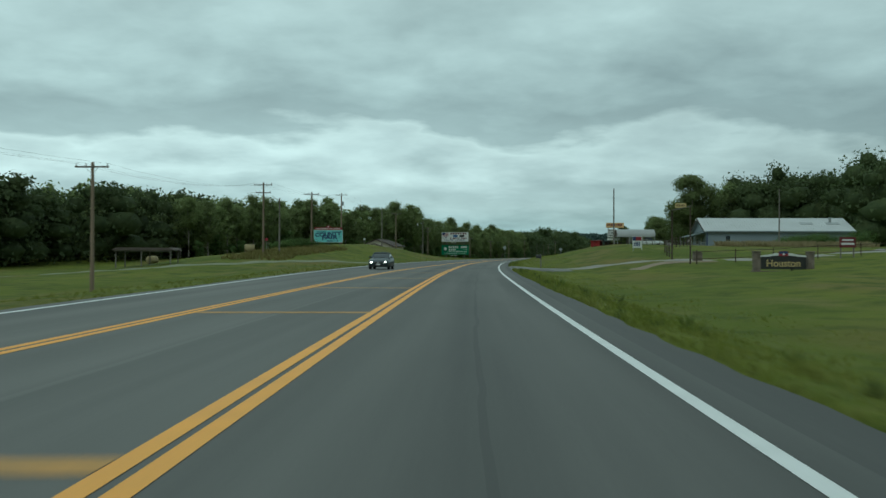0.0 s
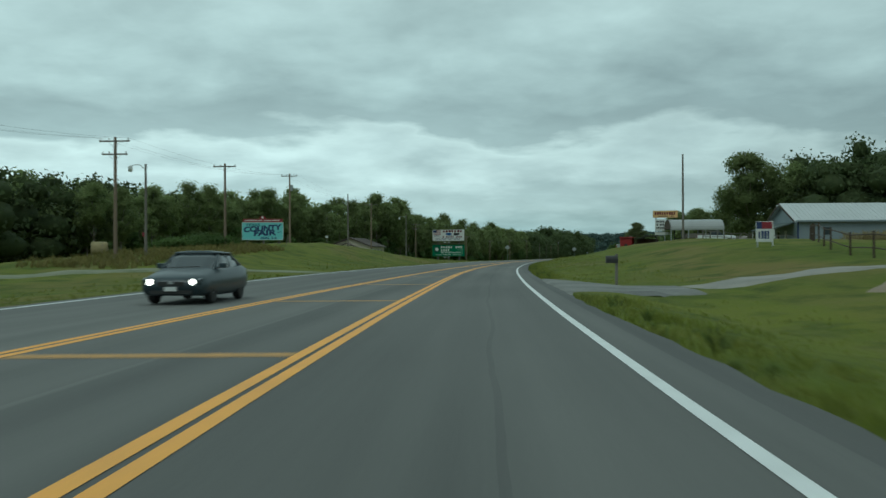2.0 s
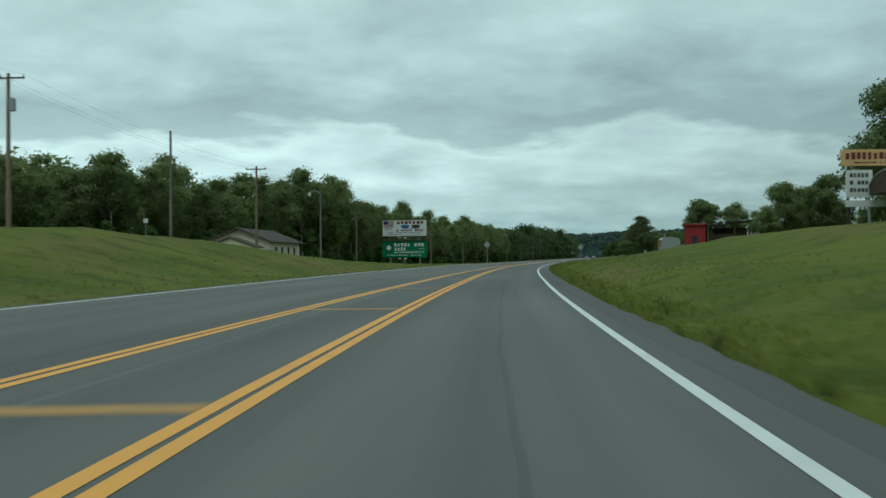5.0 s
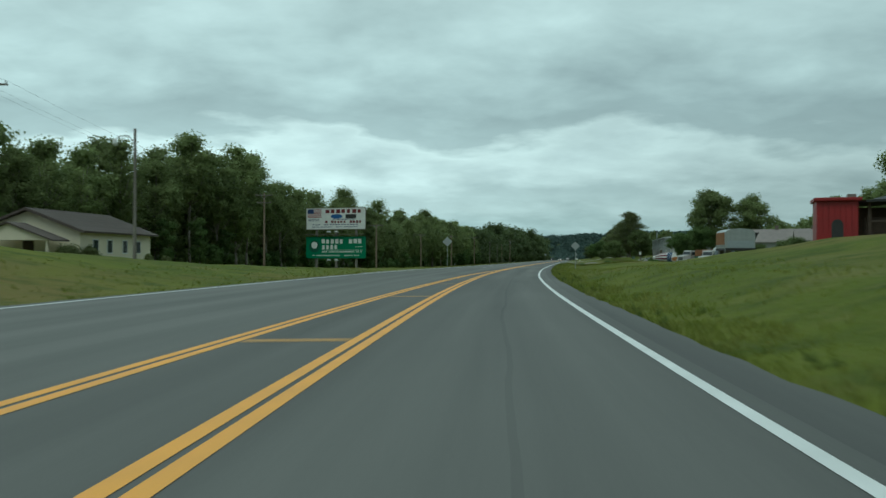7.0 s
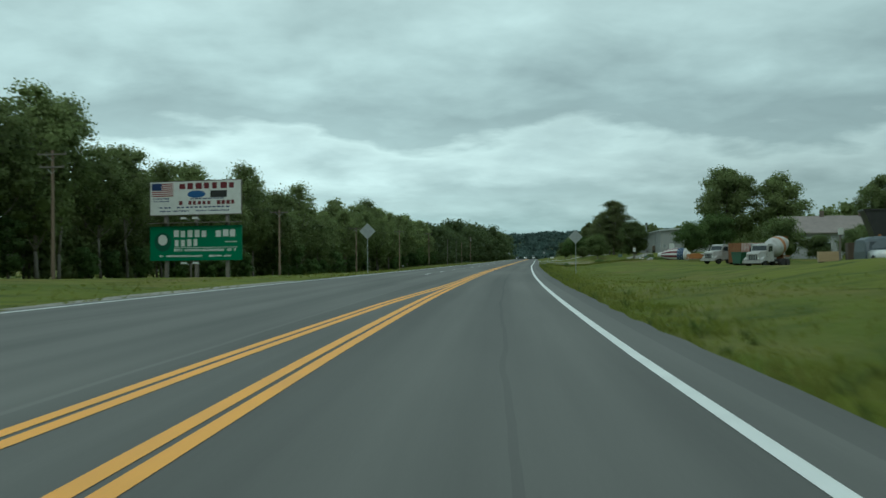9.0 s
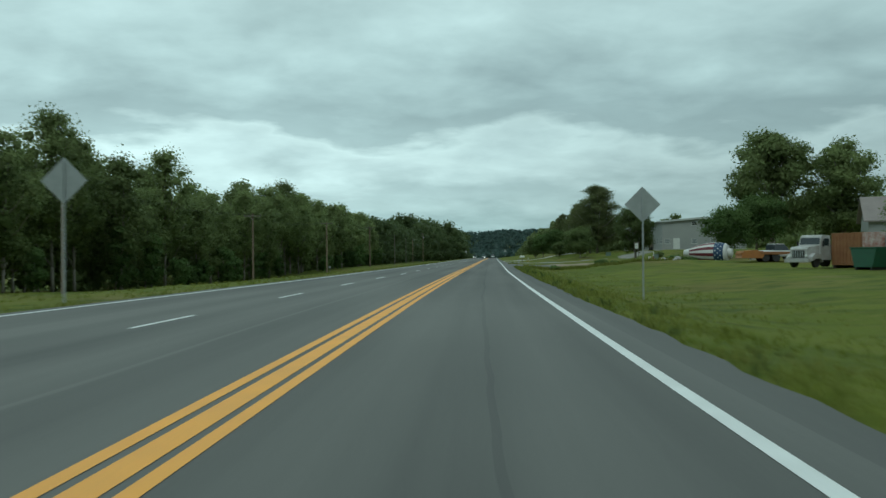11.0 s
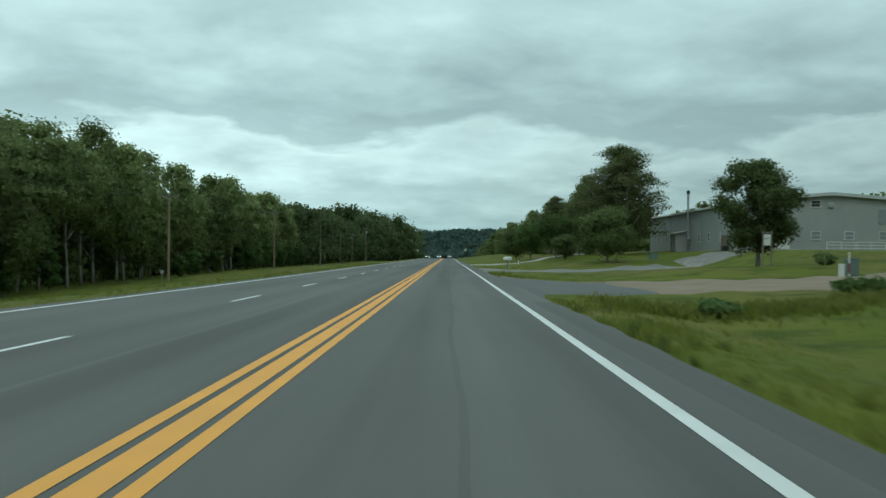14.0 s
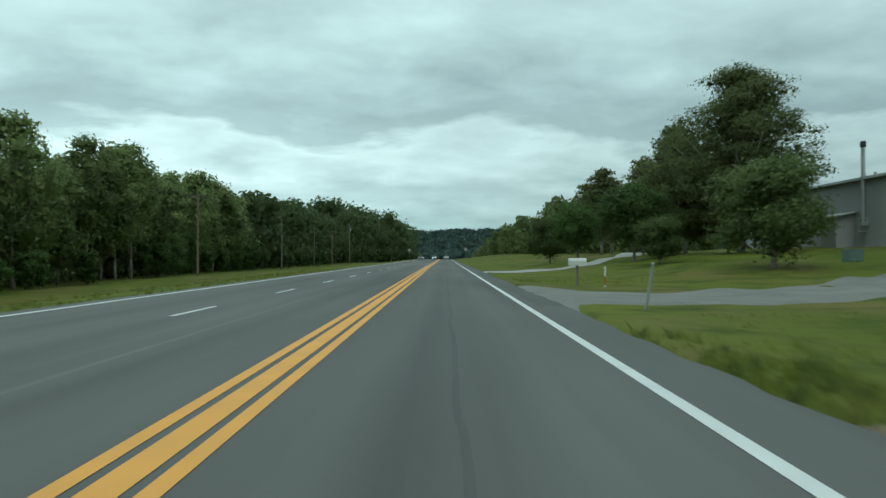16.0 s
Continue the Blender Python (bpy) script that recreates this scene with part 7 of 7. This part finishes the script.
def white_railing():
    root = thing("white_railing", pose(91.0, 456.6, 1.75, 0, 0, -8), "white painted pipe railing before the warehouse", "railing")
    for k in range(7):
        part("post", tube(bmesh.new(), (k * 1.5, 0, -0.3), (k * 1.5, 0, 1.15), 0.04, None, 8), WHITE, root)
    for z in (0.2, 0.5, 0.8, 1.12):
        part("rail", tube(bmesh.new(), (0, 0, z), (9.0, 0, z), 0.035, None, 8), WHITE, root)


white_railing()


def pallet_stack():
    root = thing("pallet_stack", pose(87.6, 471.7, 2.0, 0, 0, -11), "tall stack of timber pallets and a black bin by the wall", "pallet stack")
    root.scale = (0.6, 0.65, 1.0)
    for k in range(8):
        p = part("pallet", boxed(-0.5, 0.5, -0.6, 0.6, 0.62 + k * 0.145, 0.62 + k * 0.145 + 0.025), mat("pallet_timber", (0.30, 0.25, 0.19), (0.20, 0.165, 0.13), rough=0.9) if k == 0 else bpy.data.materials["pallet_timber"], root)
        for yy in (-0.55, 0.0, 0.47):
            part("bearer", boxed(-0.5, 0.5, yy, yy + 0.08, 0.62 + k * 0.145 + 0.025, 0.62 + (k + 1) * 0.145), bpy.data.materials["pallet_timber"], p)
    part("bin", boxed(-0.55, 0.55, -0.65, 0.65, 0, 0.6, bevel=0.04), BLACK, root, "black plastic bin")


pallet_stack()


def cabinet(m, w, d, h, material, label):
    root = thing("utility_cabinet", m, label, "utility cabinet")
    part("body", boxed(-w / 2, w / 2, -d / 2, d / 2, -0.1, h, bevel=0.04), material, root)
    part("lid", boxed(-w / 2 - 0.03, w / 2 + 0.03, -d / 2 - 0.03, d / 2 + 0.03, h, h + 0.06, bevel=0.02), material, root)
    part("door_panel", boxed(-w / 2 + 0.08, w / 2 - 0.08, -d / 2 - 0.02, -d / 2, 0.1, h - 0.1, bevel=0.005), material, root)


UTIL = mat("green_grey_enamel", (0.15, 0.22, 0.19), (0.12, 0.17, 0.15), rough=0.5)
cabinet(pose(79.2, 472.6, float(ground_z(481.3, 23.6)), 0, 0, -10), 0.95, 0.85, 0.75, UTIL, "grey-green utility cabinet on the lawn")
cabinet(pose(69.8, 420.6, float(ground_z(428.2, 24.6)), 0, 0, -10), 0.7, 0.5, 1.05, UTIL, "dark green utility pedestal in the grass")
cabinet(pose(68.5, 419.6, float(ground_z(427.2, 23.4)), 0, 0, -10), 0.28, 0.28, 0.8, WHITE, "small pale utility pedestal in the grass")


def warning_post(s, d, h, label, lean=0.0, colours=(WHITE, STRIPE_R, WHITE), r=0.045):
    root = thing("marker_post", on_ground(s, d) @ pose(0, 0, 0, 0, lean, 0), label, "marker post")
    n = len(colours)
    for k, c in enumerate(colours):
        part("sleeve", tube(bmesh.new(), (0, 0, (h + 0.3) * k / n - 0.3), (0, 0, (h + 0.3) * (k + 1) / n - 0.3), r, None, 8), c, root)
    part("cap", lathe([(r * 1.1, h), (r * 0.6, h + 0.05)], 8), colours[-1], root)


warning_post(427.6, 23.5, 1.5, "white and red marker post beside the utility pedestals")
warning_post(469.5, 7.3, 0.9, "short orange and white marker post by the mailbox", colours=(WHITE, ORANGE, WHITE))
warning_post(449.9, 5.0, 1.15, "leaning grey steel delineator post at the drive", lean=9.0, colours=(GALV, GALV), r=0.035)


def lawn_board():
    root = thing("notice_board", pose(71.2, 432.8, float(ground_z(440.6, 23.0)), 0, 0, -14), "small white notice board on two timber posts", "sign")
    p = part("sign_panel", boxed(-0.24, 0.24, -0.05, 0.05, 1.45, 2.25, bevel=0.01), WHITE, root)
    bars("lettering", 4, -0.18, 0.18, 1.9, 2.02, -0.05, GREY_METAL, p, 95)
    for xx in (-0.30, 0.30):
        part("post", boxed(xx - 0.05, xx + 0.05, -0.05, 0.05, -0.3, 2.5), GREY_WOOD, root)
    part("crossbar", boxed(-0.4, 0.4, -0.05, 0.05, 2.32, 2.42), GREY_WOOD, root)


lawn_board()
bush(437.5, 26.0, 1.3, 0.9, "small round dark green shrub on the lawn", 96, material=LEAF)
plant("lawn_tree", LAWN[1], 419, 35.6, "bushy green tree before the brown-roofed house", scale=1.3, turn=40)
plant("lawn_tree", LAWN[1], 415.5, 31.0, "light green tree beside the painted drum", scale=1.1, turn=140)


def back_house(m, L, W, e, r, label):
    root = thing("house", m, label, "house")
    part("wall", prism([(-W, -0.5), (W, -0.5), (W, e), (0, r - 0.1), (-W, e)], -L, L), GREY_METAL, root).matrix_basis = pose(0, 0, 0, 0, 0, 90)
    for side in (-1, 1):
        part("roof", prism([(side * (W + 0.5), e - 0.25), (side * (W + 0.5), e - 0.1), (0, r + 0.1), (0, r - 0.05)], -L - 0.5, L + 0.5), ROOF_T, root).matrix_basis = pose(0, 0, 0, 0, 0, 90)
    for xx in (-L * 0.55, 0.0, L * 0.55):
        w = part("window", boxed(xx - 0.6, xx + 0.6, -W - 0.06, -W, 1.0, 2.2), WHITE, root)
        part("pane", boxed(xx - 0.5, xx + 0.5, -W - 0.08, -W - 0.06, 1.1, 2.1), GLASS, w)
    part("chimney", boxed(L * 0.3, L * 0.3 + 0.7, -0.3, 0.4, r - 0.6, r + 0.9), STONE, root)


ROOF_T = mat("taupe_shingle", (0.30, 0.26, 0.24), (0.23, 0.20, 0.19), scale=1, fine=12, rough=0.95)
back_house(pose(103.5, 404.5, 1.1, 0, 0, -26), 4.6, 4.5, 4.4, 7.1, "grey house with a brown shingle roof behind the oaks")
back_house(pose(89.5, 391.5, 1.0, 0, 0, -26), 4.8, 4.0, 3.9, 6.6, "low brown-roofed house half hidden by trees")

plant("lawn_tree", LAWN[0], 373, 36.6, "round dark green tree behind the mixer truck", scale=1.2, turn=320)
plant("lawn_tree", LAWN[0], 371, 40.6, "bushy dark green tree before the brown-roofed house", scale=0.72, turn=20)
plant("lawn_tree", LAWN[0], 369, 44.5, "dense dark green tree before the brown-roofed house", scale=0.85, turn=120)
plant("lawn_tree", LAWN[0], 374, 48.5, "dark green tree beside the brown-roofed house", scale=1.0, turn=250)

# ---- drives ----


def drive(name, label, points, width, material, lift=0.05, flare=0.0):
    """A ribbon of gravel or concrete over the ground, along a line of (s, d)."""
    pts = []
    for (s0, d0), (s1, d1) in zip(points, points[1:]):
        n = max(2, int(math.hypot(s1 - s0, d1 - d0) / 1.0))
        pts += [(s0 + (s1 - s0) * k / n, d0 + (d1 - d0) * k / n) for k in range(n)]
    pts.append(points[-1])
    verts, faces, cols = [], [], 7
    for k, (s, d) in enumerate(pts):
        s0, d0 = pts[max(0, k - 3)]
        s1, d1 = pts[min(len(pts) - 1, k + 3)]
        ln = math.hypot(s1 - s0, d1 - d0) or 1
        ns, nd = -(d1 - d0) / ln, (s1 - s0) / ln
        w = width * (1 + flare * max(0.0, 1 - k / 6.0) ** 2) * (1 + 0.06 * math.sin(k * 0.7) + 0.04 * math.sin(k * 1.9))
        for j in range(cols):
            o = (j / (cols - 1) - 0.5) * w
            x, y, _ = spot(s + ns * o, d + nd * o)
            z = float(ground_z(s + ns * o, d + nd * o))
            verts.append((float(x), float(y), z + (-0.18 if j in (0, cols - 1) or k in (0, len(pts) - 1) else lift + 0.02)))
    for k in range(len(pts) - 1):
        for j in range(cols - 1):
            a = k * cols + j
            faces.append((a, a + 1, a + cols + 1, a + cols))
    me = bpy.data.meshes.new(name)
    me.from_pydata(verts, [], faces)
    me.materials.append(material)
    me.shade_smooth()
    return tagged(new(name, me), label, "drive", kind="structure")


drive("driveway", "pale gravel drive into the yard", [(92.5, 8.4), (94.5, 12), (95.5, 15), (94.5, 19), (92, 28), (101, 40), (118, 52), (140, 58)], 4.0, GRAVEL)
drive("dirt_patch", "bare tan dirt beside the yard drive", [(85, 13.5), (88, 15.5), (90, 18.5), (90, 23)], 1.9, DIRT, lift=0.035)
drive("driveway", "faint gravel track across the field", [(128, -13.2), (124, -18), (112, -26), (104, -36), (100, -50), (96, -75)], 2.8, FIELD_GRAVEL, flare=0.8)


def drive_patch(name, label, near_side, far_side, material, lift=0.06):
    """A drive that leaves the road: rows of d, with s on its near and far sides."""
    d0, d1 = near_side[0][0], near_side[-1][0]
    ds = np.arange(d0, d1 + 0.01, 0.5)
    verts, faces, cols = [], [], 15
    for d in ds:
        a, b = float(table(d, near_side)), float(table(d, far_side))
        for j in range(cols):
            f = j / (cols - 1)
            s = a + (b - a) * f + 0.08 * math.sin(d * 1.9 + 5 * f)
            x, y, _ = spot(s, d)
            z = max(float(ground_z(s, d)), -0.14 if d < 7 else -9.0)
            verts.append((float(x), float(y), z + (-0.12 if j in (0, cols - 1) or d in (ds[0], ds[-1]) else lift)))
    for k in range(len(ds) - 1):
        for j in range(cols - 1):
            v = k * cols + j
            faces.append((v, v + cols, v + cols + 1, v + 1))
    me = bpy.data.meshes.new(name)
    me.from_pydata(verts, [], faces)
    me.materials.append(material)
    me.shade_smooth()
    return tagged(new(name, me), label, "drive", kind="structure")


YARD_NEAR = [(2.6, 401.5), (3.6, 403.4), (6.5, 406), (7.9, 407.4), (10.9, 408.8), (16, 411), (24, 415), (33, 419)]
YARD_FAR = [(2.6, 440), (3.2, 434.5), (3.45, 428.4), (3.8, 426), (4.3, 424.8), (5.1, 423.6), (7.1, 422.6), (11.2, 422.5), (19.4, 427), (24, 429), (33, 433)]
drive_patch("drive_apron", "grey asphalt apron where the yard drive meets the road", YARD_NEAR[:4] + [(9.0, 407.9)], YARD_FAR[:7] + [(9.0, 422.5)], APRON)
drive_patch("driveway", "grey gravel mouth of the yard drive", [(2.5, 83), (3.2, 85), (4.5, 87), (8.0, 88.5), (9.0, 89.3)], [(2.5, 108), (3.4, 104.9), (4.2, 102.3), (4.8, 99.6), (5.4, 97.6), (6.0, 95.6), (9.0, 95.8)], MOUTH, 0.03)
drive_patch("driveway", "tan gravel drive to the truck yard", [(7.9, 407.4)] + YARD_NEAR[4:], [(7.1, 422.6)] + YARD_FAR[7:], DIRT, 0.10)
drive_patch("driveway", "worn grey drive across the lawn", [(2.6, 442), (3.2, 448), (3.7, 451.5), (8.6, 453.2), (13.5, 455.8), (24.0, 464.8), (31, 470)], [(2.6, 472), (3.7, 467.0), (5.0, 461.8), (7.9, 461.8), (14.5, 466.4), (22, 474), (31, 482)], DRIVE_GREY)
drive("dirt_edge", "tan dirt along the edge of the drive apron", [(434.5, 3.25), (428.6, 3.5), (426.2, 3.85), (425.0, 4.35), (423.8, 5.1), (422.8, 7.1), (422.7, 11.2)], 0.35, DIRT, lift=0.03)
drive("gravel_apron", "pale gravel apron beside the warehouse", [(463, 21.5), (468, 24.5), (475, 27.0)], 3.6, GRAVEL, lift=0.04)
drive("driveway", "pale drive under the pines", [(500, 3.0), (502, 7), (508, 12), (516, 17), (530, 21), (560, 26)], 3.4, CONCRETE, flare=0.8)
drive("driveway", "pale gravel pull-in beside the road", [(262, -12.9), (272, -13.3), (284, -12.9), (294, -12.3)], 1.5, GRAVEL, lift=0.0)

# ---- verge plants ----


def tufts(name, label, places, tall, blades, seed, material=BLADE, width=0.02):
    """Grass in bunches of bent blades, in one mesh. places: arrays of s, d and a size factor."""
    r = np.random.default_rng(seed)
    s, d, size = (np.repeat(np.asarray(v, float), blades) for v in places)
    n = len(s)
    s, d = s + r.normal(scale=0.05, size=n), d + r.normal(scale=0.05, size=n)
    x, y, _ = spot(s, d)
    z = ground_z(s, d) - 0.02
    a, h = r.uniform(0, 2 * np.pi, n), tall * size * r.uniform(0.5, 1.2, n)
    lean = h * r.uniform(0.1, 0.7, n)
    b = a + r.uniform(-0.6, 0.6, n)
    w = width * r.uniform(0.7, 1.5, n)
    foot = np.stack([x, y, z], -1)
    side = np.stack([-np.sin(a) * w, np.cos(a) * w, 0 * w], -1)
    mid = foot + np.stack([np.cos(b) * lean * 0.35, np.sin(b) * lean * 0.35, h * 0.6], -1)
    tip = foot + np.stack([np.cos(b) * lean, np.sin(b) * lean, h], -1)
    v = np.stack([foot - side, foot + side, mid + side * 0.8, tip], 1).reshape(-1, 3)
    k = np.arange(n)[:, None] * 4
    me = bpy.data.meshes.new(name)
    me.from_pydata(v.tolist(), [], (k + np.arange(4)).tolist())
    me.materials.append(material)
    return tagged(new(name, me), label, "grass", kind="stuff")


def free_of_drives(s, d):
    keep = np.ones(len(s), bool)
    for s0, s1, d0, d1 in ((83, 106, 0, 4.5), (86, 97.5, 4, 15), (401, 428, 0, 4.2), (404, 425, 4, 12), (406, 430, 11, 33), (442, 474, 0, 6), (449, 472, 5, 12), (454, 482, 11, 32), (497, 506, 0, 9), (118, 134, -22, 0), (283, 299, -17, 0)):
        keep &= ~((s > s0) & (s < s1) & (d > d0) & (d < d1))
    return keep


def strewn(n, s0, s1, near_d, far_d, power, seed):
    r = np.random.default_rng(seed)
    s = r.uniform(s0, s1, n)
    d = near_d(s) + (far_d) * r.random(n) ** power
    keep = free_of_drives(s, d)
    clump = 0.55 + 0.9 * (0.5 + 0.5 * np.sin(s * 0.8 + 1.7 * np.sin(d * 1.1 + s * 0.13))) * r.uniform(0.5, 1.1, n)
    return s[keep], d[keep], clump[keep]


tufts("verge_grass", "uneven green grass along the road's edge", strewn(11000, -2, 470, lambda s: RIGHT_EDGE + shift(s) + 0.02, 1.5, 1.6, 1), 0.16, 6, 41, width=0.009)
tufts("verge_grass", "short rough grass over the roadside bank", strewn(17000, -2, 480, lambda s: RIGHT_EDGE + shift(s) + 0.8, 7.0, 1.7, 2), 0.12, 4, 42, width=0.010)
tufts("verge_grass", "rough grass beside the far lane", strewn(7000, 0, 520, lambda s: left_edge(s) - 0.7, -9.0, 1.7, 3), 0.14, 4, 43, width=0.018)
tufts("tall_weeds", "taller weeds along the edge of the shoulder", strewn(380, 0, 470, lambda s: RIGHT_EDGE + shift(s) + 0.05, 1.3, 1.6, 4), 0.24, 14, 44, WEED, width=0.012)
tufts("tall_weeds", "tall dry grass on the berm before the barn", (np.random.default_rng(8).uniform(140, 150, 1600), np.random.default_rng(9).uniform(34, 56, 1600), np.random.default_rng(10).uniform(0.6, 1.2, 1600)), 0.8, 5, 46, HAY, width=0.03)
tufts("tall_weeds", "tall rough grass on the mound", (np.random.default_rng(5).uniform(115, 160, 1500), np.random.default_rng(6).uniform(-33, -25, 1500), np.random.default_rng(7).uniform(0.6, 1.2, 1500)), 0.55, 5, 45, STRAW, width=0.03)
along = np.random.default_rng(51).uniform(0, 1, 1500)
beside = np.random.default_rng(52).normal(0, 1.0, 1500)
tufts("tall_weeds", "belt of tall rough weeds along the yard drive", (398.0 + 6.0 * along + beside, 4.2 + 17.5 * along, np.random.default_rng(53).uniform(0.4, 1.25, 1500)), 0.34, 7, 54, width=0.016)
for k, (s, d, w, h) in enumerate(((398.9, 7.6, 1.1, 0.55), (402.5, 13.5, 1.7, 0.62), (403.2, 14.9, 1.2, 0.45), (405.0, 22.4, 2.2, 0.9), (405.6, 24.0, 1.6, 0.7))):
    bush(s, d, w, h, "low rank green bush beside the yard drive", 310 + k, material=LEAF_L, leaves=500)
